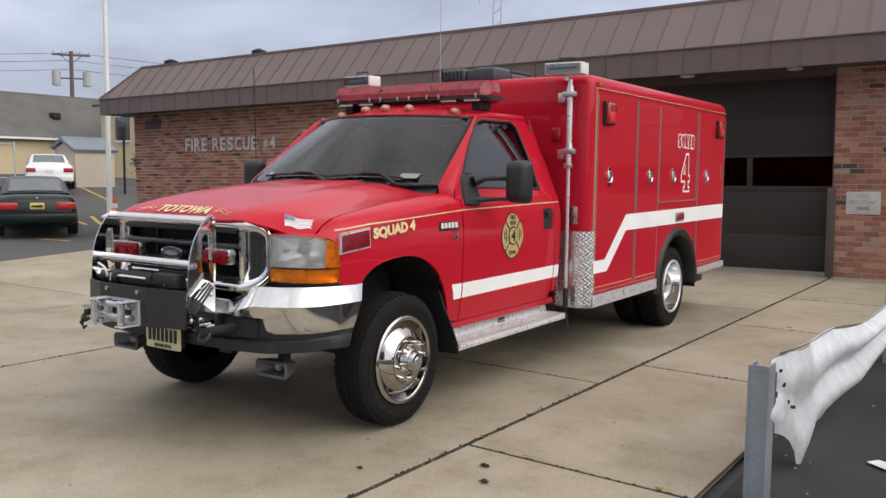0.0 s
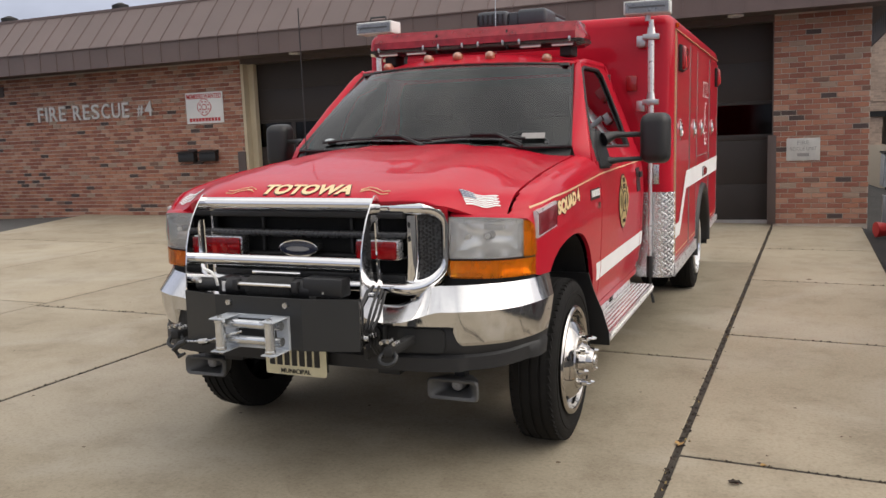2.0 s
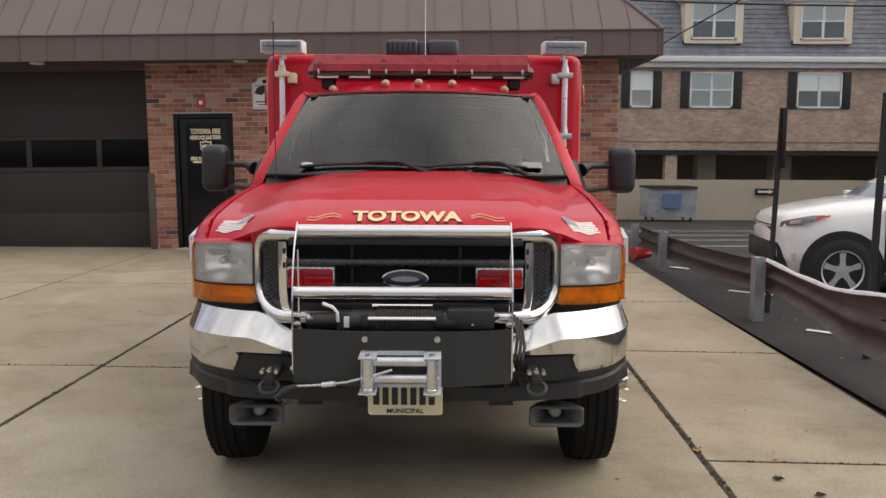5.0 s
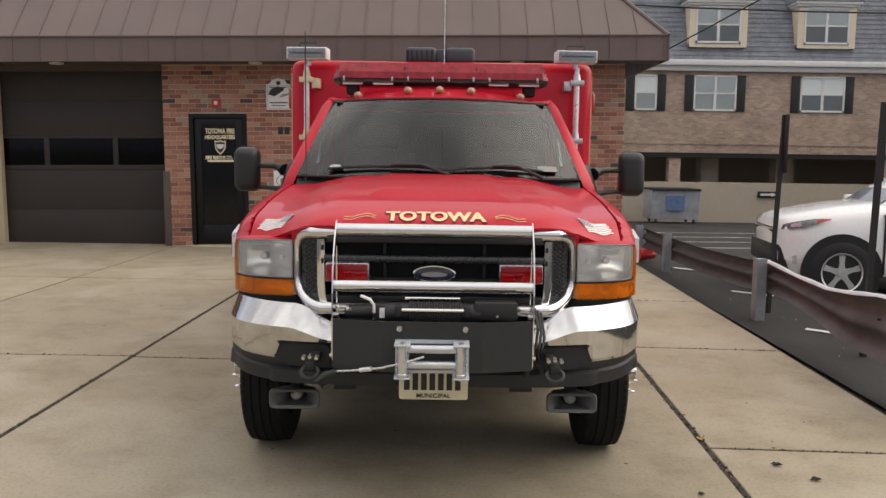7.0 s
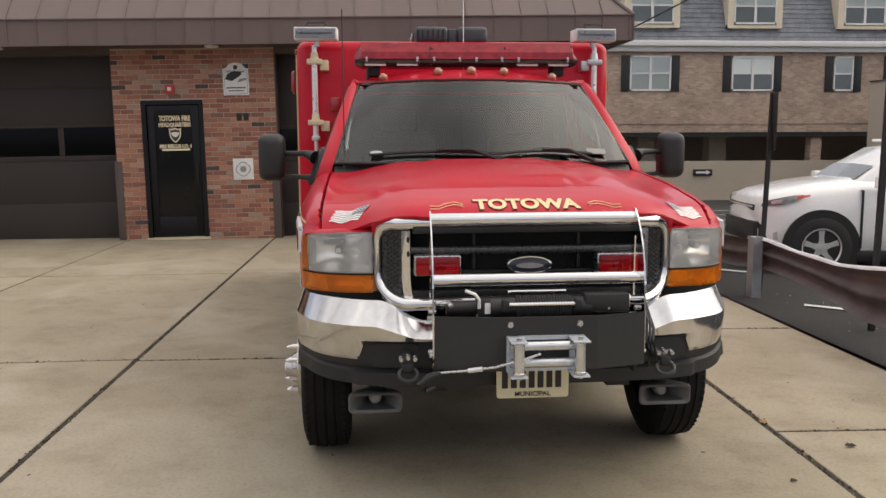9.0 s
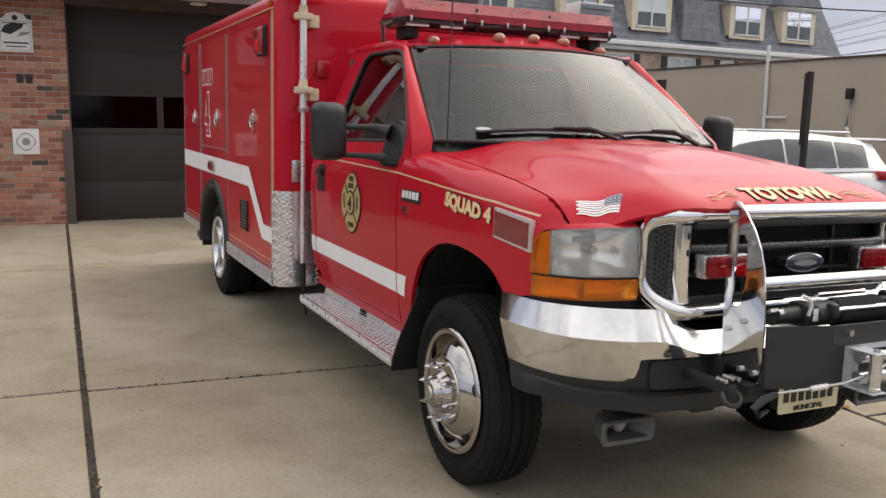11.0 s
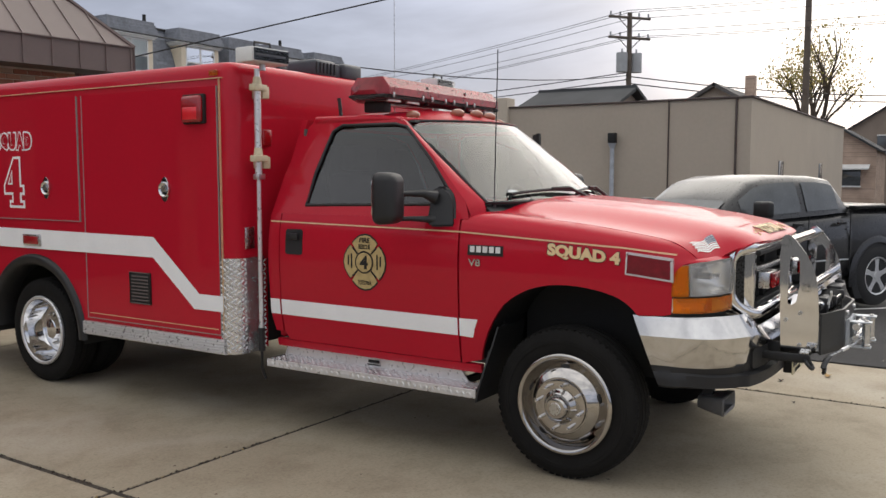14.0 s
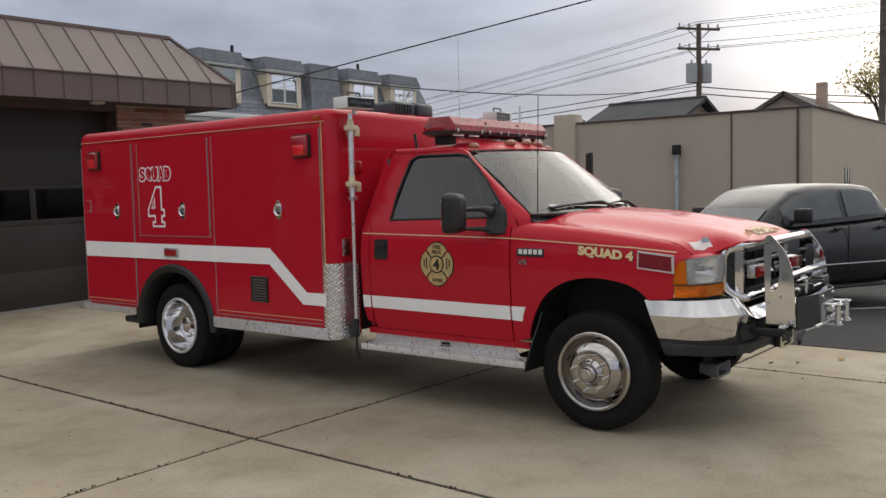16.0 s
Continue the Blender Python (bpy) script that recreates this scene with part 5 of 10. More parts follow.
part("windshield_seal", pipe([ws_bot(0.855 * k) for k in wsx] + [ws_top(0.715 * k) for k in wsx[::-1]], 0.009, 6, True), M_BLACK, truck)
part("cowl", loft([[(x, 1.40 + 0.12 * (x / 0.8) ** 2, hood_z(x, 1.45) - 0.03) for x in spread(-0.858, 0.858, 20)], [(x, 1.47 + 0.13 * (x / 0.8) ** 2, 1.432) for x in spread(-0.858, 0.858, 20)], [(x, 1.57 + 0.15 * (x / 0.8) ** 2, 1.436) for x in spread(-0.858, 0.858, 20)]]), M_BLACK, truck)
for x0, x1, lab in ((-0.66, 0.10, ""), (0.02, 0.62, "")):
    blade = []
    for k in range(9):
        t = k / 8
        x = x0 + (x1 - x0) * t
        b = Vector(ws_bot(x)).lerp(Vector(ws_top(x)), 0.05 + 0.05 * math.sin(math.pi * t * 0.8 + 0.3))
        blade.append(b + Vector((0, -0.02, 0.014)))
    wp = part("wiper", pipe(blade, 0.009, 6), M_BLACK, truck)
    part("wiper_arm", pipe([(x1, ws_bot(x1)[1] - 0.05, 1.455), blade[6] + Vector((0, -0.016, 0.014)), blade[4] + Vector((0, -0.01, 0.01))], [0.014, 0.01, 0.007], 6), M_BLACK, wp)
part("sticker", prism(arc(0, 0, 0.036, 0, 345, 20, 0.012), lambda u, v, d: tuple(Vector(ws_bot(-0.62 + u)).lerp(Vector(ws_top(-0.62 + u)), 0.10 + v * 1.6) + Vector((0, -0.018 - d, 0.012))), 0, 0.002), M_STICKER, truck)
part("sticker", prism([(-0.06, -0.02), (0.06, -0.02), (0.06, 0.02), (-0.06, 0.02)], lambda u, v, d: tuple(Vector(ws_bot(0.66 + u)).lerp(Vector(ws_top(0.60 + u)), 0.10 + v * 1.6) + Vector((0, -0.018 - d, 0.012))), 0, 0.002), M_ENGRAVE, truck)

# inside the cab
part("dashboard", join(box(-0.82, 0.82, 1.62, 1.90, 1.10, 1.40, 0.05, 3)), M_INTERIOR, truck)
for cx in (-0.45, 0.45):
    se = part("seat", join(box(cx - 0.26, cx + 0.26, 2.25, 2.78, 0.85, 1.05, 0.06, 3), box(cx - 0.26, cx + 0.26, 2.72, 2.90, 1.0, 1.62, 0.06, 3)), M_SEAT, truck)
    part("headrest", box(cx - 0.14, cx + 0.14, 2.76, 2.88, 1.63, 1.80, 0.04, 3), M_SEAT, se)
part("steering_wheel", pipe([(0.45 + 0.19 * math.cos(a), 2.02 + 0.09 * math.sin(a), 1.36 + 0.165 * math.sin(a)) for a in spread(0, 2 * math.pi * 23 / 24, 23)], 0.015, 8, True), M_BLACK, truck)
part("cab_floor", box(-0.92, 0.92, 1.55, 3.05, 0.55, 0.62), M_INTERIOR, truck)
part("firewall", box(-0.84, 0.84, 1.50, 1.56, 0.60, 1.38), M_DARK, truck)
part("headliner", box(-0.70, 0.70, 2.20, 3.0, 1.925, 1.94), M_INTERIOR, truck)
part("cab_lining", box(-0.80, 0.80, 2.98, 3.0, 0.60, 1.9), M_INTERIOR, truck)
for sx in (-1, 1):
    part("grab_bar", pipe([(sx * 0.80, 2.05, 1.52), (sx * 0.78, 2.12, 1.66), (sx * 0.75, 2.22, 1.78), (sx * 0.70, 2.40, 1.84)], 0.013, 8), M_CHROME, truck)
for cx, mat in ((-0.50, M_SEAT), (-0.10, M_INTERIOR), (0.3, M_SEAT)):
    part("gear_bag", box(cx - 0.12, cx + 0.12, 2.93, 2.99, 1.45, 1.80, 0.03), mat, truck)

# roof lights
bar = part("light_bar", join(prism([(-0.60, 2.085), (0.60, 2.085), (0.60, 2.10), (-0.60, 2.10)], lambda u, v, d: (u, 2.54 + d, v), -0.14, 0.14), box(-0.74, 0.74, 2.40, 2.68, 2.085, 2.105, 0.006)), M_DARK, truck, "red lensed light bar")
prof = [(-0.155, 2.105), (-0.152, 2.150), (-0.10, 2.215), (0.10, 2.215), (0.152, 2.150), (0.155, 2.105)]
secs = []
for x, k in ((-0.745, 0.80), (-0.70, 1.0), (-0.25, 1.0), (0.25, 1.0), (0.70, 1.0), (0.745, 0.80)):
    secs.append([(x, 2.54 + u * (0.55 if abs(x) > 0.72 else 1), 2.105 + (v - 2.105) * (0.25 if abs(x) > 0.72 else 1)) for u, v in prof])
part("dome", loft(secs, closed=True), M_REDBAR, bar, "clear red plastic dome", angle=25)
secs = [[(x, 2.54 + u * q, 2.100 - (v - 2.105) * 0.42 * q) for u, v in prof] for x, q in ((-0.745, 0.55), (-0.70, 0.94), (-0.25, 0.94), (0.25, 0.94), (0.70, 0.94), (0.745, 0.55))]
part("lower_lens", loft(secs, closed=True), M_BARLENS, bar, "smoky lower lens with dim reflectors", angle=25)
for x in (-0.72, -0.28, 0.0, 0.28, 0.72):
    for q in (-0.055, 0.055):
        part("clamp", box(x + q - 0.007, x + q + 0.007, 2.376, 2.386, 2.085, 2.118, 0.003), M_STEEL, bar) if abs(x + q) < 0.74 else None
for x in (-0.245, 0.245):
    part("divider", box(x - 0.005, x + 0.005, 2.400, 2.680, 2.06, 2.185, 0.002), M_DARK, bar)
for x in (-0.60, -0.46, -0.34, -0.13, 0.10, 0.36, 0.47, 0.60):
    rf = part("lamp_insert", spin([(0.0, 0.012), (0.02, 0.03), (0.05, 0.044), (0.055, 0.046)], (x, 2.475, 2.150), "y", 14, -1), M_LAMPBOWL, bar)
    part("bulb", tube((x, 2.43, 2.150), (x, 2.47, 2.150), 0.011, 8), M_REDGLOW, rf)
part("bar_tray", box(-0.70, 0.70, 2.42, 2.66, 2.078, 2.086), M_DARK, bar)
for x in (-0.61, -0.40, 0.40, 0.61):
    part("alley_lamp", box(x - 0.07, x + 0.07, 2.412, 2.43, 2.062, 2.094, 0.004), M_LAMPBOWL, bar)
for x in (-0.62, 0.62):
    part("foot", box(x - 0.04, x + 0.04, 2.46, 2.62, 2.0, 2.075, 0.01), M_DARK, bar)
for x in (-0.56, -0.215, -0.005, 0.205, 0.54):
    y = 2.17 + 0.14 * (x / 0.56) ** 2
    dm = bmesh.new()
    bmesh.ops.create_uvsphere(dm, u_segments=16, v_segments=8, radius=1.0, matrix=Matrix.LocRotScale((x, y, roof_z(x, y) + 0.012), None, (0.032, 0.052, 0.031)))
    part("marker_light", dm, M_DOME, truck, "small amber cab roof marker", angle=60)
part("antenna", join(tube((-0.80, 1.595, 1.37), (-0.80, 1.595, 1.44), 0.012, 8), tube((-0.80, 1.595, 1.42), (-0.80, 1.575, 2.30), 0.0035, 6)), M_BLACK, truck)
part("antenna", tube((0.02, 2.86, 2.0), (0.02, 2.86, 2.95), 0.003, 6), M_STEEL, truck)
part("antenna", tube((-0.66, 2.80, 1.95), (-0.66, 2.82, 2.10), 0.012, 8), M_BLACK, truck)

# ---- front end ----
LPATH = [(0.655, 0.304), (0.70, 0.309), (0.76, 0.320), (0.82, 0.340), (0.868, 0.367), (0.905, 0.400), (0.934, 0.437)]
APATH = [(0.936, 0.438), (0.950, 0.458), (0.961, 0.478), (0.968, 0.496), (0.971, 0.510)]


def lamp_top(x):
    return interp([(0.65, 1.188), (0.80, 1.185), (0.90, 1.177), (0.94, 1.168)], x)


for sx in (-1, 1):
    fine = flow(LPATH, 4)
    m_ = len(fine) - 1
    # mirror bowl: a deep dish beside a shallow one, flat trays above and below
    bowl = []
    for t in spread(0, 1, 14):
        row = []
        for k, (x, y) in enumerate(fine):
            q = k / m_
            dish = max(0.0, 1 - ((q - 0.52) / 0.40) ** 2) * max(0.0, 1 - ((t - 0.5) / 0.46) ** 2)
            rim_d = min(1.0, 9 * q, 9 * (1 - q), 7 * t, 7 * (1 - t))
            row.append((sx * (x - 0.012 * rim_d), y + 0.012 + 0.038 * rim_d + 0.055 * dish, 1.018 + t * (lamp_top(x) - 1.021)))
        bowl.append(row)
    hl = part("headlight", loft(bowl), M_LAMPBOWL, truck, "clear headlight over an amber lens", angle=40)
    part("bulb_shade", join(tube((sx * 0.80, 0.375, 1.105), (sx * 0.80, 0.43, 1.105), 0.017, 14), box(sx * 0.775, sx * 0.865, 0.395, 0.42, 1.128, 1.150, 0.006)), M_ENGRAVE, hl)
    part("bulb", tube((sx * 0.80, 0.366, 1.105), (sx * 0.80, 0.378, 1.105), 0.012, 12), M_BRIGHT, hl)
    part("bulb", tube((sx * 0.715, 0.352, 1.10), (sx * 0.715, 0.375, 1.10), 0.011, 12), M_BRIGHT, hl)
    lens_rows = [[(sx * x, y - 0.005 * math.sin(math.pi * t) + 0.006 * t * t, 1.016 + t * (lamp_top(x) - 1.016)) for x, y in fine] for t in spread(0, 1, 7)]
    part("lens", loft(lens_rows), M_HEADLENS, hl, "hazy ribbed clear lens", angle=60)
    part("lens_rim", pipe([lens_rows[0][k] for k in range(m_ + 1)] + [r[-1] for r in lens_rows[1:]] + [lens_rows[-1][k] for k in range(m_ - 1, -1, -1)] + [r[0] for r in lens_rows[-2:0:-1]], 0.0032, 5, True), M_ENGRAVE, hl)
    part("lamp_brow", loft([[(sx * x, y + 0.007, lamp_top(x) + 0.004) for x, y in fine], [(sx * x * 0.999, y + 0.016, max(lamp_top(x) + 0.010, min(1.188, hood_z(min(x, HX), y + 0.016)))) for x, y in fine], [(sx * x * 0.990, y + 0.034, lamp_top(x) + 0.018) for x, y in fine]]), M_RED, truck, angle=60)
    # rounded amber marker round the corner, turn signal below
    side = flow(APATH, 4)
    n_ = len(side) - 1
    tall = [0.150 * math.sqrt(max(0.0, 1 - (k / n_) ** 2.6)) + 0.004 for k in range(n_ + 1)]
    mk = [[(sx * (x + 0.002), y + 0.006 * f, 1.012 + f * tall[k]) for k, (x, y) in enumerate(side)] for f in spread(0, 1, 5)]
    part("side_marker", loft(mk), M_AMBER, hl, "amber side lens", angle=60)
    part("marker_bowl", loft([[(p[0] - sx * 0.014, p[1] + 0.008, p[2]) for p in r] for r in mk]), M_LAMPBOWL, hl)
    turn_ = flow(LPATH, 4) + flow(APATH, 4)[1:]
    part("turn_signal", join(loft([[(sx * x, y - 0.003, z) for x, y in turn_] for z in spread(0.930, 1.005, 4)]), loft([[(sx * x, y - 0.003, 0.930) for x, y in turn_], [(sx * (x - 0.02), y + 0.045, 0.930) for x, y in turn_]]), loft([[(sx * x, y - 0.003, 1.005) for x, y in turn_], [(sx * (x - 0.02), y + 0.03, 1.005) for x, y in turn_]])), M_AMBER, hl, "amber turn signal lens", angle=50)
    part("signal_bowl", loft([[(sx * (x - 0.016), y + 0.022 + 0.018 * math.sin(math.pi * t) * (1 if k % 16 else 0.2), 0.932 + 0.071 * t) for k, (x, y) in enumerate(turn_)] for t in spread(0, 1, 6)]), M_LAMPBOWL, hl, angle=60)
    part("signal_divider", box(sx * 0.846, sx * 0.850, 0.352, 0.385, 0.932, 1.003), M_AMBER, hl)
    for z0, z1, bk in ((1.003, 1.018, 0.010), (0.875, 0.932, 0.030)):
        part("lens_gap", loft([[(sx * (x - bk * 0.4), y + bk, z) for x, y in turn_] for z in (z0, z1)]), M_DARK, hl)
    # dark panels behind the lamp and beside the grille
    part("nose_panel", join(box(sx * 0.60, sx * 0.86, 0.50, 0.53, 0.85, 1.17), box(sx * 0.612, sx * 0.652, 0.345, 0.50, 0.86, 1.17)), M_DARK, truck)

BUMP = [(0.0, 0.130), (0.30, 0.133), (0.47, 0.142), (0.60, 0.158), (0.70, 0.182), (0.76, 0.208), (0.845, 0.262), (0.915, 0.335), (0.965, 0.430), (0.992, 0.530), (1.004, 0.620), (1.008, 0.695)]
bump_plan = flow([(-x, y) for x, y in BUMP[:0:-1]] + BUMP, 8)


def end_cut(y, z):
    return -0.40 * max(0.0, 0.91 - z) * smooth01((y - 0.40) / 0.27)


def bump_top(x):
    return 0.822 + 0.086 * smooth01((abs(x) - 0.45) / 0.22)


def bump_at(x, y, back, z):
    """A point of the bumper's plan, moved inwards; the ends hardly lean in."""
    d = (Vector((0, 0.9)) - Vector((x * 0.55, y))).normalized()
    f = back * (1 - 0.50 * smooth01((y - 0.26) / 0.26))
    return (x + d.x * f, y + d.y * f + end_cut(y, z), z)


def bumper():
    rows = []
    for k, back in ((-0.50, 0.100), (0.0, 0.074), (0.05, 0.066), (0.36, 0.006), (0.39, 0.0), (0.65, 0.006), (0.93, 0.022), (1.0, 0.032), (1.02, 0.06)):
        row = []
        for x, y in bump_plan:
            zt = bump_top(x)
            zb = 0.656 + 0.012 * smooth01((y - 0.3) / 0.3) + 0.092 * (1 - smooth01((abs(x) - 0.692) / 0.05))
            zo = 0.656 + 0.012 * smooth01((y - 0.3) / 0.3)
            row.append(bump_at(x, y, back, max(zb - 0.002 * k, zt + (zo - zt) * max(0.0, k)) + (0.012 * k if k < 0 else 0)))
        rows.append(row)
    return loft(rows)


bp = part("bumper", bumper(), M_BUMPER, truck, "chrome bumper with a black lower valance", angle=16)
vrow = []
for z, back in ((0.775, 0.040), (0.70, 0.030), (0.645, 0.030), (0.622, 0.036), (0.612, 0.010), (0.580, 0.008), (0.556, 0.022), (0.540, 0.09)):
    row = []
    for x, y in bump_plan:
        lift_ = 0.018 * smooth01((y - 0.20) / 0.30) if z < 0.65 else 0.0
        ledge = 0.020 * (1 - smooth01((abs(x) - 0.72) / 0.05)) if z < 0.62 else 0.0
        row.append(bump_at(x, y, max(back, 0.022) - ledge, z + lift_))
    vrow.append(row)
part("valance", loft(vrow), M_VALANCE, bp, "black plastic lower bumper", angle=40)
for sx in (-1, 1):
    # recess with tow shackle beside the winch plate
    part("tow_pocket", prism(rounded(0.465, 0.665, 0.632, 0.735, 0.025), lambda u, v, d: (sx * u, 0.158 + 0.16 * (u - 0.465) + d, v), 0.0, 0.02), M_DARK, bp)
    part("tow_arm", box(sx * 0.500, sx * 0.542, -0.055, 0.20, 0.668, 0.706, 0.008), M_DARK, bp)
    part("tow_shackle", pipe([(sx * (0.520 + 0.036 * math.cos(a)), -0.050 + 0.018 * math.sin(a), 0.662 + 0.022 * math.sin(a)) for a in spread(0, 5.9, 19)], 0.009, 8, True), M_WINCH, bp)
    for k in range(3):
        part("bolt", tube((sx * (0.492 + 0.028 * k), -0.052, 0.722 + 0.006 * (k == 1)), (sx * (0.492 + 0.028 * k), -0.010, 0.722 + 0.006 * (k == 1)), 0.0085, 8), M_STEEL, bp)
    # square-mouthed siren horn under the bumper
    hx0, hx1, hz0, hz1, hy = 0.530, 0.768, 0.392, 0.488, 0.300
    rows = [[(sx * u, hy + y, z) for u, z in rounded(*q, 0.022, 4)] for y, q in ((0.008, (hx0, hx1, hz0, hz1)), (0.0, (hx0 + 0.005, hx1 - 0.005, hz0 + 0.005, hz1 - 0.005)), (0.006, (hx0 + 0.020, hx1 - 0.020, hz0 + 0.017, hz1 - 0.015)), (0.11, (0.61, 0.69, 0.417, 0.468)))]
    outer = [[(sx * u, hy + y, z) for u, z in rounded(*q, 0.022, 4)] for y, q in ((0.008, (hx0, hx1, hz0, hz1)), (0.09, (hx0 + 0.03, hx1 - 0.03, hz0 + 0.01, hz1 - 0.008)), (0.15, (0.60, 0.70, 0.405, 0.470)))]
    hn = part("siren_horn", join(loft(rows, closed=True, caps=False), loft(outer, closed=True, caps=False)), M_HORN, truck, "grey square-mouthed siren horn", angle=50)
    part("driver", spin([(0.10, 0.030), (0.06, 0.026), (0.05, 0.016), (0.048, 0.001)], (sx * 0.65, hy, 0.446), "y", 16), M_ENGRAVE, hn)
    part("driver_back", box(sx * 0.60, sx * 0.70, hy + 0.11, hy + 0.115, 0.410, 0.472), M_DARK, hn)
    part("horn_bracket", box(sx * 0.63, sx * 0.68, hy + 0.08, hy + 0.13, 0.475, 0.64), M_DARK, hn)

# grille: a chrome frame whose ends sweep back round the nose
gy = 0.142


def frame_line(x, z0, z1, rt, rb, n=9):
    """Rounded frame outline: tighter corners above than below."""
    return arc(x - rt, z1 - rt, rt, 0, 90, n) + arc(-x + rt, z1 - rt, rt, 90, 180, n) + arc(-x + rb, z0 + rb, rb, 180, 270, n) + arc(x - rb, z0 + rb, rb, 270, 360, n)


go, gi = frame_line(0.655, 0.858, 1.270, 0.095, 0.145), frame_line(0.612, 0.928, 1.198, 0.055, 0.105)


def sweep(x):
    return 0.150 * (abs(x) / 0.655) ** 5


ring = []
for depth, k in ((0.20, -0.02), (0.060, 0.0), (0.030, 0.04), (0.010, 0.18), (0.0, 0.42), (0.002, 0.66), (0.014, 0.86), (0.036, 0.97), (0.10, 1.0)):
    ring.append([(a[0] + (b[0] - a[0]) * k, gy + depth + sweep(a[0]), a[1] + (b[1] - a[1]) * k) for a, b in zip(go, gi)])
gr = part("grille", loft(ring, closed=True, caps=False), M_CHROME, truck, "chrome grille surround with black bars", angle=60)
# painted lip of the hood closing onto the frame
lip = flow([p for p in front_line if abs(p[0]) < 0.66], 4)


def ring_top(x):
    return 1.175 + math.sqrt(max(0.0, 0.095 ** 2 - max(0.0, abs(x) - 0.560) ** 2))


part("hood_lip", loft([[(x, y + 0.003, hood_z(x, y) - 0.002) for x, y in lip], [(x, y + 0.004, 0.5 * (hood_z(x, y) + ring_top(x))) for x, y in lip], [(x * 0.99, y + 0.018, ring_top(x) - 0.012) for x, y in lip]]), M_RED, truck, angle=70)
gx = spread(-0.61, 0.61, 24)
# sheet behind the bars, coloured nearly black to stand for the shade there
part("grille_recess", loft([[(x, gy + 0.135 + sweep(x), z) for x in gx] for z in (0.88, 1.08, 1.25)]), M_RECESS_SHADE, gr)
part("grille_bar", pipe([(x, 0.215 + 0.6 * sweep(x), 1.118) for x in spread(-0.49, 0.49, 12)], 0.0165, 10), M_GRILLE, gr, "satin black grille bar", angle=60)
for z0, z1, y0 in ((1.015, 1.030, 0.232), (0.925, 0.950, 0.215), (1.190, 1.215, 0.205)):
    part("grille_bar", box(-0.485, 0.485, y0, 0.262, z0, z1, 0.005, 3), M_VALANCE, gr)
for x in (-0.225, 0.225):
    for z0, z1 in ((1.030, 1.100), (1.135, 1.190), (0.950, 1.015)):
        part("grille_post", box(x - 0.007, x + 0.007, 0.236, 0.262, z0, z1, 0.003), M_VALANCE, gr)
for sx in (-1, 1):
    # bright upright between the bars and the end mesh, with small oval slots
    up_ = [(0.488, 0.030), (0.490, -0.004), (0.496, -0.010), (0.524, -0.006), (0.532, 0.004), (0.534, 0.050)]
    ef = part("end_frame", loft([[(sx * (x + dx), gy + 0.052 + sweep(0.50) + dy, z) for x, dy in up_] for z, dx in ((1.203, 0.0), (1.10, 0.001), (1.0, 0.0), (0.95, -0.004), (0.918, -0.012), (0.905, -0.008))]), M_CHROME, gr, angle=50)
    for z in (1.165, 1.105):
        part("slot", prism([(0.006 * math.cos(a), 0.013 * math.sin(a)) for a in spread(0, 5.9, 11)], lambda u, v, d: (sx * (0.505 + u), gy + 0.040 + sweep(0.50) + d, z + v), 0.0, 0.006), M_DARK, ef)
    mesh = bmesh.new()
    for i in range(12):
        for j in range(4):
            x = 0.548 + 0.013 * j
            bmesh.ops.create_cone(mesh, cap_ends=True, segments=6, radius1=0.0062, radius2=0.0062, depth=0.003, matrix=Matrix.Translation((sx * x, gy + 0.0835 + sweep(x) * 0.8, 0.955 + 0.019 * i + 0.0095 * (j % 2))) @ Matrix.Rotation(radians(90), 4, "X"))
    tagged(part("mesh_grid", mesh, M_DARK, gr, smooth=False), kind="stuff")
    part("mesh_panel", loft([[(sx * x, gy + 0.086 + sweep(x) * 0.8, z) for x in spread(0.53, 0.612, 6)] for z in (0.915, 1.07, 1.215)]), M_GRILLE, gr)
    rl = part("grille_light", box(sx * 0.288, sx * 0.482, 0.158, 0.215, 1.020, 1.106, 0.006), M_STEEL, gr, "red warning light with a bright rim")
    part("reflector", loft([[(sx * x, 0.156 - 0.010 * abs(2 * t - 1) - 0.004 * abs(x - 0.385) / 0.09, 1.028 + 0.070 * t) for x in spread(0.296, 0.474, 8)] for t in spread(0, 1, 6)]), M_LAMPBOWL, rl)
    part("lens", box(sx * 0.293, sx * 0.477, 0.136, 0.158, 1.025, 1.101, 0.008, 3), M_REDCLEAR, rl)
    part("flash", spin([(0.0, 0.020), (-0.006, 0.016), (-0.008, 0.001)], (sx * 0.375, 0.152, 1.052), "y", 14), M_REDGLOW, rl)
ov = [(0.096 * math.cos(a), 0.037 * math.sin(a)) for a in spread(0, 2 * math.pi * 35 / 36, 35)]
em = part("emblem", prism(ov, lambda u, v, d: (u, 0.176 - d, 1.060 + v), 0.0, 0.014), M_CHROME, gr, "dark oval badge with a bright rim")
part("emblem_field", prism([(u * 0.93, v * 0.86) for u, v in ov], lambda u, v, d: (u, 0.161 - d, 1.060 + v), 0.0, 0.003), M_BADGE, em)
part("emblem_mark", prism([(u * 0.60, v * 0.30) for u, v in ov], lambda u, v, d: (u, 0.158 - d, 1.058 + v), 0.0, 0.002), M_ENGRAVE, em)
part("grille_stay", box(-0.08, 0.08, 0.176, 0.24, 1.045, 1.075, 0.004), M_DARK, gr)

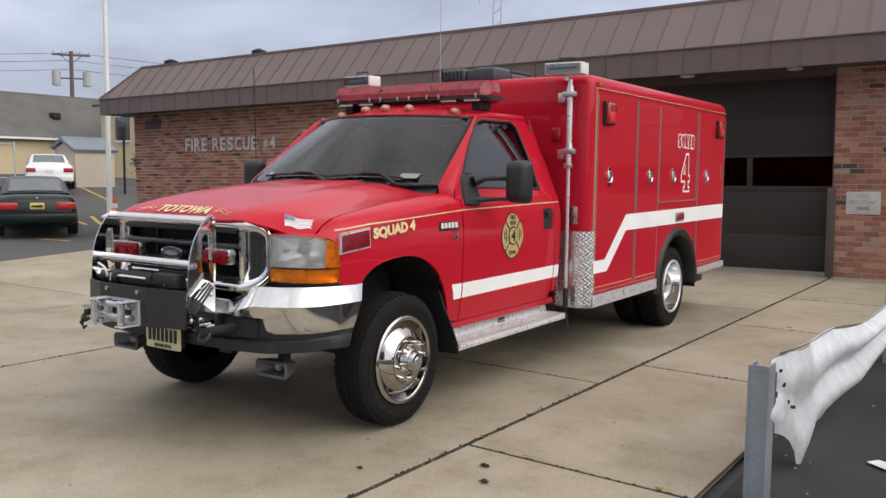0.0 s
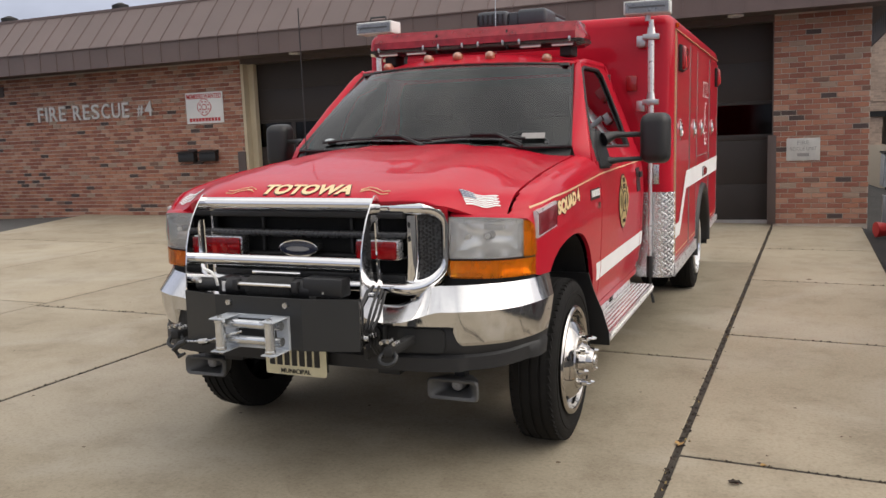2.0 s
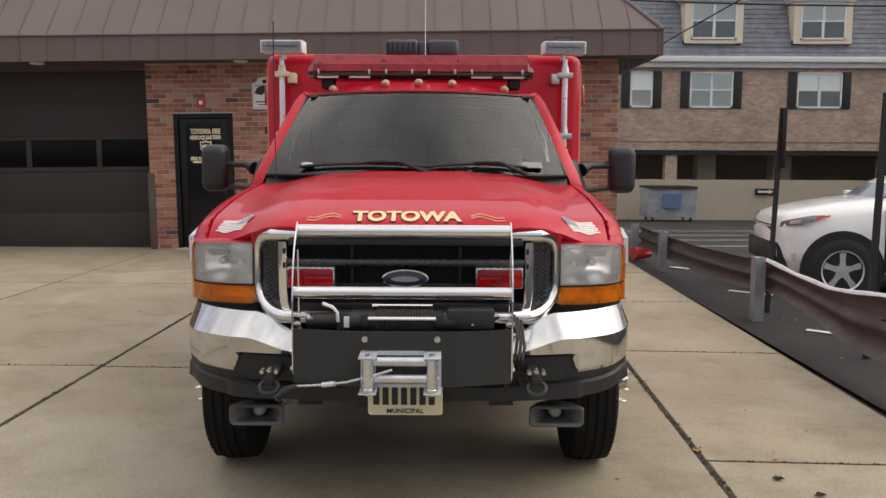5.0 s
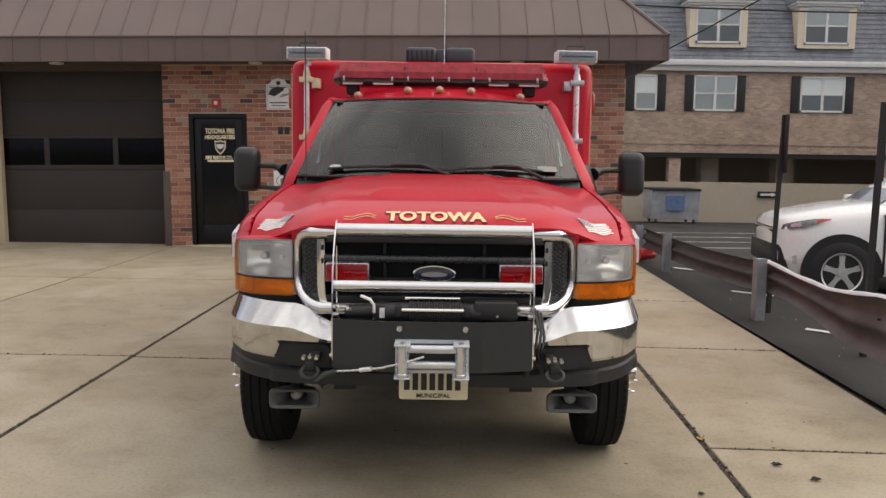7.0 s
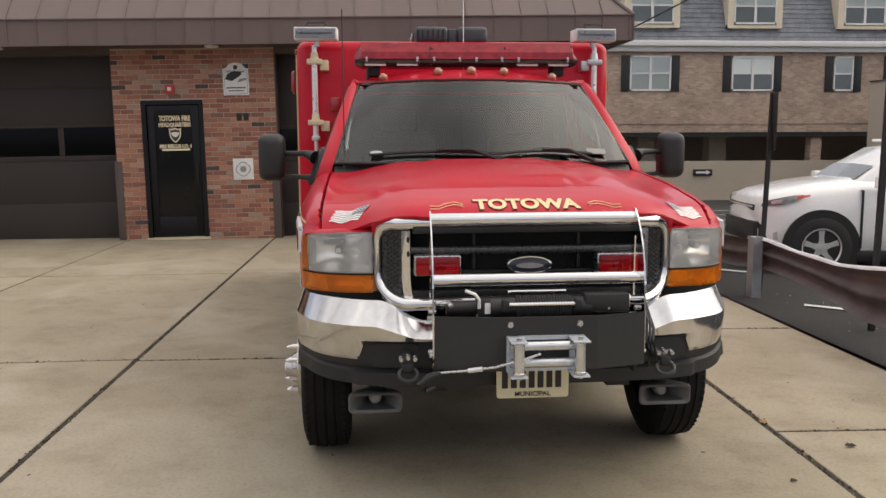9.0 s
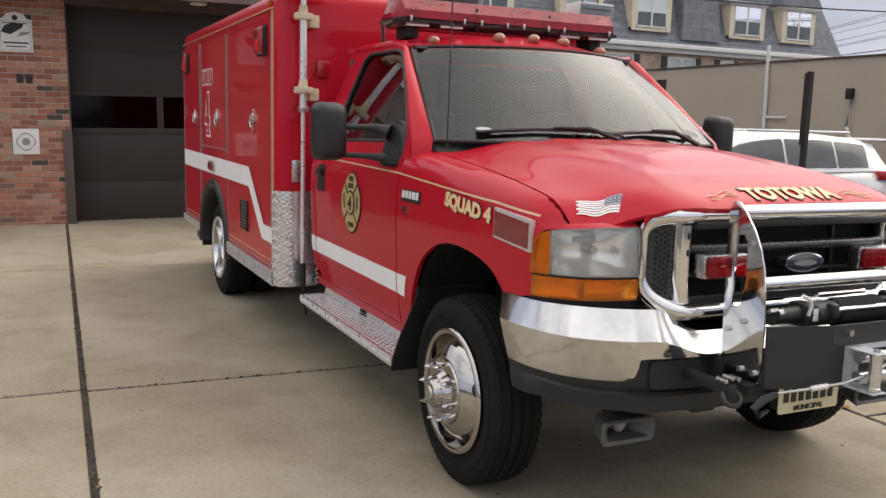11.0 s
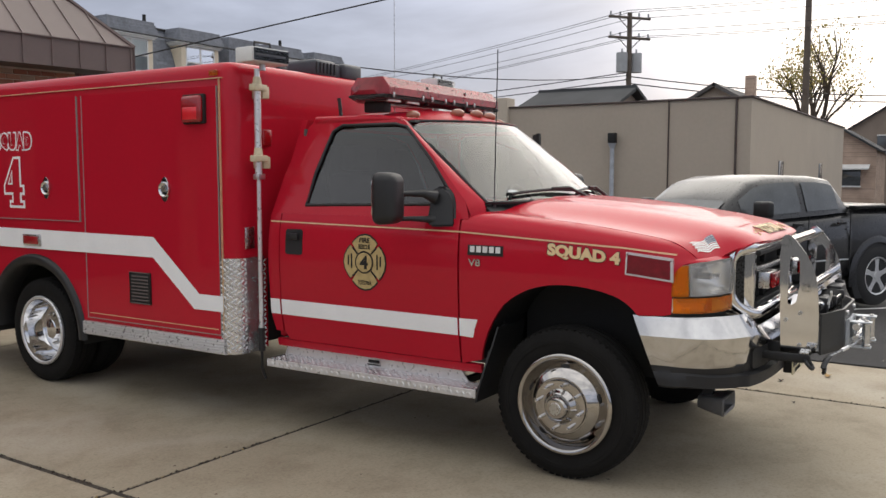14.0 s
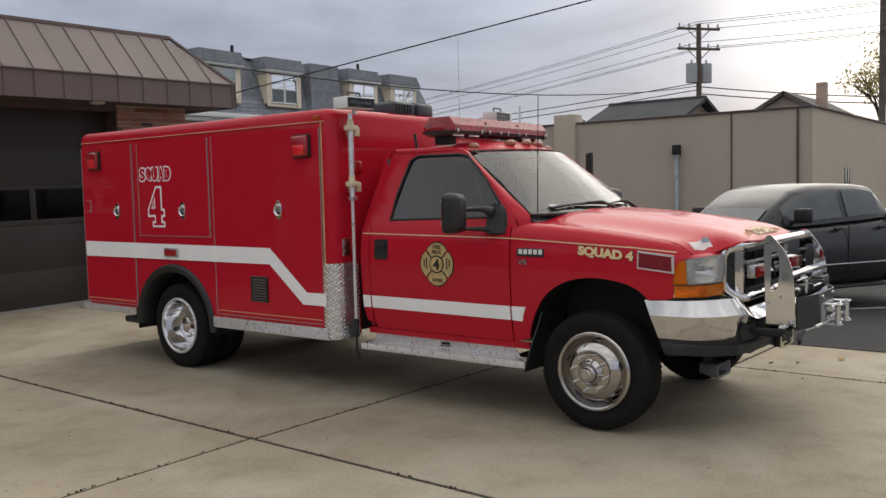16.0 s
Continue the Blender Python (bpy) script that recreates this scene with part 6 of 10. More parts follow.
# brush guard, winch and plate
guard = part("brush_guard", join(tube((-0.425, 0.092, 1.260), (0.425, 0.092, 1.260), 0.0265, 24), tube((-0.425, -0.012, 1.030), (0.425, -0.012, 1.030), 0.0245, 24)), M_CHROME, truck, "chrome brush guard of two plates and tubes")
outl = [(0.112, 1.285), (0.097, 1.300), (0.075, 1.298), (0.043, 1.268), (-0.002, 1.210), (-0.034, 1.150), (-0.055, 1.085), (-0.066, 1.010), (-0.074, 0.890), (-0.074, 0.770), (-0.062, 0.703), (-0.030, 0.682), (0.072, 0.680), (0.105, 0.700), (0.112, 0.860), (0.122, 1.20)]
slot = [(0.072, 1.188), (0.042, 1.192), (0.026, 1.168), (0.023, 1.10), (0.024, 1.03), (0.037, 0.957), (0.060, 0.938), (0.078, 0.945), (0.078, 1.0), (0.076, 1.10)]


def reach(poly, c, a):
    """Distance from c to the outline along the angle a."""
    d, best = Vector((math.cos(a), math.sin(a))), 9.0
    for p, q in zip(poly, poly[1:] + poly[:1]):
        p, e = Vector(p) - c, Vector(q) - Vector(p)
        den = d.x * e.y - d.y * e.x
        if abs(den) > 1e-9:
            t, w = (p.x * e.y - p.y * e.x) / den, (p.x * d.y - p.y * d.x) / den
            if t > 0 and -1e-6 <= w <= 1 + 1e-6:
                best = min(best, t)
    return c + d * best


heart = Vector((0.050, 1.060))
turns = sorted({math.atan2(q[1] - heart.y, q[0] - heart.x) for q in outl + slot} | {2 * math.pi * k / 40 - math.pi for k in range(40)})
for sx in (-1, 1):
    faces_ = [[(sx * (0.425 + d), *reach(pl_, heart, a)) for a in turns] for pl_, d in ((slot, 0.0), (outl, 0.0), (outl, -0.006), (slot, -0.006), (slot, 0.0))]
    part("side_plate", loft(faces_, closed=True, caps=False), M_CHROME, guard, angle=30)
    for y, z in ((0.015, 0.735), (-0.045, 0.735), (0.015, 0.90), (0.085, 0.86)):
        part("bolt", tube((sx * 0.405, y, z), (sx * 0.436, y, z), 0.010, 8), M_STEEL, guard)
    part("guard_bracket", box(sx * 0.395, sx * 0.415, -0.02, 0.25, 0.64, 0.74, 0.004), M_DARK, guard)
WPL = [(-0.418, -0.088), (-0.205, -0.166), (0.205, -0.166), (0.418, -0.088)]
plate_ring = [(x, y) for x, y in WPL] + [(x, y + 0.011) for x, y in WPL[::-1]]
wn_ = part("winch_plate", join(loft([[(x, y, z - 0.006 * (abs(x) > 0.3)) for x, y in plate_ring] for z in (0.697, 0.80, 0.907)], closed=True), prism([(-0.41, -0.08), (-0.2, -0.155), (0.2, -0.155), (0.41, -0.08), (0.41, 0.05), (-0.41, 0.05)], lambda u, v, d: (u, v, d), 0.698, 0.708)), M_WINCH, truck, "dark grey steel winch mount", smooth=False)
for x in (-0.135, 0.135):
    part("bolt", tube((x, -0.178, 0.880), (x, -0.160, 0.880), 0.012, 8), M_STEEL, wn_)
fl = part("fairlead", join(box(-0.150, 0.150, -0.182, -0.167, 0.700, 0.712), box(-0.150, -0.095, -0.182, -0.167, 0.712, 0.822), box(0.095, 0.150, -0.182, -0.167, 0.712, 0.822), box(-0.150, 0.150, -0.182, -0.167, 0.822, 0.836)), M_GALV, wn_, "galvanised roller fairlead", smooth=False)
for e in (-1, 1):
    for z in (0.698, 0.830):
        part("end_bracket", box(e * 0.086, e * 0.150, -0.288, -0.172, z, z + 0.006, 0.002), M_GALV, fl, smooth=False)
for z in (0.742, 0.806):
    part("roller", tube((-0.142, -0.215, z), (0.142, -0.215, z), 0.0185, 18), M_ROLLER, fl)
for e in (-1, 1):
    part("roller", spin([(0.0, 0.0225), (0.01, 0.0225), (0.012, 0.020), (0.110, 0.020), (0.112, 0.0225), (0.122, 0.0225)], (e * 0.116, -0.262, 0.706), "z", 18), M_ROLLER, fl)
    for z in (0.690, 0.836):
        part("pin", tube((e * 0.116, -0.262, z), (e * 0.116, -0.262, z + 0.008), 0.011, 10), M_STEEL, fl)
win = part("winch", join(tube((-0.20, -0.06, 0.925), (0.20, -0.06, 0.925), 0.042, 20), box(-0.25, -0.19, -0.088, 0.0, 0.88, 0.965, 0.012), box(0.12, 0.16, -0.088, 0.0, 0.88, 0.965, 0.012)), M_BLACK, truck, "black electric winch with a cable drum")
part("cable_drum", spin([(-0.10 + 0.22 * k / 40, 0.046 + (0.004 if k % 2 else 0)) for k in range(41)], (0, -0.06, 0.925), "x", 20), M_DARK, win)
part("tie_bar", tube((-0.13, -0.105, 0.944), (0.13, -0.105, 0.944), 0.0085, 10), M_CHROME, win)
part("tie_bar", tube((-0.12, -0.01, 0.978), (0.115, -0.01, 0.978), 0.0085, 10), M_CHROME, win)
for e in (-1, 1):
    part("tie_block", box(e * 0.128, e * 0.156, -0.118, -0.08, 0.915, 0.965, 0.006), M_BLACK, win)
part("control_box", box(0.172, 0.352, -0.100, -0.02, 0.905, 0.980, 0.008), M_BLACK, win)
part("box_screw", tube((0.268, -0.103, 0.922), (0.268, -0.098, 0.922), 0.005, 8), M_STEEL, win)
part("clutch_lever", pipe([(-0.245, -0.09, 0.93), (-0.245, -0.10, 0.965), (-0.262, -0.105, 0.988), (-0.30, -0.11, 1.004)], 0.0065, 8), M_WHITE, win)
part("warning_label", box(-0.222, -0.180, -0.092, -0.089, 0.908, 0.95), M_WHITE, win)
part("motor_end", tube((-0.37, -0.045, 0.925), (-0.25, -0.045, 0.925), 0.03, 14), M_BLACK, win)
part("terminal", join(tube((-0.395, -0.06, 0.947), (-0.355, -0.06, 0.947), 0.009, 8), tube((-0.36, -0.07, 0.94), (-0.345, -0.075, 0.945), 0.012, 8)), M_STEEL, win)
cable = [(-0.03, -0.235, 0.780), (-0.10, -0.245, 0.760), (-0.20, -0.215, 0.727), (-0.30, -0.165, 0.703), (-0.40, -0.125, 0.687)]
cb = part("winch_cable", pipe(cable, 0.005, 6), M_STEEL, win)
part("ferrule", tube((-0.245, -0.192, 0.716), (-0.295, -0.168, 0.704), 0.010, 10), M_BRIGHT, cb)
part("cable_hook", pipe([(-0.40, -0.13, 0.687), (-0.445, -0.115, 0.668), (-0.478, -0.11, 0.640), (-0.455, -0.11, 0.612), (-0.420, -0.115, 0.628)], [0.010, 0.015, 0.014, 0.011, 0.006], 8), M_WINCH, cb)
for k, dx in enumerate((0.438, 0.452, 0.466)):
    part("winch_cord", pipe([(dx, 0.06, 0.93 - 0.01 * k), (dx + 0.008, -0.03, 0.86 - 0.02 * k), (dx - 0.004, -0.06, 0.78), (dx + 0.012, -0.05, 0.71), (dx + 0.03, -0.02, 0.66)], 0.0065, 6), M_BLACK, win)
pl = part("licence_plate", prism(rounded(-0.152, 0.152, 0.510, 0.664, 0.012, 3), lambda u, v, d: (u + 0.004, 0.090 + d, v), 0.0, 0.004), material("plate_cream", (0.72, 0.66, 0.44), 0.45, var=0.08), bp, "cream number plate with dark characters")
for k in range(7):
    part("plate_bar", box(-0.126 + 0.0375 * k, -0.101 + 0.0375 * k, 0.087, 0.090, 0.553, 0.628), M_INK, pl)
part("plate_word", lettering("MUNICIPAL", 0.15, 0.020, lambda u, v, d: (0.004 + u, 0.0898 - d, 0.528 + v), 0.01), M_INK, pl)
part("plate_holder", box(-0.14, 0.14, 0.096, 0.14, 0.52, 0.70, 0.004), M_DARK, bp)

# ---- underside and wheels ----
part("chassis", join(box(-0.45, -0.35, 0.2, 6.8, 0.52, 0.70), box(0.35, 0.45, 0.2, 6.8, 0.52, 0.70), box(-0.35, 0.35, 0.5, 1.4, 0.46, 0.95, 0.05), box(-0.85, 0.85, 1.02, 1.11, 0.38, 0.46, 0.02), box(-0.80, 0.80, 5.33, 5.44, 0.36, 0.46, 0.02), box(-0.14, 0.14, 5.22, 5.55, 0.27, 0.53, 0.06), box(-0.9, -0.55, 2.2, 3.1, 0.42, 0.62, 0.03), box(-0.2, 0.1, 1.4, 3.3, 0.5, 0.66, 0.03), box(-0.5, 0.5, 0.26, 0.42, 0.55, 0.80)), M_DARK, truck)
for b in ((-0.60, 0.60, 1.50, 1.54, 0.5, 1.3), (-0.56, -0.50, 0.5, 1.5, 0.5, 1.25), (0.50, 0.56, 0.5, 1.5, 0.5, 1.25)):
    part("splash_wall", box(*b), M_DARK, truck)
part("driveshaft", tube((0, 3.2, 0.52), (0, 5.3, 0.42), 0.045, 12), M_DARK, truck)
TYRE = [(-0.095, 0.25), (-0.110, 0.30), (-0.114, 0.335), (-0.108, 0.372), (-0.092, 0.392), (-0.070, 0.401), (-0.052, 0.404), (-0.050, 0.398), (-0.040, 0.398), (-0.038, 0.405), (-0.006, 0.406), (-0.004, 0.399), (0.006, 0.399), (0.008, 0.406),
        (0.038, 0.405), (0.040, 0.398), (0.050, 0.398), (0.052, 0.404), (0.070, 0.401), (0.092, 0.392), (0.108, 0.372), (0.114, 0.335), (0.110, 0.30), (0.095, 0.25)]


def lugs(n, r, off, c, sx, mat, parent, size=0.014, long=0.05):
    for k in range(n):
        a = 2 * math.pi * k / n + 0.2
        p = Vector((c[0] + sx * off, c[1] + r * math.cos(a), c[2] + r * math.sin(a)))
        part("lug_nut", join(tube(p, p + Vector((sx * long * 0.7, 0, 0)), size, 6), tube(p + Vector((sx * long * 0.7, 0, 0)), p + Vector((sx * long, 0, 0)), size * 0.75, 8, size * 0.4)), mat, parent)


def tread(cx, cy, w):
    bm = bmesh.new()
    for k in range(64):
        a = 2 * math.pi * k / 64
        for s in (-1, 1):
            m = Matrix.Translation((cx, cy, WR)) @ Matrix.Rotation(a, 4, "X") @ Matrix.Translation((s * w * 0.70, 0, 0.3895)) @ Matrix.Rotation(s * 0.35, 4, "Z")
            bmesh.ops.create_cube(bm, size=1.0, matrix=m @ Matrix.Diagonal((0.034, 0.028, 0.018, 1)))
    return bm


for sx in (-1, 1):
    c = (sx * 0.888, WY0, WR)
    wh = part("wheel", spin(TYRE, c, "x", 56), M_RUBBER, truck, "black tyre on a polished wheel", angle=40)
    tagged(part("tread_pattern", tread(c[0], c[1], 0.11), M_RUBBER, wh, smooth=False), kind="stuff")
    part("tyre_wall_ring", spin([(0.1125, 0.345), (0.1165, 0.342), (0.1165, 0.325), (0.1125, 0.322)], c, "x", 48, sx), M_RUBBER, wh)
    part("rim", spin([(0.085, 0.252), (0.112, 0.262), (0.120, 0.256), (0.118, 0.244), (0.085, 0.236), (0.066, 0.229), (0.070, 0.224), (0.100, 0.206), (0.126, 0.180), (0.142, 0.156), (0.146, 0.150), (0.141, 0.147), (0.141, 0.142), (0.152, 0.138), (0.157, 0.100), (0.155, 0.092), (0.162, 0.084), (0.178, 0.078), (0.186, 0.070), (0.184, 0.064), (0.206, 0.058), (0.216, 0.050), (0.219, 0.030), (0.219, 0.001)], c, "x", 56, sx), M_WHEEL, wh, "polished convex wheel cover", angle=40)
    for k in range(5):
        a = 2 * math.pi * k / 5 + 0.35
        m = Matrix.Translation((c[0] + sx * 0.098, c[1] + 0.196 * math.cos(a), c[2] + 0.196 * math.sin(a)))
        hb = bmesh.new()
        bmesh.ops.create_uvsphere(hb, u_segments=12, v_segments=6, radius=1.0, matrix=m @ Matrix.Rotation(a, 4, "X") @ Matrix.Diagonal((0.014, 0.018, 0.030, 1)))
        part("hand_hole", hb, M_DARK, wh)
    part("rim_lip", spin([(0.090, 0.256), (0.114, 0.270), (0.124, 0.264), (0.126, 0.254), (0.118, 0.243)], c, "x", 56, sx), M_WHEEL, wh, angle=60)
    lugs(8, 0.118, 0.150, c, sx, M_CHROME, wh, 0.012, 0.062)
    part("hub_cap", spin([(0.218, 0.034), (0.225, 0.030), (0.225, 0.001)], c, "x", 20, sx), M_STEEL, wh)
    c = (sx * 1.040, 5.385, WR)
    wr = part("wheel", spin(TYRE, c, "x", 56), M_RUBBER, truck, "black tyre on a deep polished wheel", angle=40)
    tagged(part("tread_pattern", tread(c[0], c[1], 0.11), M_RUBBER, wr, smooth=False), kind="stuff")
    part("rim", spin([(0.085, 0.252), (0.112, 0.262), (0.120, 0.256), (0.118, 0.246), (0.06, 0.236), (0.0, 0.228), (-0.035, 0.205), (-0.04, 0.15), (-0.03, 0.11), (0.0, 0.085), (0.045, 0.078), (0.055, 0.06), (0.058, 0.001)], c, "x", 56, sx), M_CHROME, wr, "deep polished dual wheel", angle=40)
    part("rim_lip", spin([(0.090, 0.256), (0.114, 0.270), (0.125, 0.264), (0.127, 0.252), (0.116, 0.241)], c, "x", 56, sx), M_BRIGHT, wr, angle=60)
    lugs(8, 0.125, -0.035, c, sx, M_WHEEL, wr)
    ci = (sx * 0.775, 5.385, WR)
    part("wheel", join(spin(TYRE, ci, "x", 40), spin([(-0.05, 0.25), (0.0, 0.25), (0.0, 0.01)], ci, "x", 24)), M_RUBBER, truck, "inner dual tyre", angle=40)

# ---- box body ----
BX, BY0, BY1, BZ0, BZM, BZ1 = 1.19, 3.25, 6.935, 0.545, 1.06, 2.318


def ring_at(z, inset):
    r = 0.085
    return [(u, v, z) for u, v in rounded(-BX + inset, BX - inset, BY0 + inset, BY1 - inset, r, 5)]


shell = [ring_at(BZM, 0), ring_at(1.5, 0), ring_at(2.0, 0), ring_at(2.245, 0), ring_at(2.275, 0.006), ring_at(2.300, 0.022), ring_at(2.314, 0.045), ring_at(BZ1, 0.075)]
body = part("box_body", loft(shell, closed=True), M_RED, truck, "red rescue body with compartment doors", angle=40)
AC = 5.385
for sx in (-1, 1):
    ar = arc(AC, 0.40, 0.555, 170, 10, 22, 0.555)
    ar2 = [p for p in ar if p[1] > BZ0]
    low = [(BY0 + 0.085, BZM), (BY0 + 0.085, BZ0), (ar2[0][0], BZ0)] + ar2 + [(ar2[-1][0], BZ0), (BY1 - 0.085, BZ0), (BY1 - 0.085, BZM)]
    part("lower_side", panel([low], lambda u, v: (sx * BX, u, v), spread(BY0 + 0.3, BY1 - 0.3, 8), (0.8,), 0.03, (-sx, 0, 0)), M_RED, body, smooth=False)
    # black rubber wheel arch
    rows = []
    for y, z in arc(AC, 0.40, 0.60, 180, 0, 28):
        k = Vector((y - AC, z - 0.40)).normalized()
        pr = [(1.185, 0.01), (1.215, 0.0), (1.222, -0.02), (1.215, -0.055), (1.195, -0.075), (1.05, -0.075)]
        rows.append([(sx * x, AC + k.x * (0.60 + o), 0.40 + k.y * (0.60 + o) - 0.005) for x, o in pr])
    part("wheel_arch", loft(rows), M_BLACK, body, "black rubber wheel arch", angle=60)
    part("wheel_well", loft([[(sx * 0.62, y, z), (sx * 1.17, y, z)] for y, z in arc(AC, 0.40, 0.548, 185, -5, 20)]), M_DARK, body)
    part("mud_flap", box(sx * 0.72, sx * 1.19, 5.985, 6.0, 0.34, 0.56), M_BLACK, body)
    part("rear_bracket", box(sx * 1.05, sx * 1.20, 5.99, 6.22, 0.39, 0.45, 0.008), M_BLACK, body)
    # ribbed rub rails
    for y0, y1, z0, n in ((3.335, 4.79, 0.448, 5), (6.0, 6.95, 0.478, 3)):
        bars = [box(sx * 1.12, sx * 1.205, y0, y1, z0, BZ0 - 0.002)]
        for k in range(n):
            z = z0 + 0.006 + (BZ0 - z0 - 0.008) * (k + 0.5) / n
            bars.append(tube((sx * 1.205, y0, z), (sx * 1.205, y1, z), 0.008, 8))
        part("rub_rail", join(*bars), M_BRIGHT, body, "ribbed aluminium rub rail")
    # front corner: painted curve and diamond plate guard
    cor = [(sx * (BX - 0.085 + 0.085 * math.cos(radians(a))), BY0 + 0.085 - 0.085 * math.sin(radians(a))) for a in spread(0, 90, 6)]
    part("lower_corner", loft([[(x, y, z) for x, y in [(sx * BX, BY0 + 0.10)] + cor + [(sx * 0.90, BY0)]] for z in (BZ0 - 0.08, 0.8, BZM)]), M_RED, body)
    cg = [(sx * (BX - 0.085 + 0.091 * math.cos(radians(a))), BY0 + 0.085 - 0.091 * math.sin(radians(a))) for a in spread(0, 90, 6)]
    gp = [(sx * (BX + 0.006), BY0 + 0.115)] + cg + [(sx * 0.93, BY0 - 0.006)]
    gd = part("corner_plate", loft([[(x, y, z) for x, y in gp] for z in (0.452, 0.76, 1.072)]), M_TREAD, body, "polished diamond plate corner guard")
    rib = bmesh.new()
    for i in range(20):
        for j in range(9):
            t = j / 8 * (len(gp) - 1)
            k = min(int(t), len(gp) - 2)
            a, b = Vector(gp[k]), Vector(gp[k + 1])
            p = a.lerp(b, t - k)
            d = (b - a).normalized()
            nrm = Vector((-d.y, d.x)) * sx
            c = Vector((p.x + nrm.x * 0.001, p.y + nrm.y * 0.001, 0.475 + 0.03 * i + 0.015 * (j % 2)))
            s = 1 if (i + j) % 2 else -1
            e1 = Vector((d.x * 0.013, d.y * 0.013, 0.013 * s))
            e2 = Vector((d.x * 0.005, d.y * 0.005, -0.005 * s))
            q = [rib.verts.new(c + v) for v in (e1, e2, -e1, -e2)]
            tp = rib.verts.new(c + Vector((nrm.x, nrm.y, 0)) * 0.005)
            for m in range(4):
                rib.faces.new((q[m], q[(m + 1) % 4], tp))
    tagged(part("tread_relief", rib, M_BRIGHT, gd, smooth=False), kind="stuff")
    # compartment doors with bright edge strips
    doors = [(3.375, 4.735, 0.575, 2.165), (4.80, 5.88, 1.27, 2.165), (5.985, 6.875, 0.575, 2.165)] if sx < 0 else [(3.38, 4.20, 0.575, 2.165), (4.245, 4.77, 0.575, 2.165), (4.80, 5.88, 1.27, 2.165), (5.95, 6.86, 0.575, 2.165)]
    for y0, y1, z0, z1 in doors:
        d = part("compartment_door", panel([[(y0, z0), (y1, z0), (y1, z1), (y0, z1)]], lambda u, v: (sx * (BX + 0.008), u, v), spread(y0 + 0.2, y1 - 0.2, 3), (), 0.016, (-sx, 0, 0)), M_RED, body, smooth=False)
        e = 0.005
        part("edge_strip", join(box(sx * (BX + 0.0), sx * (BX + 0.012), y0 - e, y0, z0, z1), box(sx * BX, sx * (BX + 0.012), y1, y1 + e, z0, z1), box(sx * BX, sx * (BX + 0.012), y0 - e, y1 + e, z0 - e, z0)), M_ENGRAVE, d)
        part("gold_line", join(box(sx * (BX + 0.0085), sx * (BX + 0.0105), y0 + 0.02, y1 - 0.02, z0 + 0.03, z0 + 0.035)), M_PINLINE, d) if z0 < 1 else None
    part("top_moulding", join(box(sx * BX, sx * (BX + 0.014), 3.32, 6.88, 2.209, 2.215, 0.002), box(sx * BX, sx * (BX + 0.012), 3.348, 3.353, 0.60, 2.21)), M_PINLINE, body, "thin gold moulding")
    # paddle latches
    for y in ((3.875, 5.188, 6.258) if sx < 0 else (3.62, 4.55, 5.17, 6.22)):
        lx, lz = sx * (BX + 0.009), 1.508
        la = part("latch", prism([(0.047 * math.cos(a), 0.030 * math.sin(a) + math.copysign(0.052, math.sin(a)) * abs(math.sin(a)) ** 1.6) for a in spread(0.0, 6.12, 28)], lambda u, v, q: (lx + sx * q, y + u, lz + v), 0.0, 0.006, 0.002), M_CHROME, body, "round chrome paddle latch", angle=50)
        part("dish", spin([(0.004, 0.052), (0.014, 0.051), (0.016, 0.046), (0.009, 0.040), (0.007, 0.001)], (lx, y, lz), "x", 32, sx), M_CHROME, la, angle=50)
        part("paddle", prism([(0.026 * math.cos(a), 0.030 * math.sin(a)) for a in spread(-0.5, 3.64, 16)], lambda u, v, q: (lx + sx * (0.008 + q + 0.10 * max(0.0, v)), y + u, lz - 0.004 + v), 0.0, 0.006), M_STEEL, la)
        part("lock", tube((lx + sx * 0.008, y, lz - 0.024), (lx + sx * 0.016, y, lz - 0.024), 0.010, 12), M_DARK, la)
    # warning lights
    for y0, y1 in ((3.465, 3.665), (6.52, 6.72)):
        wl_ = part("warning_light", box(sx * BX, sx * (BX + 0.035), y0, y1, 1.93, 2.12, 0.012), M_DARK, body, "red warning light in a black surround")
        part("lens", box(sx * (BX + 0.02), sx * (BX + 0.06), y0 + 0.008, y1 - 0.008, 1.938, 2.112, 0.024, 3), M_REDLENS, wl_)
        part("flash", box(sx * (BX + 0.055), sx * (BX + 0.0625), y0 + 0.035, y1 - 0.035, 1.955, 2.035, 0.003), M_REDGLOW, wl_)
    ml = part("marker_light", box(sx * BX, sx * (BX + 0.03), 5.27, 5.49, 1.065, 1.155, 0.012), M_STEEL, body, "red side marker")
    part("lens", box(sx * (BX + 0.02), sx * (BX + 0.04), 5.29, 5.47, 1.078, 1.142, 0.01), M_REDLENS, ml)
    part("clearance_lamp", box(sx * BX, sx * (BX + 0.018), 3.36, 3.43, 2.228, 2.262, 0.006), M_AMBER, body)
    # white stripe with its kink
    vd = 0.0135
    st_ = [(6.935 - 0.07, 1.045), (6.935 - 0.07, 1.20), (4.0, 1.185), (3.565, 0.828), (3.345, 0.828), (3.345, 0.725), (3.615, 0.725), (4.01, 1.045)]
    part("white_stripe", panel([st_], lambda u, v: (sx * (BX + vd), u, v), (4.76, 5.93), (), 0), M_WHITE_VINYL, body, smooth=False)
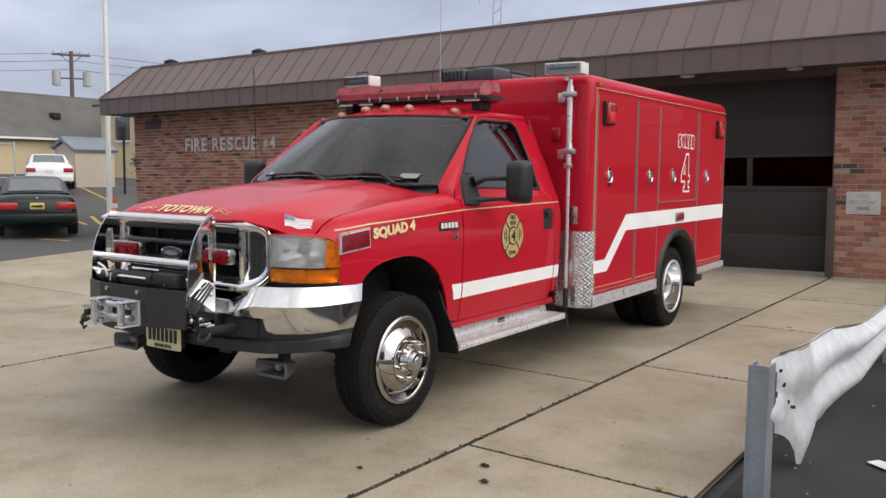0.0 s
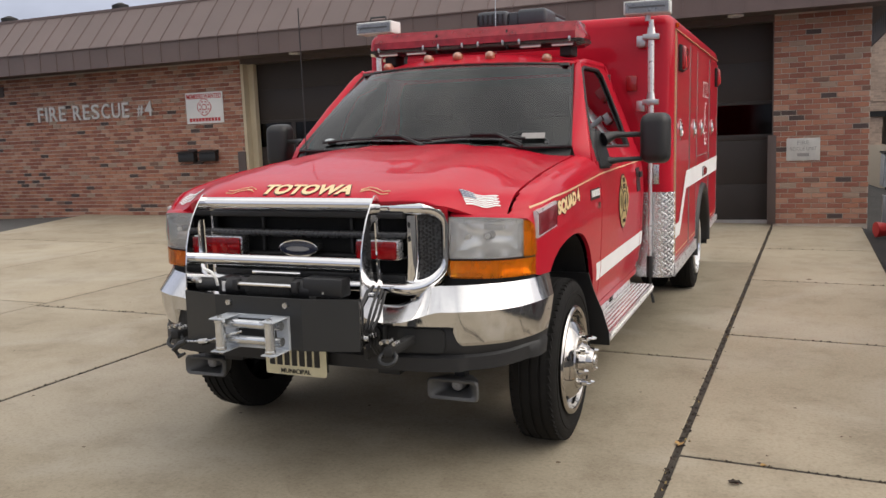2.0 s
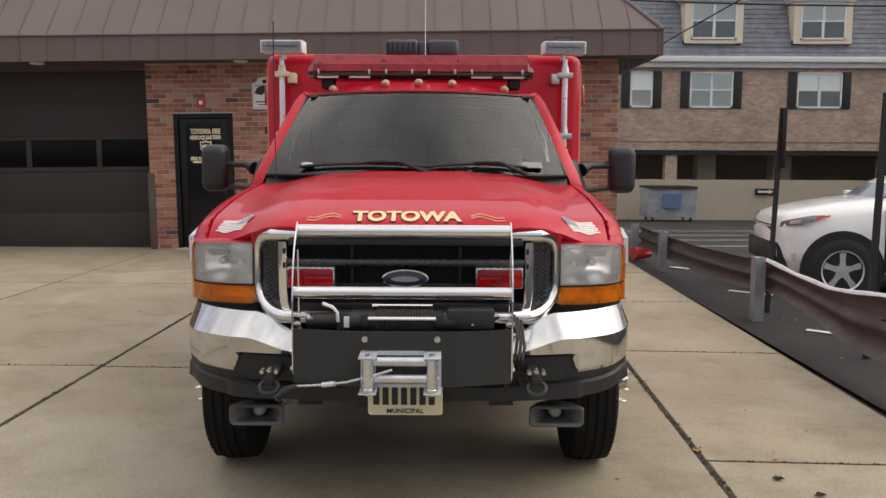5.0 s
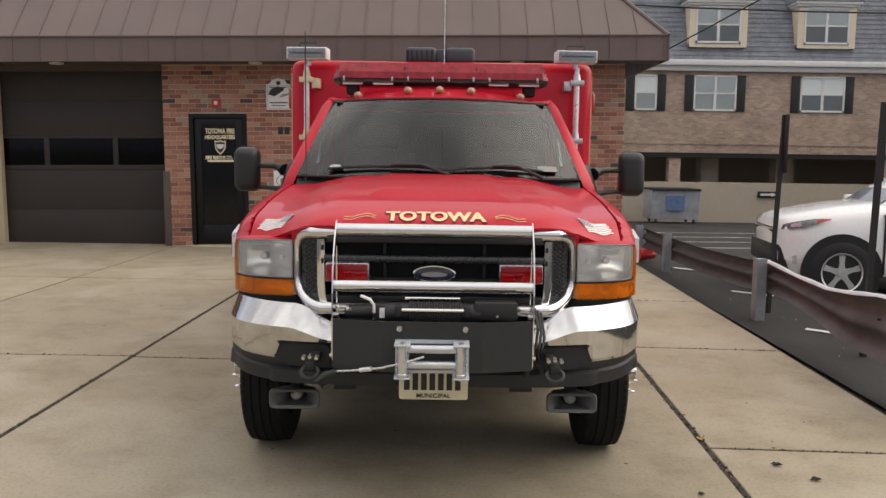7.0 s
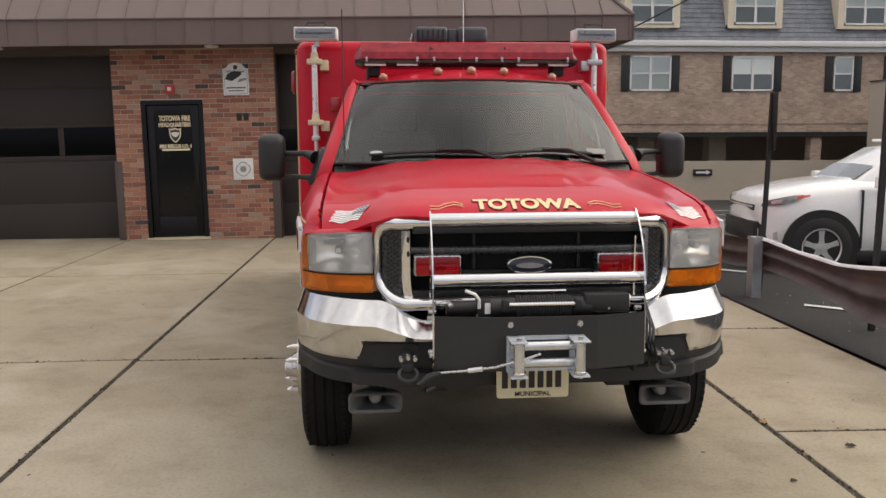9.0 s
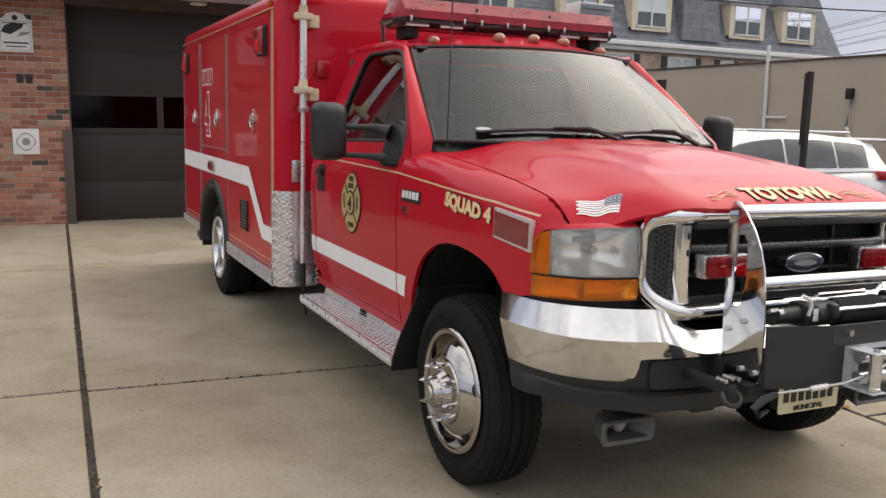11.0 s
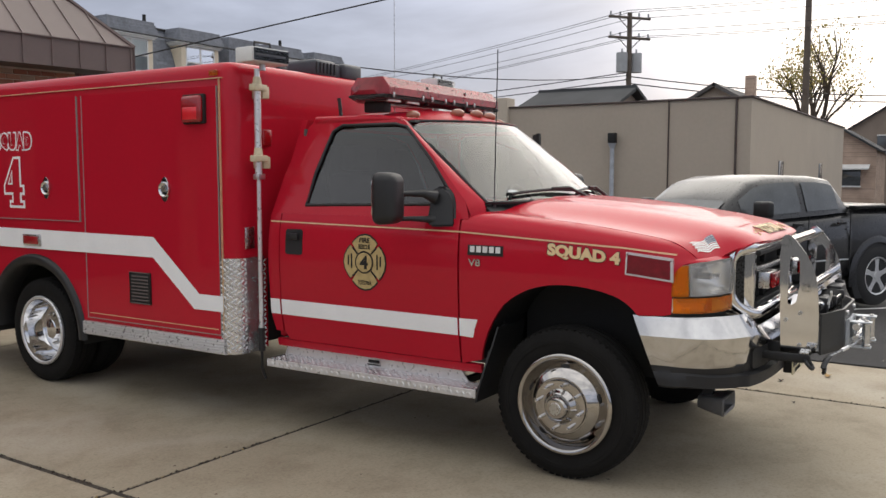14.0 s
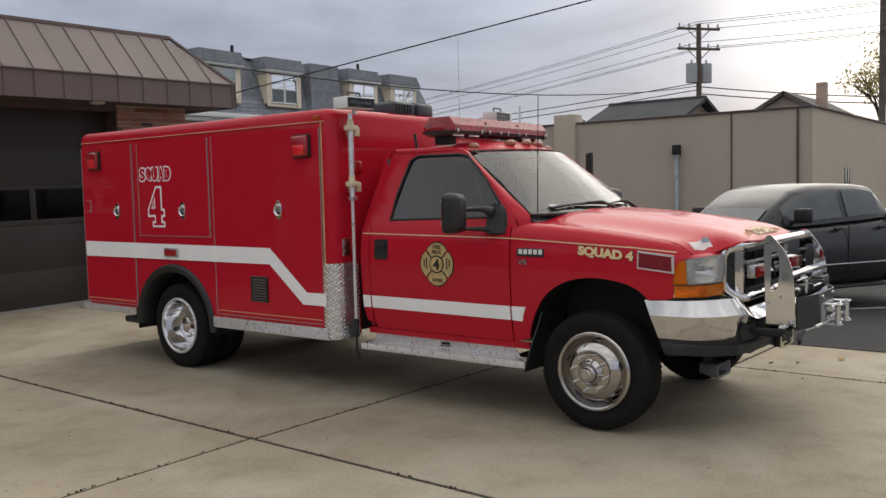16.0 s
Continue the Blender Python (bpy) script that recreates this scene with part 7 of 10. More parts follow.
    if sx < 0:
        vt = part("side_vent", box(sx * BX, sx * (BX + 0.016), 4.040, 4.258, 0.715, 0.935, 0.004), M_DARK, body, "dark bronze louvred vent")
        part("vent_rim", pipe([(sx * (BX + 0.017), y, z) for y, z in ((4.044, 0.719), (4.254, 0.719), (4.254, 0.931), (4.044, 0.931))], 0.006, 6, True), M_SOFFIT, vt)
        for k in range(8):
            part("slat", loft([[(sx * (BX + 0.013), y, 0.734 + 0.0235 * k), (sx * (BX + 0.022), y, 0.739 + 0.0235 * k), (sx * (BX + 0.013), y, 0.750 + 0.0235 * k)] for y in (4.060, 4.236)]), M_SOFFIT, vt, smooth=False)
    part("rear_catch", join(box(sx * BX, sx * (BX + 0.014), 6.735, 6.742, 1.505, 1.625), box(sx * BX, sx * (BX + 0.014), 6.742, 6.815, 1.618, 1.625), box(sx * BX, sx * (BX + 0.014), 6.742, 6.815, 1.505, 1.512)), M_ENGRAVE, body)
part("lower_front", box(-0.92, 0.92, BY0 + 0.002, BY0 + 0.04, 0.50, BZM), M_DARK, body)
part("lower_rear", box(-1.11, 1.11, BY1 - 0.04, BY1 - 0.002, 0.5, BZM), M_RED, body)
part("body_floor", box(-1.15, 1.15, BY0 + 0.1, BY1 - 0.1, 1.0, 1.04), M_DARK, body)
part("rear_step", box(-1.15, 1.15, BY1, BY1 + 0.22, 0.46, 0.50, 0.005), M_PLATE, body)
part("front_lamp", box(-0.945, -0.865, BY0 - 0.03, BY0, 1.79, 1.90, 0.012), M_REDLENS, body)
part("front_lamp", box(0.865, 0.945, BY0 - 0.03, BY0, 1.79, 1.90, 0.012), M_REDLENS, body)

# scene lamps on their poles
for sx in (-1, 1):
    px, py = sx * 1.05, 3.165
    po = part("lamp_pole", join(tube((px, py, 0.56), (px, py, 1.60), 0.014, 12), tube((px, py, 1.58), (px, py, 2.17), 0.022, 14), tube((px, py, 2.16), (px, py, 2.27), 0.018, 12)), M_BRIGHT, truck, "telescoping lamp pole")
    part("pole_foot", tube((px, py, 0.47), (px, py, 0.62), 0.022, 10), M_BLACK, po)
    part("pole_cable", pipe([(px, py, 0.50), (px + 0.01, py + 0.01, 0.36), (px + 0.03, py, 0.28)], 0.010, 6), M_BLACK, po)
    for z in (2.145, 1.70):
        part("bracket", join(box(px - 0.055, px + 0.055, py - 0.035, py + 0.02, z - 0.012, z + 0.028, 0.006), box(px - 0.07 * sx - 0.03, px - 0.07 * sx + 0.03, py - 0.01, BY0, z - 0.055, z + 0.02, 0.005), tube((px, py, z + 0.02), (px, py, z + 0.075), 0.032, 12, 0.024)), M_CREAM if sx < 0 else M_ALU, po, "cast pole bracket")
    part("pole_clamp", box(px - 0.03, px + 0.03, py - 0.03, py + 0.02, 1.575, 1.61, 0.004), M_ALU, po)
    part("latch_plate", box(sx * 1.02, sx * 1.10, BY0 - 0.01, BY0, 1.13, 1.27, 0.004), M_STEEL, po)
    turn = Matrix.Translation((px - sx * 0.02, py - 0.03, 2.345)) @ Matrix.Rotation(sx * radians(3), 4, "Z")
    lm = box(-0.155, 0.155, -0.075, 0.075, -0.045, 0.045, 0.006)
    lm.transform(turn)
    sl = part("scene_lamp", lm, M_WHITE, truck, "white rectangular floodlight")
    for nm, b_, mt in (("lens", box(-0.142, 0.142, -0.080, -0.070, -0.034, 0.034), M_BRIGHT), ("glass", box(-0.145, 0.145, -0.086, -0.082, -0.037, 0.037), M_LENS), ("inner_bar", box(-0.12, 0.12, -0.0835, -0.0805, -0.006, 0.006), M_ENGRAVE),
                       ("handle", pipe([(-0.07, 0.0, 0.044), (-0.065, 0.0, 0.085), (0.065, 0.0, 0.085), (0.07, 0.0, 0.044)], 0.008, 6), M_BLACK), ("yoke", tube((0, 0, -0.085), (0, 0, -0.045), 0.02, 10), M_ALU)):
        b_.transform(turn)
        part(nm, b_, mt, sl)

# equipment on the body roof
M_GEAR = material("dark_grey_case_plastic", (0.045, 0.050, 0.060), 0.42, var=0.2, scale=6, fine=80, bump=0.15, bscale=120)
gear = part("roof_cooler", join(box(-0.29, -0.045, 3.33, 3.62, BZ1 - 0.01, 2.435, 0.03, 3), box(0.03, 0.26, 3.33, 3.62, BZ1 - 0.01, 2.435, 0.03, 3), box(-0.045, 0.03, 3.36, 3.58, BZ1 - 0.01, 2.42, 0.01)), M_GEAR, truck, "dark grey twin roof unit")
for k in range(6):
    part("fin", box(-0.285 + 0.04 * k, -0.275 + 0.04 * k, 3.321, 3.333, 2.335, 2.41), M_VALANCE, gear)
case = part("roof_case", box(-0.29, 0.25, 3.655, 4.06, BZ1 - 0.01, 2.410, 0.03, 3), M_GEAR, truck, "low dark grey equipment case")
part("case_lid", box(-0.27, 0.23, 3.67, 4.045, 2.405, 2.440, 0.016, 2), M_BLACK, case)
for k in range(4):
    part("case_rib", box(-0.298, -0.27, 3.69 + 0.10 * k, 3.715 + 0.10 * k, 2.33, 2.425, 0.006), M_BLACK, case)
for y in (3.73, 3.93):
    part("latch", box(-0.305, -0.285, y, y + 0.05, 2.38, 2.425, 0.004), M_STEEL, case)
part("case_handle", pipe([(-0.20, 3.80, 2.435), (-0.20, 3.80, 2.468), (-0.08, 3.80, 2.468), (-0.08, 3.80, 2.435)], 0.010, 8), M_BLACK, case)
for kx in (-0.17, 0.14):
    part("roof_knob", tube((kx, 3.48, 2.43), (kx, 3.48, 2.450), 0.03, 12), M_BLACK, truck)

# ---- lettering and emblems of the truck ----
def on_hood(cx, cy, d0=0.004):
    return lambda u, v, d: (cx + u, cy + v, hood_z(cx + u, cy + v) + d0 + d)


for grow_, dd, mt in ((0.009, 0.0, M_INK), (0.0, 0.002, M_SIGNGOLD)):
    part("town_lettering", lettering("TOTOWA", 0.455 + grow_, 0.088 + grow_, on_hood(0.004, 0.262, 0.003 + dd), 0.042 + grow_ * 2, 0.001), mt, truck, "gold outlined lettering")
for sx in (-1, 1):
    sc = [(sx * (0.27 + 0.035 * k), 0.255 + 0.018 * math.sin(k * 1.4), 0) for k in range(5)]
    part("scroll", join(*[pipe([(x, y + o, hood_z(x, y + o) + 0.004) for x, y, _ in sc], 0.002, 4) for o in (-0.012, 0.010)], pipe([(sx * 0.29 + 0.02 * math.cos(a), 0.26 + 0.022 * math.sin(a), hood_z(sx * 0.29, 0.26) + 0.004) for a in spread(0, 5.5, 10)], 0.002, 4)), M_SIGNGOLD, truck)
    # flag on the shoulder of the hood
    def flag(u, v, s=sx):
        a, b = Vector((0.706, 0.362)).lerp(Vector((0.838, 0.430)), u), Vector((0.670, 0.398)).lerp(Vector((0.818, 0.466)), u)
        p = a.lerp(b, 1.5 * v - 0.22) + Vector((0.0, 0.006 * math.sin(u * 8.5)))
        return (s * p.x, p.y, hood_z(p.x, p.y) + 0.004)
    for k in range(7):
        part("flag_stripe", loft([[flag(u, k / 7 + q) for u in spread(0.0, 1 - 0.05 * (k % 2), 10)] for q in (0, 0.098)]), M_FLAGWHITE, truck)
    part("flag_canton", loft([[tuple(Vector(flag(u, v)) + Vector((0, 0, 0.0015))) for u in spread(0.0, 0.38, 4)] for v in (0.46, 0.985)]), M_FLAGBLUE, truck)
    for i in range(4):
        for j in range(3):
            part("flag_star", prism(arc(0, 0, 0.0042, 0, 300, 5), lambda u, v, d: tuple(Vector(flag(0.05 + 0.092 * i, 0.55 + 0.17 * j)) + Vector((u, v, 0.003 + 0.2 * v + d))), 0, 0.001), M_FLAGWHITE, truck)
    # SQUAD 4 on the fender; reads forward on both sides
    for grow_, dd, mt in ((0.008, 0.0, M_INK), (0.0, 0.002, M_SIGNGOLD)):
        part("squad_lettering", lettering("SQUAD 4", 0.395 + grow_, 0.074 + grow_, (lambda u, v, d: (sx * (fender_x(0.965 + sx * u, 1.198 + v + 0.085 * sx * u) + 0.003 + dd + d), 0.965 + sx * u, 1.198 + v + 0.085 * sx * u)), 0.058 + grow_ * 2, 0.001), mt, truck, "gold outlined lettering")
    fm = part("fender_light", panel([[(0.505, 1.083), (0.742, 1.110), (0.738, 1.224), (0.508, 1.199)]], lambda u, v: (sx * (fender_x(max(u, 0.55), min(v, 1.12)) + 0.006), u, v), (0.62,), (), 0.02, (-sx, 0, 0)), M_BRIGHT, truck, "red fender light in a chrome frame", smooth=False)
    part("lens", panel([[(0.518, 1.095), (0.732, 1.119), (0.728, 1.212), (0.520, 1.188)]], lambda u, v: (sx * (fender_x(max(u, 0.55), min(v, 1.12)) + 0.012), u, v), (0.62,), (), 0.008, (-sx, 0, 0)), M_DEEPLENS, fm, smooth=False)
    bd = part("model_badge", panel([[(1.425, 1.165), (1.645, 1.165), (1.645, 1.222), (1.425, 1.222)]], lambda u, v: (sx * (half(u, v) + 0.004), u, v), (), (), 0.006, (-sx, 0, 0)), M_INK, truck, "black badge with bright bars")
    for k in range(5):
        part("badge_bar", panel([[(1.44 + 0.04 * k, 1.182), (1.468 + 0.04 * k, 1.182), (1.468 + 0.04 * k, 1.216), (1.44 + 0.04 * k, 1.216)]], lambda u, v: (sx * (half(u, v) + 0.008), u, v), (), (), 0.003, (-sx, 0, 0)), M_WHITE, bd)
    part("engine_badge", lettering("V8", 0.075, 0.04, lambda u, v, d: (sx * (half(1.6, 1.125) + 0.004 + d), 1.60 + sx * u, 1.125 + v), 0.02, 0.004), M_CHROME, truck)
    # gold cross emblem on the door
    door_at = lambda d0: (lambda u, v, d: (sx * (half(2.355, 1.085 + v) + d0 + d), 2.355 + sx * u, 1.085 + v))
    ce = part("door_emblem", prism([(u * 0.94, v) for u, v in maltese(0.172)], door_at(0.003), 0, 0.001), M_INK, truck, "gold and black fire service cross")
    part("emblem_gold", prism([(u * 0.94, v) for u, v in maltese(0.162)], door_at(0.005), 0, 0.001), M_EMBLEM, ce)
    part("emblem_ring", prism(arc(0, 0, 0.068, 0, 348, 28), door_at(0.007), 0, 0.001), M_INK, ce)
    part("emblem_disc", prism(arc(0, 0, 0.058, 0, 348, 28), door_at(0.009), 0, 0.001), M_EMBLEM, ce)
    part("emblem_number", lettering("4", 0.06, 0.08, door_at(0.011), 0.04, 0.001), M_INK, ce)
    for txt, cz, w in (("FIRE", 0.132, 0.075), ("RESCUE", 0.093, 0.085), ("TOTOWA", -0.122, 0.10)):
        q = door_at(0.007)
        part("emblem_word", lettering(txt, w, 0.028, lambda u, v, d, cz=cz, q=q: q(u, v + cz, d), 0.02, 0.001), M_INK, ce)
    for a in (45, 135, 225, 315):
        q = door_at(0.0075)
        part("emblem_spoke", prism([(0.07 * math.cos(radians(a - 4)), 0.07 * math.sin(radians(a - 4))), (0.125 * math.cos(radians(a - 3)), 0.125 * math.sin(radians(a - 3))), (0.125 * math.cos(radians(a + 3)), 0.125 * math.sin(radians(a + 3))), (0.07 * math.cos(radians(a + 4)), 0.07 * math.sin(radians(a + 4)))], q, 0, 0.001), M_INK, ce)
    for s2 in (-1, 1):
        q = door_at(0.007)
        part("emblem_tool", join(*[prism([(s2 * (0.09 + 0.012 * k), -0.04 + 0.01 * k), (s2 * (0.10 + 0.012 * k), -0.04 + 0.01 * k), (s2 * (0.10 + 0.012 * k), 0.05 - 0.005 * k), (s2 * (0.09 + 0.012 * k), 0.05 - 0.005 * k)], q, 0, 0.001) for k in (0, 2)]), M_INK, ce)
    # SQUAD and the big outlined 4 on the body
    yb = 5.60 if sx < 0 else 5.54
    at = lambda cy, cz, d0: (lambda u, v, d: (sx * (BX + d0 + d), cy + sx * u, cz + v))
    for k, ch in enumerate("SQUAD"):
        cu = (k - 2) * 0.1005
        one = lambda d0: (lambda u, v, d: at(yb, 1.861, d0)(u + cu, v, d))
        part("letter", lettering(ch, 0.114, 0.146, one(0.010), 0.085, 0.001), M_WHITE_VINYL, body, "white outline of a red letter")
        part("letter", lettering(ch, 0.088, 0.120, one(0.012), 0.045, 0.001), M_RED, body, "red letter")
    four = [(0.095, -0.150), (0.095, -0.110), (0.135, -0.110), (0.135, -0.030), (0.095, -0.030), (0.095, 0.185), (0.0, 0.185), (-0.135, -0.035), (-0.135, -0.110), (-0.030, -0.110), (-0.030, -0.150), (-0.065, -0.150), (-0.065, -0.21), (0.135, -0.21), (0.135, -0.150)]
    hole = [(-0.012, 0.085), (-0.075, -0.030), (-0.012, -0.030)]
    part("unit_number", prism(four, at(yb, 1.56, 0.010), 0, 0.001), M_WHITE_VINYL, body, "white outlined numeral")
    part("unit_number", prism(shrunk(four, 0.020), at(yb, 1.56, 0.012), 0, 0.001), M_RED, body, "red numeral")
    part("unit_counter", prism(hole, at(yb, 1.56, 0.014), 0, 0.001), M_WHITE_VINYL, body)
    part("unit_counter", prism(shrunk(hole, 0.013), at(yb, 1.56, 0.016), 0, 0.001), M_RED, body)

# ---- vehicles ----
M_TYRE_FAR = material("car_tyre", (0.018, 0.018, 0.018), 0.8, var=0.3)
M_CARGLASS = material("dark_car_glass", (0.075, 0.083, 0.088), 0.08, var=0.2, coat=0.5)
M_ALLOY = material("alloy_wheel", (0.72, 0.72, 0.72), 0.35, metal=0.6, var=0.1)
M_TRIM = material("car_black_trim", (0.014, 0.014, 0.014), 0.5, var=0.2)
M_TAIL = lamp_glass("tail_lamp", (0.42, 0.015, 0.015), 0.15)


def car_wheel(root, m, x, y, r, w, spokes=5):
    s = 1 if y > 0 else -1
    c = (x, y, r)
    def tr(bm):
        bm.transform(m)
        return bm
    prof = [(-w / 2, r * 0.56), (-w / 2, r * 0.9), (-w / 2 * 0.8, r), (w / 2 * 0.8, r), (w / 2, r * 0.9), (w / 2, r * 0.62), (w * 0.46, r * 0.57)]
    wh = part("wheel", tr(spin(prof, c, "y", 32)), M_TYRE_FAR, root)
    part("rim_well", tr(spin([(w * 0.46, r * 0.60), (w * 0.28, r * 0.56), (w * 0.20, r * 0.30), (w * 0.20, 0.002)], c, "y", 28, s)), M_TRIM, wh)
    part("rim_lip", tr(spin([(w * 0.47, r * 0.65), (w * 0.525, r * 0.635), (w * 0.48, r * 0.59), (w * 0.36, r * 0.57)], c, "y", 32, s)), M_ALLOY, wh)
    for k in range(spokes):
        a = 2 * math.pi * k / spokes + 0.3
        sp = prism([(0.05 * r, -0.13 * r), (0.30 * r, -0.075 * r), (0.60 * r, -0.10 * r), (0.60 * r, 0.10 * r), (0.30 * r, 0.075 * r), (0.05 * r, 0.13 * r)], lambda u, v, d: (x + u * math.cos(a) - v * math.sin(a), y + s * (w * 0.34 + d), r + u * math.sin(a) + v * math.cos(a)), 0, 0.02)
        part("spoke", tr(sp), M_ALLOY, wh)
    part("hub_cap", tr(spin([(w * 0.34, r * 0.17), (w * 0.46, r * 0.14), (w * 0.47, 0.002)], c, "y", 16, s)), M_ALLOY, wh)


def car(name, m, paint, label, category, low, cab, glassy, wheels, r, hw, lamps, glass_mat, extra=()):
    """low: stations (x, half width, z of sill, z of shoulder) along the car, front at +x. cab: stations (x, half width at belt, half width at roof, z belt, z roof).
    glassy: side windows as (x0, x1) pairs; lamps: (name, box, material)."""
    root = thing(name, m.translation, label, category)
    def tr(bm):
        bm.transform(m)
        return bm
    rings = []
    for x, w, z0, z1 in low:
        h = z1 - z0
        rings.append([(x, s * w * a, z0 + h * b) for s, a, b in ((1, 0.86, 0.0), (1, 0.97, 0.10), (1, 1.0, 0.35), (1, 0.995, 0.62), (1, 0.965, 0.86), (1, 0.88, 0.97), (1, 0.5, 1.02), (-1, 0.5, 1.02), (-1, 0.88, 0.97), (-1, 0.965, 0.86), (-1, 0.995, 0.62), (-1, 1.0, 0.35), (-1, 0.97, 0.10), (-1, 0.86, 0.0))])
    bm = loft(rings, closed=True)
    body_ = part("body", tr(bm), paint, root, angle=50)
    rings = []
    for x, wb, wt, zb, zt in cab:
        rings.append([(x, wb, zb), (x, wb * 0.35 + wt * 0.65, zb + (zt - zb) * 0.7), (x, wt, zb + (zt - zb) * 0.93), (x, wt * 0.85, zt), (x, 0, zt + 0.015), (x, -wt * 0.85, zt), (x, -wt, zb + (zt - zb) * 0.93), (x, -(wb * 0.35 + wt * 0.65), zb + (zt - zb) * 0.7), (x, -wb, zb)])
    part("cabin", tr(loft(rings, closed=True)), paint, root, angle=50)

    def at(x):
        k = [interp([(c[0], c[i]) for c in sorted(cab)], x) for i in (1, 2, 3, 4)]
        return k

    for s in (-1, 1):
        for xa, xb in glassy:
            rows = []
            for t in (0.12, 0.40, 0.70, 0.84):
                row = []
                for x in spread(xa, xb, 4):
                    wb, wt, zb, zt = at(x)
                    f = t * (zt - zb)
                    k = min(1, t / 0.7)
                    w = (wb + (wb * 0.35 + wt * 0.65 - wb) * k) if t <= 0.7 else (wb * 0.35 + wt * 0.65) + (wt - wb * 0.35 - wt * 0.65) * (t - 0.7) / 0.23
                    row.append((x, s * (w + 0.009), zb + f))
                rows.append(row)
            part("side_window", tr(loft(rows)), glass_mat, root)
        for x, y in wheels:
            ac = [(x + r * 1.24 * math.cos(a), s * (hw + 0.004), max(0.12, r + r * 1.24 * math.sin(a))) for a in spread(radians(-35), radians(215), 22)]
            part("wheel_arch", tr(prism([(p[0], p[2]) for p in ac], lambda u, v, d: (u, s * (hw - 0.02 + d), v), 0.0, 0.028)), M_TRIM, root)
            car_wheel(root, m, x, s * (hw - 0.085), r, 0.22)
    # screens between the first and last pairs of cabin stations
    for a, b in ((cab[0], cab[1]), (cab[-1], cab[-2])):
        n = 5
        rows = []
        for t in (0.10, 0.5, 0.90):
            x = a[0] + (b[0] - a[0]) * t
            zb = a[4] + (b[4] - a[4]) * t
            w = (a[2] + (b[2] - a[2]) * t) * 0.86
            sg = 1 if a[0] > b[0] else -1
            rows.append([(x + sg * 0.012, q * w, zb + 0.022 - 0.012 * abs(q)) for q in spread(-1, 1, 6)])
        part("screen", tr(loft(rows)), glass_mat, root)
    for nm, bx, mt in lamps:
        part(nm, tr(box(*bx, 0.02, 2)), mt, root)
    for nm, bm, mt in extra:
        part(nm, tr(bm), mt, root)
    return root


def pose_car(x, y, heading):
    return Matrix.Translation((x, y, ground_z(x, y) - 0.008)) @ Matrix.Rotation(math.atan2(heading[1], heading[0]), 4, "Z")


M_WHITECAR = material("white_car_paint", (0.80, 0.80, 0.80), 0.25, var=0.03, coat=0.8)
M_GREENCAR = material("dark_green_car_paint", (0.003, 0.011, 0.010), 0.3, var=0.08, coat=0.2, spec=0.3)
M_GREYCAR = material("dark_grey_truck_paint", (0.020, 0.020, 0.021), 0.3, var=0.1, coat=0.4, spec=0.4)
M_SILVERCAR = material("silver_car_paint", (0.55, 0.55, 0.56), 0.3, metal=0.3, var=0.05, coat=0.6)
M_LAMP = material("clear_lamp", (0.55, 0.56, 0.58), 0.12, metal=0.3, var=0.2, scale=20, coat=0.5)
M_LAMPDARK = material("dark_headlight_glass", (0.05, 0.052, 0.055), 0.06, var=0.3, scale=20, coat=0.8, tone=(0.20, 0.21, 0.22))
plate_y = material("far_plate", (0.62, 0.50, 0.14), 0.5, var=0.1)

def suv_front():
    """Swept headlights, corner trims and fog lamps laid onto the curved front corners."""
    w_at = lambda x: interp([(1.3, 0.915), (1.548, 0.900), (1.761, 0.865), (1.896, 0.76), (1.960, 0.58), (1.989, 0.36)], x)
    out = []
    for s in (-1, 1):
        patch = lambda rows, d: loft([[(x, s * (w_at(x) * f + d), z) for x, z in r] for r, f in rows])
        out.append(("headlight", patch([([(1.939, 0.845), (1.854, 0.865), (1.740, 0.885), (1.612, 0.930), (1.527, 0.965)], 0.995), ([(1.932, 0.885), (1.847, 0.915), (1.740, 0.945), (1.619, 0.975), (1.513, 0.990)], 0.985), ([(1.918, 0.915), (1.840, 0.945), (1.733, 0.975), (1.627, 0.995), (1.513, 1.000)], 0.965)], 0.010), M_LAMPDARK))
        out.append(("lamp_eye", patch([([(1.868, 0.885), (1.825, 0.893), (1.769, 0.905)], 0.992), ([(1.861, 0.925), (1.818, 0.935), (1.769, 0.945)], 0.982)], 0.018), M_LAMP))
        out.append(("turn_lamp", patch([([(1.598, 0.940), (1.541, 0.962), (1.456, 0.985)], 0.995), ([(1.605, 0.985), (1.541, 0.995), (1.442, 1.002)], 0.975)], 0.014), M_TAIL))
        out.append(("corner_trim", patch([([(1.939, 0.36), (1.911, 0.36), (1.854, 0.36)], 0.98), ([(1.982, 0.52), (1.939, 0.52), (1.882, 0.44)], 1.0), ([(1.974, 0.66), (1.953, 0.66), (1.932, 0.62)], 1.0)], 0.014), M_TRIM))
        out.append(("fog_lamp", patch([([(1.833, 0.46), (1.790, 0.46)], 0.99), ([(1.840, 0.54), (1.797, 0.56)], 1.0)], 0.012), M_LAMP))
    return out


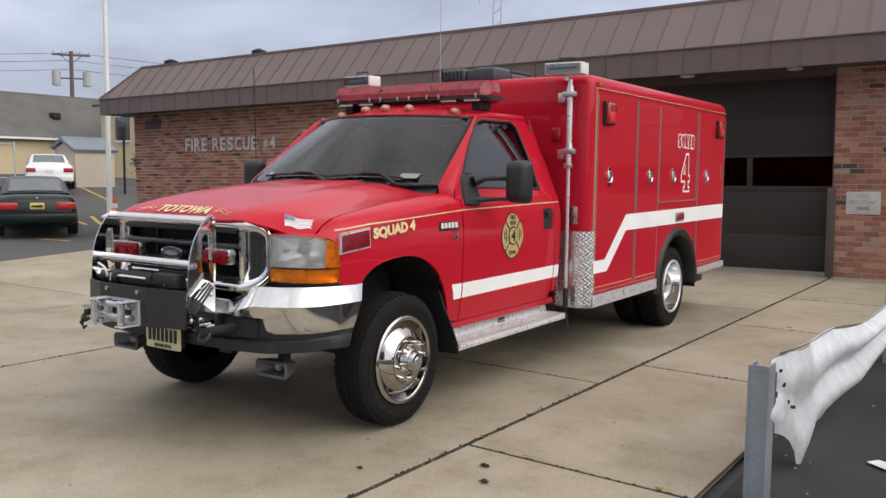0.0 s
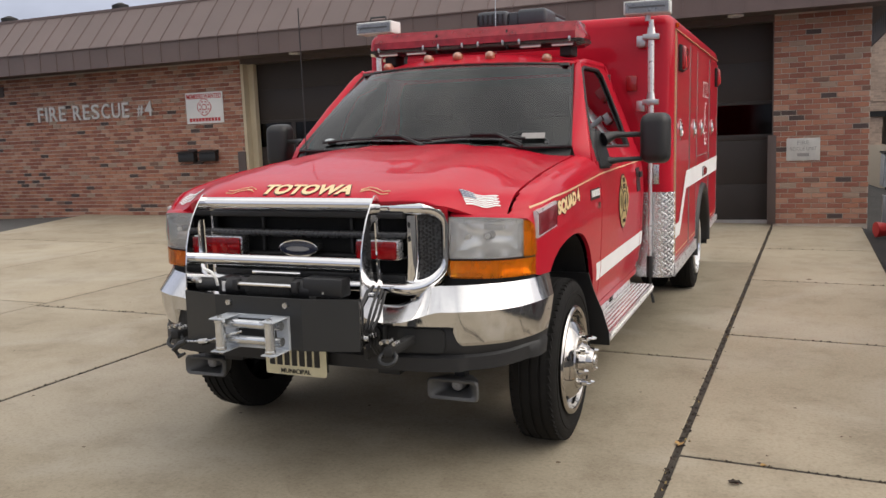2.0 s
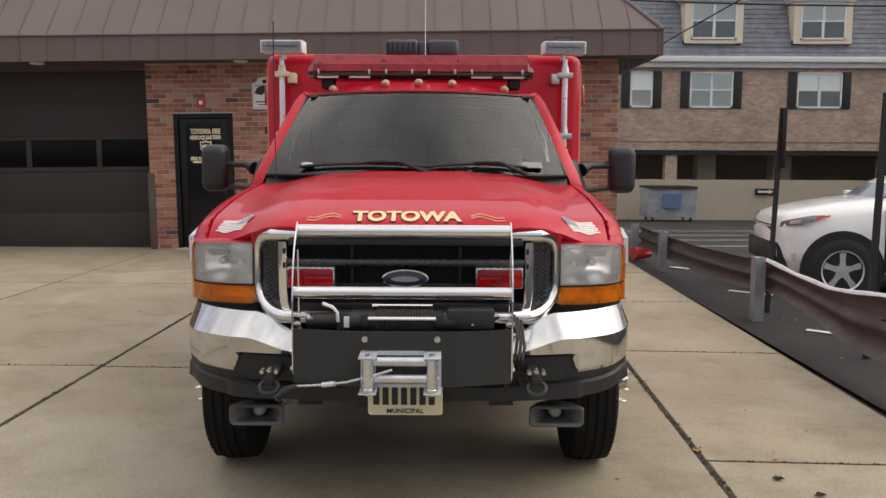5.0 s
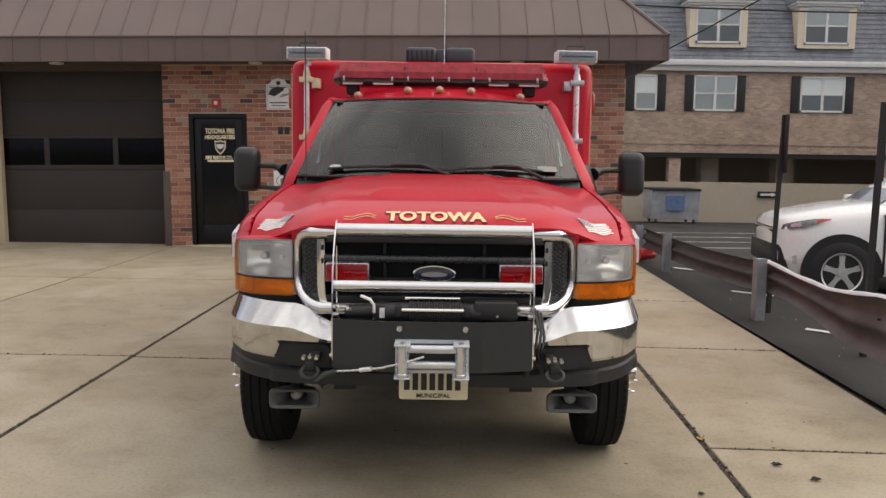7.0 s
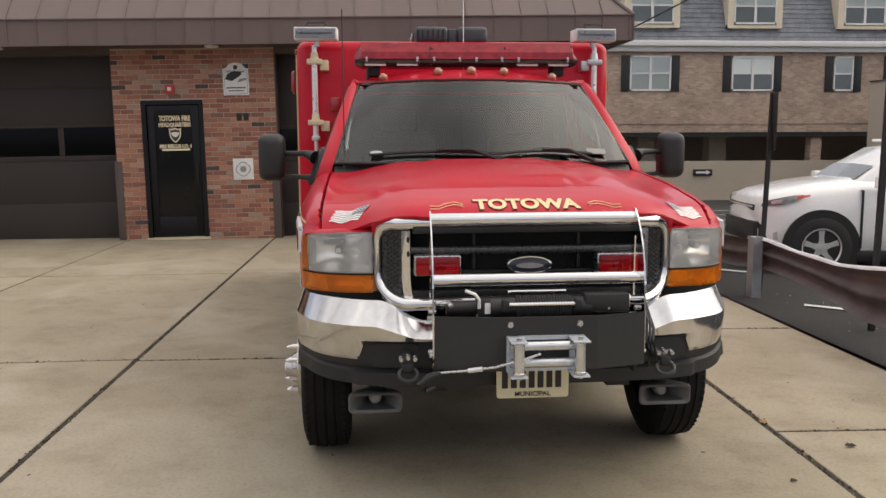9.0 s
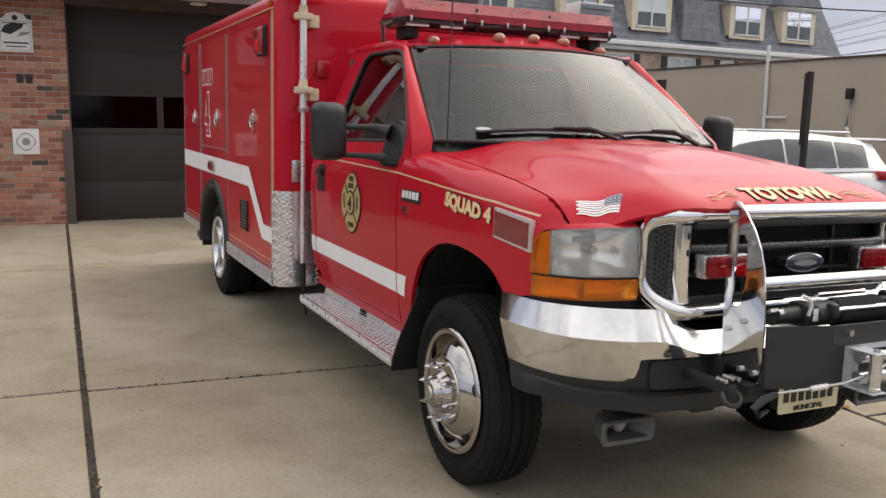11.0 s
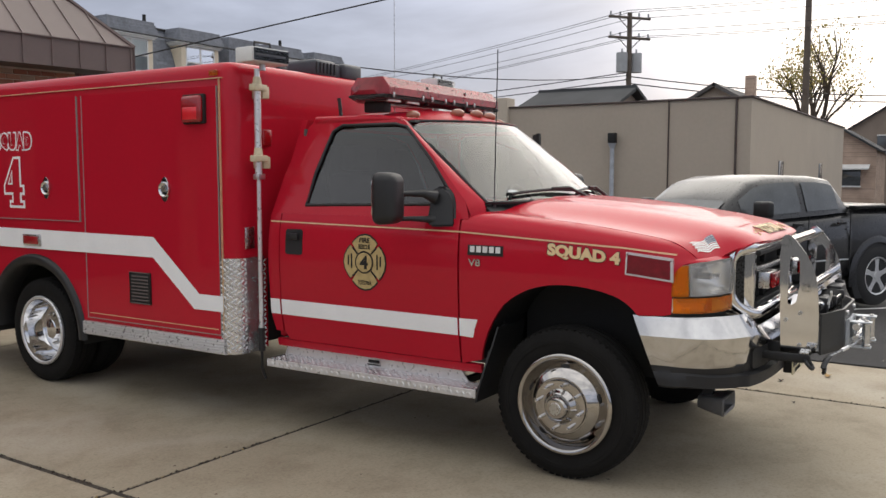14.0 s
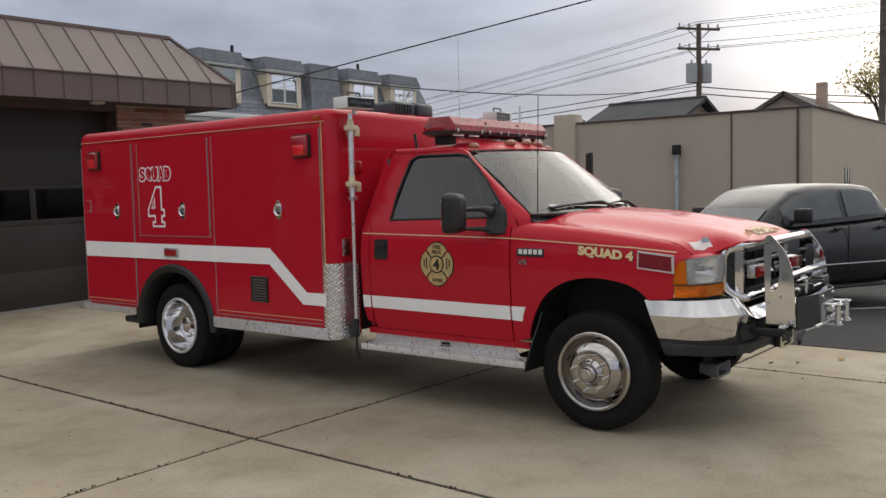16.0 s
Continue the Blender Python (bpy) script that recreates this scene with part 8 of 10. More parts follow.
# tar patch and a worn concrete apron in the lot
patch = [(5.75, -0.62), (6.1, -0.50), (6.6, -0.43), (7.2, -0.47), (7.75, -0.52), (8.4, -0.98), (8.6, -2.6), (7.2, -3.2), (6.0, -2.9), (5.6, -1.6)]
tagged(part("asphalt_patch", prism(patch, lambda u, v, d: (u, v, ground_z(u, v) - 0.010 + d), 0.0, 0.006, 0.003), M_TARPATCH), "black tar patch in the asphalt", "asphalt", kind="structure")
tagged(part("concrete_apron", sheet(17.3, 27.0, -6.0, 0.44, 1.6, -0.004), M_APRON), "worn tan concrete apron across the lot", "pavement", kind="structure")

# white suv, nose to the guard rail: front axle at (4.70, 6.45)
car("suv", pose_car(6.09, 7.11, (-0.992, 0.126)), M_WHITECAR, "white compact suv parked nose towards the guard rail", "car",
    [(1.99, 0.36, 0.46, 0.80), (1.96, 0.58, 0.38, 0.90), (1.90, 0.75, 0.30, 0.965), (1.76, 0.860, 0.25, 1.012), (1.55, 0.898, 0.23, 1.055), (1.3, 0.915, 0.22, 1.105), (0.8, 0.92, 0.22, 1.17), (-0.8, 0.92, 0.22, 1.14), (-1.7, 0.91, 0.25, 1.16), (-2.15, 0.86, 0.32, 1.15), (-2.27, 0.74, 0.38, 1.05)],
    [(0.88, 0.74, 0.72, 1.05, 1.12), (0.55, 0.81, 0.68, 1.07, 1.35), (0.22, 0.84, 0.66, 1.08, 1.54), (-0.3, 0.86, 0.66, 1.09, 1.615), (-1.0, 0.86, 0.65, 1.10, 1.61), (-1.75, 0.83, 0.63, 1.12, 1.55), (-2.0, 0.80, 0.62, 1.12, 1.50), (-2.24, 0.76, 0.70, 1.08, 1.16)],
    [(0.50, -0.40), (-0.44, -1.24), (-1.28, -1.80)], [(1.30, 0.80), (-1.33, 0.80)], 0.37, 0.915,
    [("tail_lamp", (-2.26, -1.92, 0.62, 0.885, 1.0, 1.13), M_TAIL), ("tail_lamp", (-2.26, -1.92, -0.885, -0.62, 1.0, 1.13), M_TAIL), ("upper_grille", (1.92, 1.986, -0.50, 0.50, 0.78, 0.86), M_TRIM), ("grille_bar", (1.94, 1.992, -0.48, 0.48, 0.825, 0.845), M_ALLOY),
     ("lower_grille", (1.88, 2.005, -0.60, 0.60, 0.40, 0.66), M_TRIM), ("lower_trim", (1.66, 1.95, -0.78, 0.78, 0.20, 0.34), M_TRIM), ("sill_trim", (-0.95, 0.90, -0.925, 0.925, 0.20, 0.34), M_TRIM),
     ("roof_rail", (-1.6, 0.1, 0.60, 0.635, 1.615, 1.655), M_ALLOY), ("roof_rail", (-1.6, 0.1, -0.635, -0.60, 1.615, 1.655), M_ALLOY), ("spoiler", (-2.30, -1.80, -0.60, 0.60, 1.525, 1.565), M_WHITECAR), ("door_seam", (0.84, 0.85, -0.923, 0.923, 0.36, 1.06), M_TRIM), ("door_seam", (-0.42, -0.41, -0.923, 0.923, 0.36, 1.08), M_TRIM),
     ("mirror", (0.55, 0.72, 0.90, 1.06, 1.08, 1.22), M_WHITECAR), ("mirror", (0.55, 0.72, -1.06, -0.90, 1.08, 1.22), M_WHITECAR)], M_CARGLASS, suv_front())

# dark crew-cab pickup
def pickup_extra():
    """Flared arches, handles, seams, window surrounds and the rail caps of the bed."""
    out = []
    for s in (-1, 1):
        for x in (1.62, -1.57):
            rows = []
            for a in spread(radians(-12), radians(192), 20):
                c, q = math.cos(a), math.sin(a)
                rows.append([(x + c * k, s * w, 0.40 + q * k) for k, w in ((0.462, 0.90), (0.458, 0.950), (0.475, 0.962), (0.515, 0.958), (0.560, 0.938))])
            out.append(("fender_flare", loft(rows), M_GREYCAR))
        for x in (0.02, -0.80):
            out.append(("door_handle", box(x - 0.10, x + 0.06, s * 0.945 - 0.02, s * 0.945 + 0.02, 1.135, 1.165, 0.008), M_TRIM))
        for x, z in ((-0.20, 1.26), (0.98, 1.16), (-1.00, 1.28)):
            out.append(("door_seam", box(x - 0.005, x + 0.005, s * 0.941 - 0.006, s * 0.941 + 0.004, 0.50, z), M_TRIM))
        out.append(("bed_rail", box(-2.36, -1.12, s * 0.86 - 0.055, s * 0.86 + 0.055, 1.335, 1.372, 0.012), M_TRIM))
        out.append(("sill_line", box(-0.98, 1.02, s * 0.945 - 0.010, s * 0.945 + 0.006, 0.655, 0.672, 0.003), M_ALLOY))
        out.append(("mirror", box(0.68, 0.80, s * 1.06 - 0.14, s * 1.06 + 0.12, 1.26, 1.46, 0.04, 3), M_TRIM))
        out.append(("mirror_arm", box(0.70, 0.78, s * 0.90 - 0.06, s * 0.90 + 0.06, 1.25, 1.30, 0.01), M_TRIM))
        out.append(("tail_lamp", box(-2.415, -2.24, s * 0.85 - 0.075, s * 0.85 + 0.085, 0.90, 1.24, 0.02), M_TAIL))
        out.append(("headlight", box(2.10, 2.38, s * 0.70 - 0.16, s * 0.70 + 0.16, 0.86, 1.0, 0.03), M_LAMP))
    return out


PM = pose_car(7.10, 2.04, (-0.86, 0.51))
car("pickup_truck", PM, M_GREYCAR, "dark grey crew cab pickup truck parked at an angle", "pickup truck",
    [(2.45, 0.62, 0.50, 0.94), (2.35, 0.84, 0.40, 1.05), (2.0, 0.92, 0.36, 1.13), (1.3, 0.94, 0.36, 1.18), (0.9, 0.94, 0.36, 1.21), (-0.2, 0.94, 0.36, 1.265), (-1.00, 0.94, 0.36, 1.305), (-1.04, 0.925, 0.36, 1.31), (-1.09, 0.925, 0.36, 1.33), (-1.13, 0.94, 0.36, 1.345), (-1.5, 0.94, 0.40, 1.35), (-2.30, 0.93, 0.46, 1.355), (-2.39, 0.90, 0.52, 1.33)],
    [(1.22, 0.78, 0.74, 1.15, 1.21), (0.92, 0.84, 0.72, 1.19, 1.47), (0.62, 0.87, 0.70, 1.21, 1.69), (0.30, 0.88, 0.69, 1.22, 1.765), (-0.10, 0.88, 0.69, 1.24, 1.778), (-0.55, 0.88, 0.69, 1.26, 1.768), (-0.84, 0.87, 0.69, 1.28, 1.735), (-0.95, 0.86, 0.72, 1.28, 1.60), (-1.07, 0.85, 0.80, 1.29, 1.36)],
    [(0.86, -0.14), (-0.25, -0.86)], [(1.62, 0.82), (-1.57, 0.82)], 0.41, 0.935,
    [("rear_bumper", (-2.52, -2.34, -0.88, 0.88, 0.50, 0.66), M_TRIM), ("tailgate", (-2.41, -2.37, -0.74, 0.74, 0.72, 1.34), M_GREYCAR), ("bed_cover", (-2.34, -1.12, -0.80, 0.80, 1.335, 1.360), M_TRIM), ("grille", (2.36, 2.47, -0.55, 0.55, 0.62, 0.92), M_TRIM), ("side_step", (-0.9, 0.95, -0.97, 0.97, 0.32, 0.37), M_TRIM)], M_CARGLASS, pickup_extra())

# dark green sedan seen from behind, beside the driveway
GM = pose_car(-16.7, 9.15, (-0.875, 0.485))
sedan_low = [(2.35, 0.55, 0.35, 0.62), (2.2, 0.80, 0.26, 0.74), (1.4, 0.87, 0.22, 0.86), (0.9, 0.88, 0.22, 0.92), (-1.2, 0.88, 0.22, 0.96), (-1.9, 0.87, 0.25, 0.98), (-2.25, 0.83, 0.30, 0.95), (-2.38, 0.74, 0.36, 0.84)]
sedan_cab = [(1.10, 0.76, 0.72, 0.88, 0.93), (0.35, 0.80, 0.60, 0.92, 1.32), (-0.2, 0.82, 0.60, 0.94, 1.39), (-0.85, 0.81, 0.60, 0.95, 1.36), (-1.65, 0.76, 0.68, 0.96, 1.02)]
car("sedan", GM, M_GREENCAR, "dark green sedan parked on the yard beside the driveway", "car", sedan_low, sedan_cab, [(0.30, -0.25), (-0.33, -0.95)], [(1.38, 0.77), (-1.35, 0.77)], 0.31, 0.878,
    [("tail_lamp", (-2.415, -2.20, 0.40, 0.80, 0.66, 0.82), M_TAIL), ("tail_lamp", (-2.415, -2.20, -0.80, -0.40, 0.66, 0.82), M_TAIL), ("turn_lamp", (-2.42, -2.2, 0.66, 0.79, 0.76, 0.81), M_AMBER), ("turn_lamp", (-2.42, -2.2, -0.79, -0.66, 0.76, 0.81), M_AMBER),
     ("number_plate", (-2.405, -2.36, -0.155, 0.155, 0.66, 0.81), plate_y), ("plate_bar", (-2.409, -2.40, -0.12, 0.12, 0.71, 0.76), M_INK), ("rear_bumper", (-2.44, -2.15, -0.82, 0.82, 0.36, 0.56), M_GREENCAR), ("bumper_strip", (-2.447, -2.40, -0.80, 0.80, 0.50, 0.535), M_TRIM), ("badge", (-2.31, -2.26, -0.04, 0.04, 0.885, 0.925), M_CHROME)], M_CARGLASS)
WM = pose_car(-28.8, 16.9, (-0.86, 0.50))
car("sedan", WM, M_WHITECAR, "white sedan parked in the back yard", "car", sedan_low, sedan_cab, [(0.30, -0.25), (-0.33, -0.95)], [(1.38, 0.77), (-1.35, 0.77)], 0.31, 0.878,
    [("tail_lamp", (-2.41, -2.15, 0.48, 0.82, 0.68, 0.84), M_TAIL), ("tail_lamp", (-2.41, -2.15, -0.82, -0.48, 0.68, 0.84), M_TAIL), ("number_plate", (-2.405, -2.36, -0.155, 0.155, 0.66, 0.80), M_WHITE), ("rear_bumper", (-2.43, -2.15, -0.82, 0.82, 0.34, 0.56), M_WHITECAR), ("lower_trim", (-2.40, -2.2, -0.7, 0.7, 0.26, 0.36), M_TRIM)], M_CARGLASS)
# boxy off-roader and a van across the lot
JM = pose_car(30.5, 1.42, (0.985, 0.10))
car("off_road_car", JM, M_GREYCAR, "black boxy off-road car in the far lot", "car", [(2.0, 0.75, 0.5, 0.95), (1.9, 0.80, 0.45, 1.05), (0.8, 0.80, 0.42, 1.10), (-1.9, 0.80, 0.42, 1.12), (-2.0, 0.78, 0.45, 1.10)],
    [(0.75, 0.74, 0.72, 1.05, 1.12), (0.5, 0.76, 0.70, 1.08, 1.80), (-0.5, 0.76, 0.72, 1.08, 1.86), (-1.85, 0.76, 0.72, 1.08, 1.84), (-1.95, 0.76, 0.72, 1.08, 1.15)], [(0.35, -0.35), (-0.45, -1.1), (-1.2, -1.75)], [(1.25, 0.78), (-1.25, 0.78)], 0.42, 0.80,
    [("tail_lamp", (-2.05, -1.98, 0.6, 0.76, 0.8, 1.0), M_TAIL), ("spare_wheel", (-2.2, -2.0, -0.35, 0.35, 0.7, 1.4), M_TRIM)], M_CARGLASS)
VM = pose_car(55, 0.6, (0.98, 0.2))
car("van", VM, M_SILVERCAR, "silver van parked far down the street", "car", [(2.4, 0.7, 0.4, 0.9), (2.2, 0.92, 0.3, 1.0), (-2.2, 0.95, 0.3, 1.1), (-2.4, 0.9, 0.4, 1.0)],
    [(1.5, 0.85, 0.8, 1.0, 1.08), (0.7, 0.88, 0.75, 1.05, 1.78), (-1.5, 0.88, 0.75, 1.05, 1.80), (-2.3, 0.85, 0.75, 1.05, 1.15)], [(0.6, -0.4), (-0.5, -1.4), (-1.5, -2.1)], [(1.5, 0.8), (-1.5, 0.8)], 0.34, 0.94, [("tail_lamp", (-2.42, -2.3, 0.6, 0.9, 0.9, 1.2), M_TAIL)], M_CARGLASS)

# ---- guard rail along the driveway ----
rail = thing("guard_rail", (3.4, 5, 0), "bent steel guard rail, brown behind, galvanised in front", "guard rail")
W = [(0.0, 0.156), (0.012, 0.146), (0.055, 0.115), (0.075, 0.095), (0.075, 0.070), (0.055, 0.048), (0.012, 0.014), (0.005, 0.0), (0.012, -0.014), (0.055, -0.048), (0.075, -0.070), (0.075, -0.095), (0.055, -0.115), (0.012, -0.146), (0.0, -0.156)]
RAIL_TOP = [(1.16, 0.659), (1.28, 0.671), (1.55, 0.643), (1.89, 0.632), (2.42, 0.635), (2.9, 0.575), (3.4, 0.535), (4.0, 0.545), (4.5, 0.56), (4.9, 0.58), (5.5, 0.53), (7.2, 0.468), (8.6, 0.456), (10.4, 0.456)]
RAIL_LOW = [(1.16, 0.339), (1.28, 0.298), (1.46, 0.237), (1.61, 0.164), (1.75, 0.005), (1.84, -0.017), (1.99, 0.094), (2.12, 0.141), (2.51, 0.166), (2.99, 0.153), (3.6, 0.235), (4.3, 0.28), (4.9, 0.28), (5.5, 0.22), (7.2, 0.157), (8.6, 0.145), (10.4, 0.145)]


def rail_x(y):
    return 3.10 + 0.0415 * (min(y, 4.8) - 1.14)


def rail_rows(off):
    rows = []
    for y in [1.16, 1.19, 1.23, 1.28, 1.34, 1.41, 1.48, 1.55, 1.61, 1.67, 1.75, 1.8, 1.84, 1.92, 1.99, 2.06, 2.12, 2.22, 2.33, 2.42, 2.51, 2.75, 2.99, 3.25, 3.51, 3.75, 3.98, 4.0, 4.3, 4.9, 5.5, 6.3, 7.2, 8.6, 9.5, 10.4]:
        k = smooth01((2.9 - y) / 1.7)
        zt, zb = interp(RAIL_TOP, y), interp(RAIL_LOW, y)
        row = []
        for d, h in W:
            f = (h + 0.156) / 0.312
            z = zb + (zt - zb) * f + 0.012 * k * noise.noise((y * 7, h * 9, 1.0))
            dd = d * (1 - 0.72 * k) + 0.045 * k * noise.noise((y * 3.2, h * 7, 5.0)) + 0.016 * k * noise.noise((y * 13, h * 30, 8.0))
            ragged = 0.055 * smooth01((1.32 - y) / 0.18) * noise.noise((h * 22, 2.0, 0.5))
            row.append((rail_x(y) + off + dd, y + ragged - 0.05 * k * (1 - f), z))
        rows.append(row)
    return rows


M_RAIL = material("torn_galvanised_rail", (0.70, 0.72, 0.75), 0.5, metal=0.25, var=0.2, scale=9, fine=60, bump=0.2, bscale=25)
part("rail_face", loft(rail_rows(0.004)), M_RAIL, rail, "galvanised face, crumpled at its end", angle=70)
part("rail_back", loft(rail_rows(0.0)), M_RUSTRAIL, rail, "brown weathered back", angle=70)
lip_rows = []
for y in spread(1.36, 5.2, 46):
    zt = interp(RAIL_TOP, y)
    w = 0.016 + 0.012 * noise.noise((y * 2.3, 4.0, 1.0))
    lip_rows.append([(rail_x(y) - 0.016, y, zt - 0.010), (rail_x(y) - 0.006, y, zt + w * 0.6), (rail_x(y) + 0.012, y, zt + w)])
part("bent_lip", loft(lip_rows), M_RAIL, rail, "bright bent top edge", angle=70)
M_POST = material("guard_post_steel", (0.30, 0.325, 0.35), 0.5, metal=0.35, var=0.22, scale=5, fine=50, bump=0.15, bscale=30)
for y, h in ((1.12, 0.655), (4.92, 0.60), (8.55, 0.52), (10.3, 0.50)):
    o = rail_x(y) - (3.252 if y > 2 else 3.222)
    hs = [(3.150, -0.065), (3.160, -0.065), (3.160, -0.060), (3.236, -0.060), (3.236, -0.065), (3.246, -0.065), (3.246, 0.065), (3.236, 0.065), (3.236, -0.050), (3.160, -0.050), (3.160, 0.065), (3.150, 0.065)]
    p = part("post", prism(hs, lambda u, v, d: (u + o, y + v, d), -0.1, h), M_POST, rail, "grey steel post", smooth=False)
    part("block", box(3.20 + o, 3.245 + o, y + 0.02, y + 0.10, max(0.1, h - 0.42), h - 0.05, 0.004), M_DARK, p)
    part("bolt", tube((rail_x(y), y + 0.12, h - 0.17), (rail_x(y) + 0.022, y + 0.12, h - 0.17), 0.016, 8), M_DARK, p)
for y, f, r in ((1.25, 0.82, 0.007), (1.32, 0.62, 0.010), (1.41, 0.40, 0.008), (1.53, 0.36, 0.007), (2.5, 0.62, 0.007)):
    z = interp(RAIL_LOW, y) + (interp(RAIL_TOP, y) - interp(RAIL_LOW, y)) * f
    part("bolt_hole", prism([(1.5 * r * math.cos(a), r * math.sin(a)) for a in spread(0, 5.6, 9)], lambda u, v, d: (rail_x(y) + 0.012 + d, y + u, z + v + 0.3 * u), 0.0, 0.022), M_DARK, rail)

post = thing("sign_post", (3.55, 5.4, 0), "dark steel post with a narrow black board seen edge-on", "sign post")
part("pole", prism([(-0.02, -0.02), (0.02, -0.02), (0.02, 0.02), (-0.02, 0.02)], lambda u, v, d: (3.47 + u + 0.045 * d, 5.36 + v + 0.04 * d, d), -0.05, 2.05), M_DARK, post, smooth=False)
part("board", box(3.555, 3.572, 5.33, 5.46, 1.45, 2.05, 0.003), M_DARK, post)
post = thing("sign_post", (3.54, 3.40, 0), "dark steel post beside the guard rail", "sign post")
part("pole", prism([(-0.022, -0.02), (0.022, -0.02), (0.022, 0.02), (-0.022, 0.02)], lambda u, v, d: (3.53 + u + 0.028 * d, 3.40 + v + 0.02 * d, d), -0.05, 2.06), M_DARK, post, smooth=False)
part("board", box(3.600, 3.616, 3.43, 3.52, 1.42, 2.05, 0.003), M_DARK, post)
can = thing("red_can", (3.15, 9.6, 0), "crushed red plastic container lying by the rail end", "container")
cbm = tube((3.02, 9.55, 0.10), (3.28, 9.65, 0.10), 0.10, 12, 0.07)
for v in cbm.verts:
    v.co += Vector((0, 0, 0.03 * noise.noise(v.co * 9)))
part("body", cbm, M_SIGNRED, can)

# ---- apartment house behind the lot ----
M_APTBRICK = material("tan_brown_brick", (0.39, 0.30, 0.242), 0.9, var=0.25, scale=1.2, fine=16, bump=0.3, bscale=30)


def masonry(m, w, h, mortar, a, b):
    n, l = m.node_tree.nodes, m.node_tree.links
    bs = n["Principled BSDF"]
    old = bs.inputs["Base Color"].links[0].from_socket
    co, mp, tx = n.new("ShaderNodeTexCoord"), n.new("ShaderNodeMapping"), n.new("ShaderNodeTexBrick")
    mp.inputs["Rotation"].default_value = (radians(90), 0, 0)
    tx.inputs["Scale"].default_value, tx.inputs["Brick Width"].default_value, tx.inputs["Row Height"].default_value, tx.inputs["Mortar Size"].default_value = 1.0, w, h, 0.008
    tx.inputs["Color1"].default_value, tx.inputs["Color2"].default_value, tx.inputs["Mortar"].default_value = (*a, 1), (*b, 1), (*mortar, 1)
    l.new(co.outputs["Object"], mp.inputs[0])
    l.new(mp.outputs[0], tx.inputs["Vector"])
    mx = n.new("ShaderNodeMix")
    mx.data_type, mx.blend_type = "RGBA", "MULTIPLY"
    mx.inputs["Factor"].default_value = 1.0
    l.new(old, mx.inputs["A"])
    l.new(tx.outputs["Color"], mx.inputs["B"])
    l.new(mx.outputs["Result"], bs.inputs["Base Color"])
    return m


masonry(M_APTBRICK, 0.22, 0.075, (1.15, 1.1, 1.05), (0.80, 0.80, 0.80), (1.25, 1.2, 1.15))
M_SLATE = material("grey_slate", (0.200, 0.213, 0.242), 0.8, var=0.3, scale=3, fine=12, bump=0.3, bscale=20, rand=0.08)
M_BEIGE = material("beige_render", (0.47, 0.405, 0.325), 0.9, var=0.07, scale=0.6, fine=10, bump=0.1)
M_CORNICE = material("white_cornice", (0.74, 0.74, 0.72), 0.6, var=0.06)
M_DORMER = material("cream_dormer_trim", (0.74, 0.65, 0.50), 0.7, var=0.06)
M_SHUTTER = material("black_shutter", (0.02, 0.02, 0.02), 0.6, var=0.2)
M_SCREEN = material("insect_screen", (0.34, 0.37, 0.36), 0.8, var=0.08)
M_BLIND = material("pale_window_blind", (0.82, 0.85, 0.82), 0.8, var=0.06, scale=2)
AY = 29.4
M_TUBE = lamp_glass("garage_tube_light", (0.85, 0.88, 0.85), 0.4, 5.0)
apt = thing("apartment_house", (18, AY + 4, -0.8), "brown brick apartment house with slate mansard and dormers", "apartment building")
part("upper_wall", join(box(2.5, 34.2, AY, AY + 0.3, 1.80, 4.90), box(33.9, 34.2, AY + 0.3, AY + 12, 1.8, 4.9)), M_APTBRICK, apt, smooth=False)
part("brick_band", box(2.5, 34.2, AY - 0.03, AY, 2.12, 2.36), M_APTBRICK, apt, smooth=False)
part("garage_beam", box(2.5, 34.2, AY + 0.02, AY + 0.5, 1.62, 1.80), M_DARK, apt)
part("garage_wall", box(2.5, 34.2, AY + 0.05, AY + 0.30, -1.6, 0.68), M_BEIGE, apt)
part("garage_back", join(box(2.5, 34.2, AY + 9, AY + 9.2, -1.6, 1.8), box(2.5, 34.2, AY + 0.5, AY + 9, 1.70, 1.78)), M_BEIGE, apt)
for x in (4.5, 8.79, 17.0, 22.0, 27.5, 33.5):
    part("garage_column", box(x - 0.22, x + 0.22, AY + 0.1, AY + 0.55, 0.68, 1.65), M_APTBRICK, apt, smooth=False)
for x in (10.6, 13.6):
    part("inner_column", box(x - 0.36, x + 0.36, AY + 1.6, AY + 2.3, 0.60, 1.70), M_BEIGE, apt)
# white panels on the back wall, painted to stand for daylight through far openings
for x, w in ((6.0, 1.0), (7.6, 1.6)):
    part("daylight_panel", box(x, x + w, AY + 8.9, AY + 8.98, 0.75, 1.45), M_WHITE, apt)
for k in range(5):
    part("garage_lamp", box(11.0 + 3.2 * k, 11.5 + 3.2 * k, AY + 4.0, AY + 4.12, 1.64, 1.69, 0.01), M_TUBE, apt)
part("cornice", join(box(2.3, 34.5, AY - 0.35, AY + 0.3, 5.05, 5.26, 0.02), box(2.4, 34.35, AY - 0.18, AY + 0.3, 4.86, 5.05, 0.02)), M_CORNICE, apt)
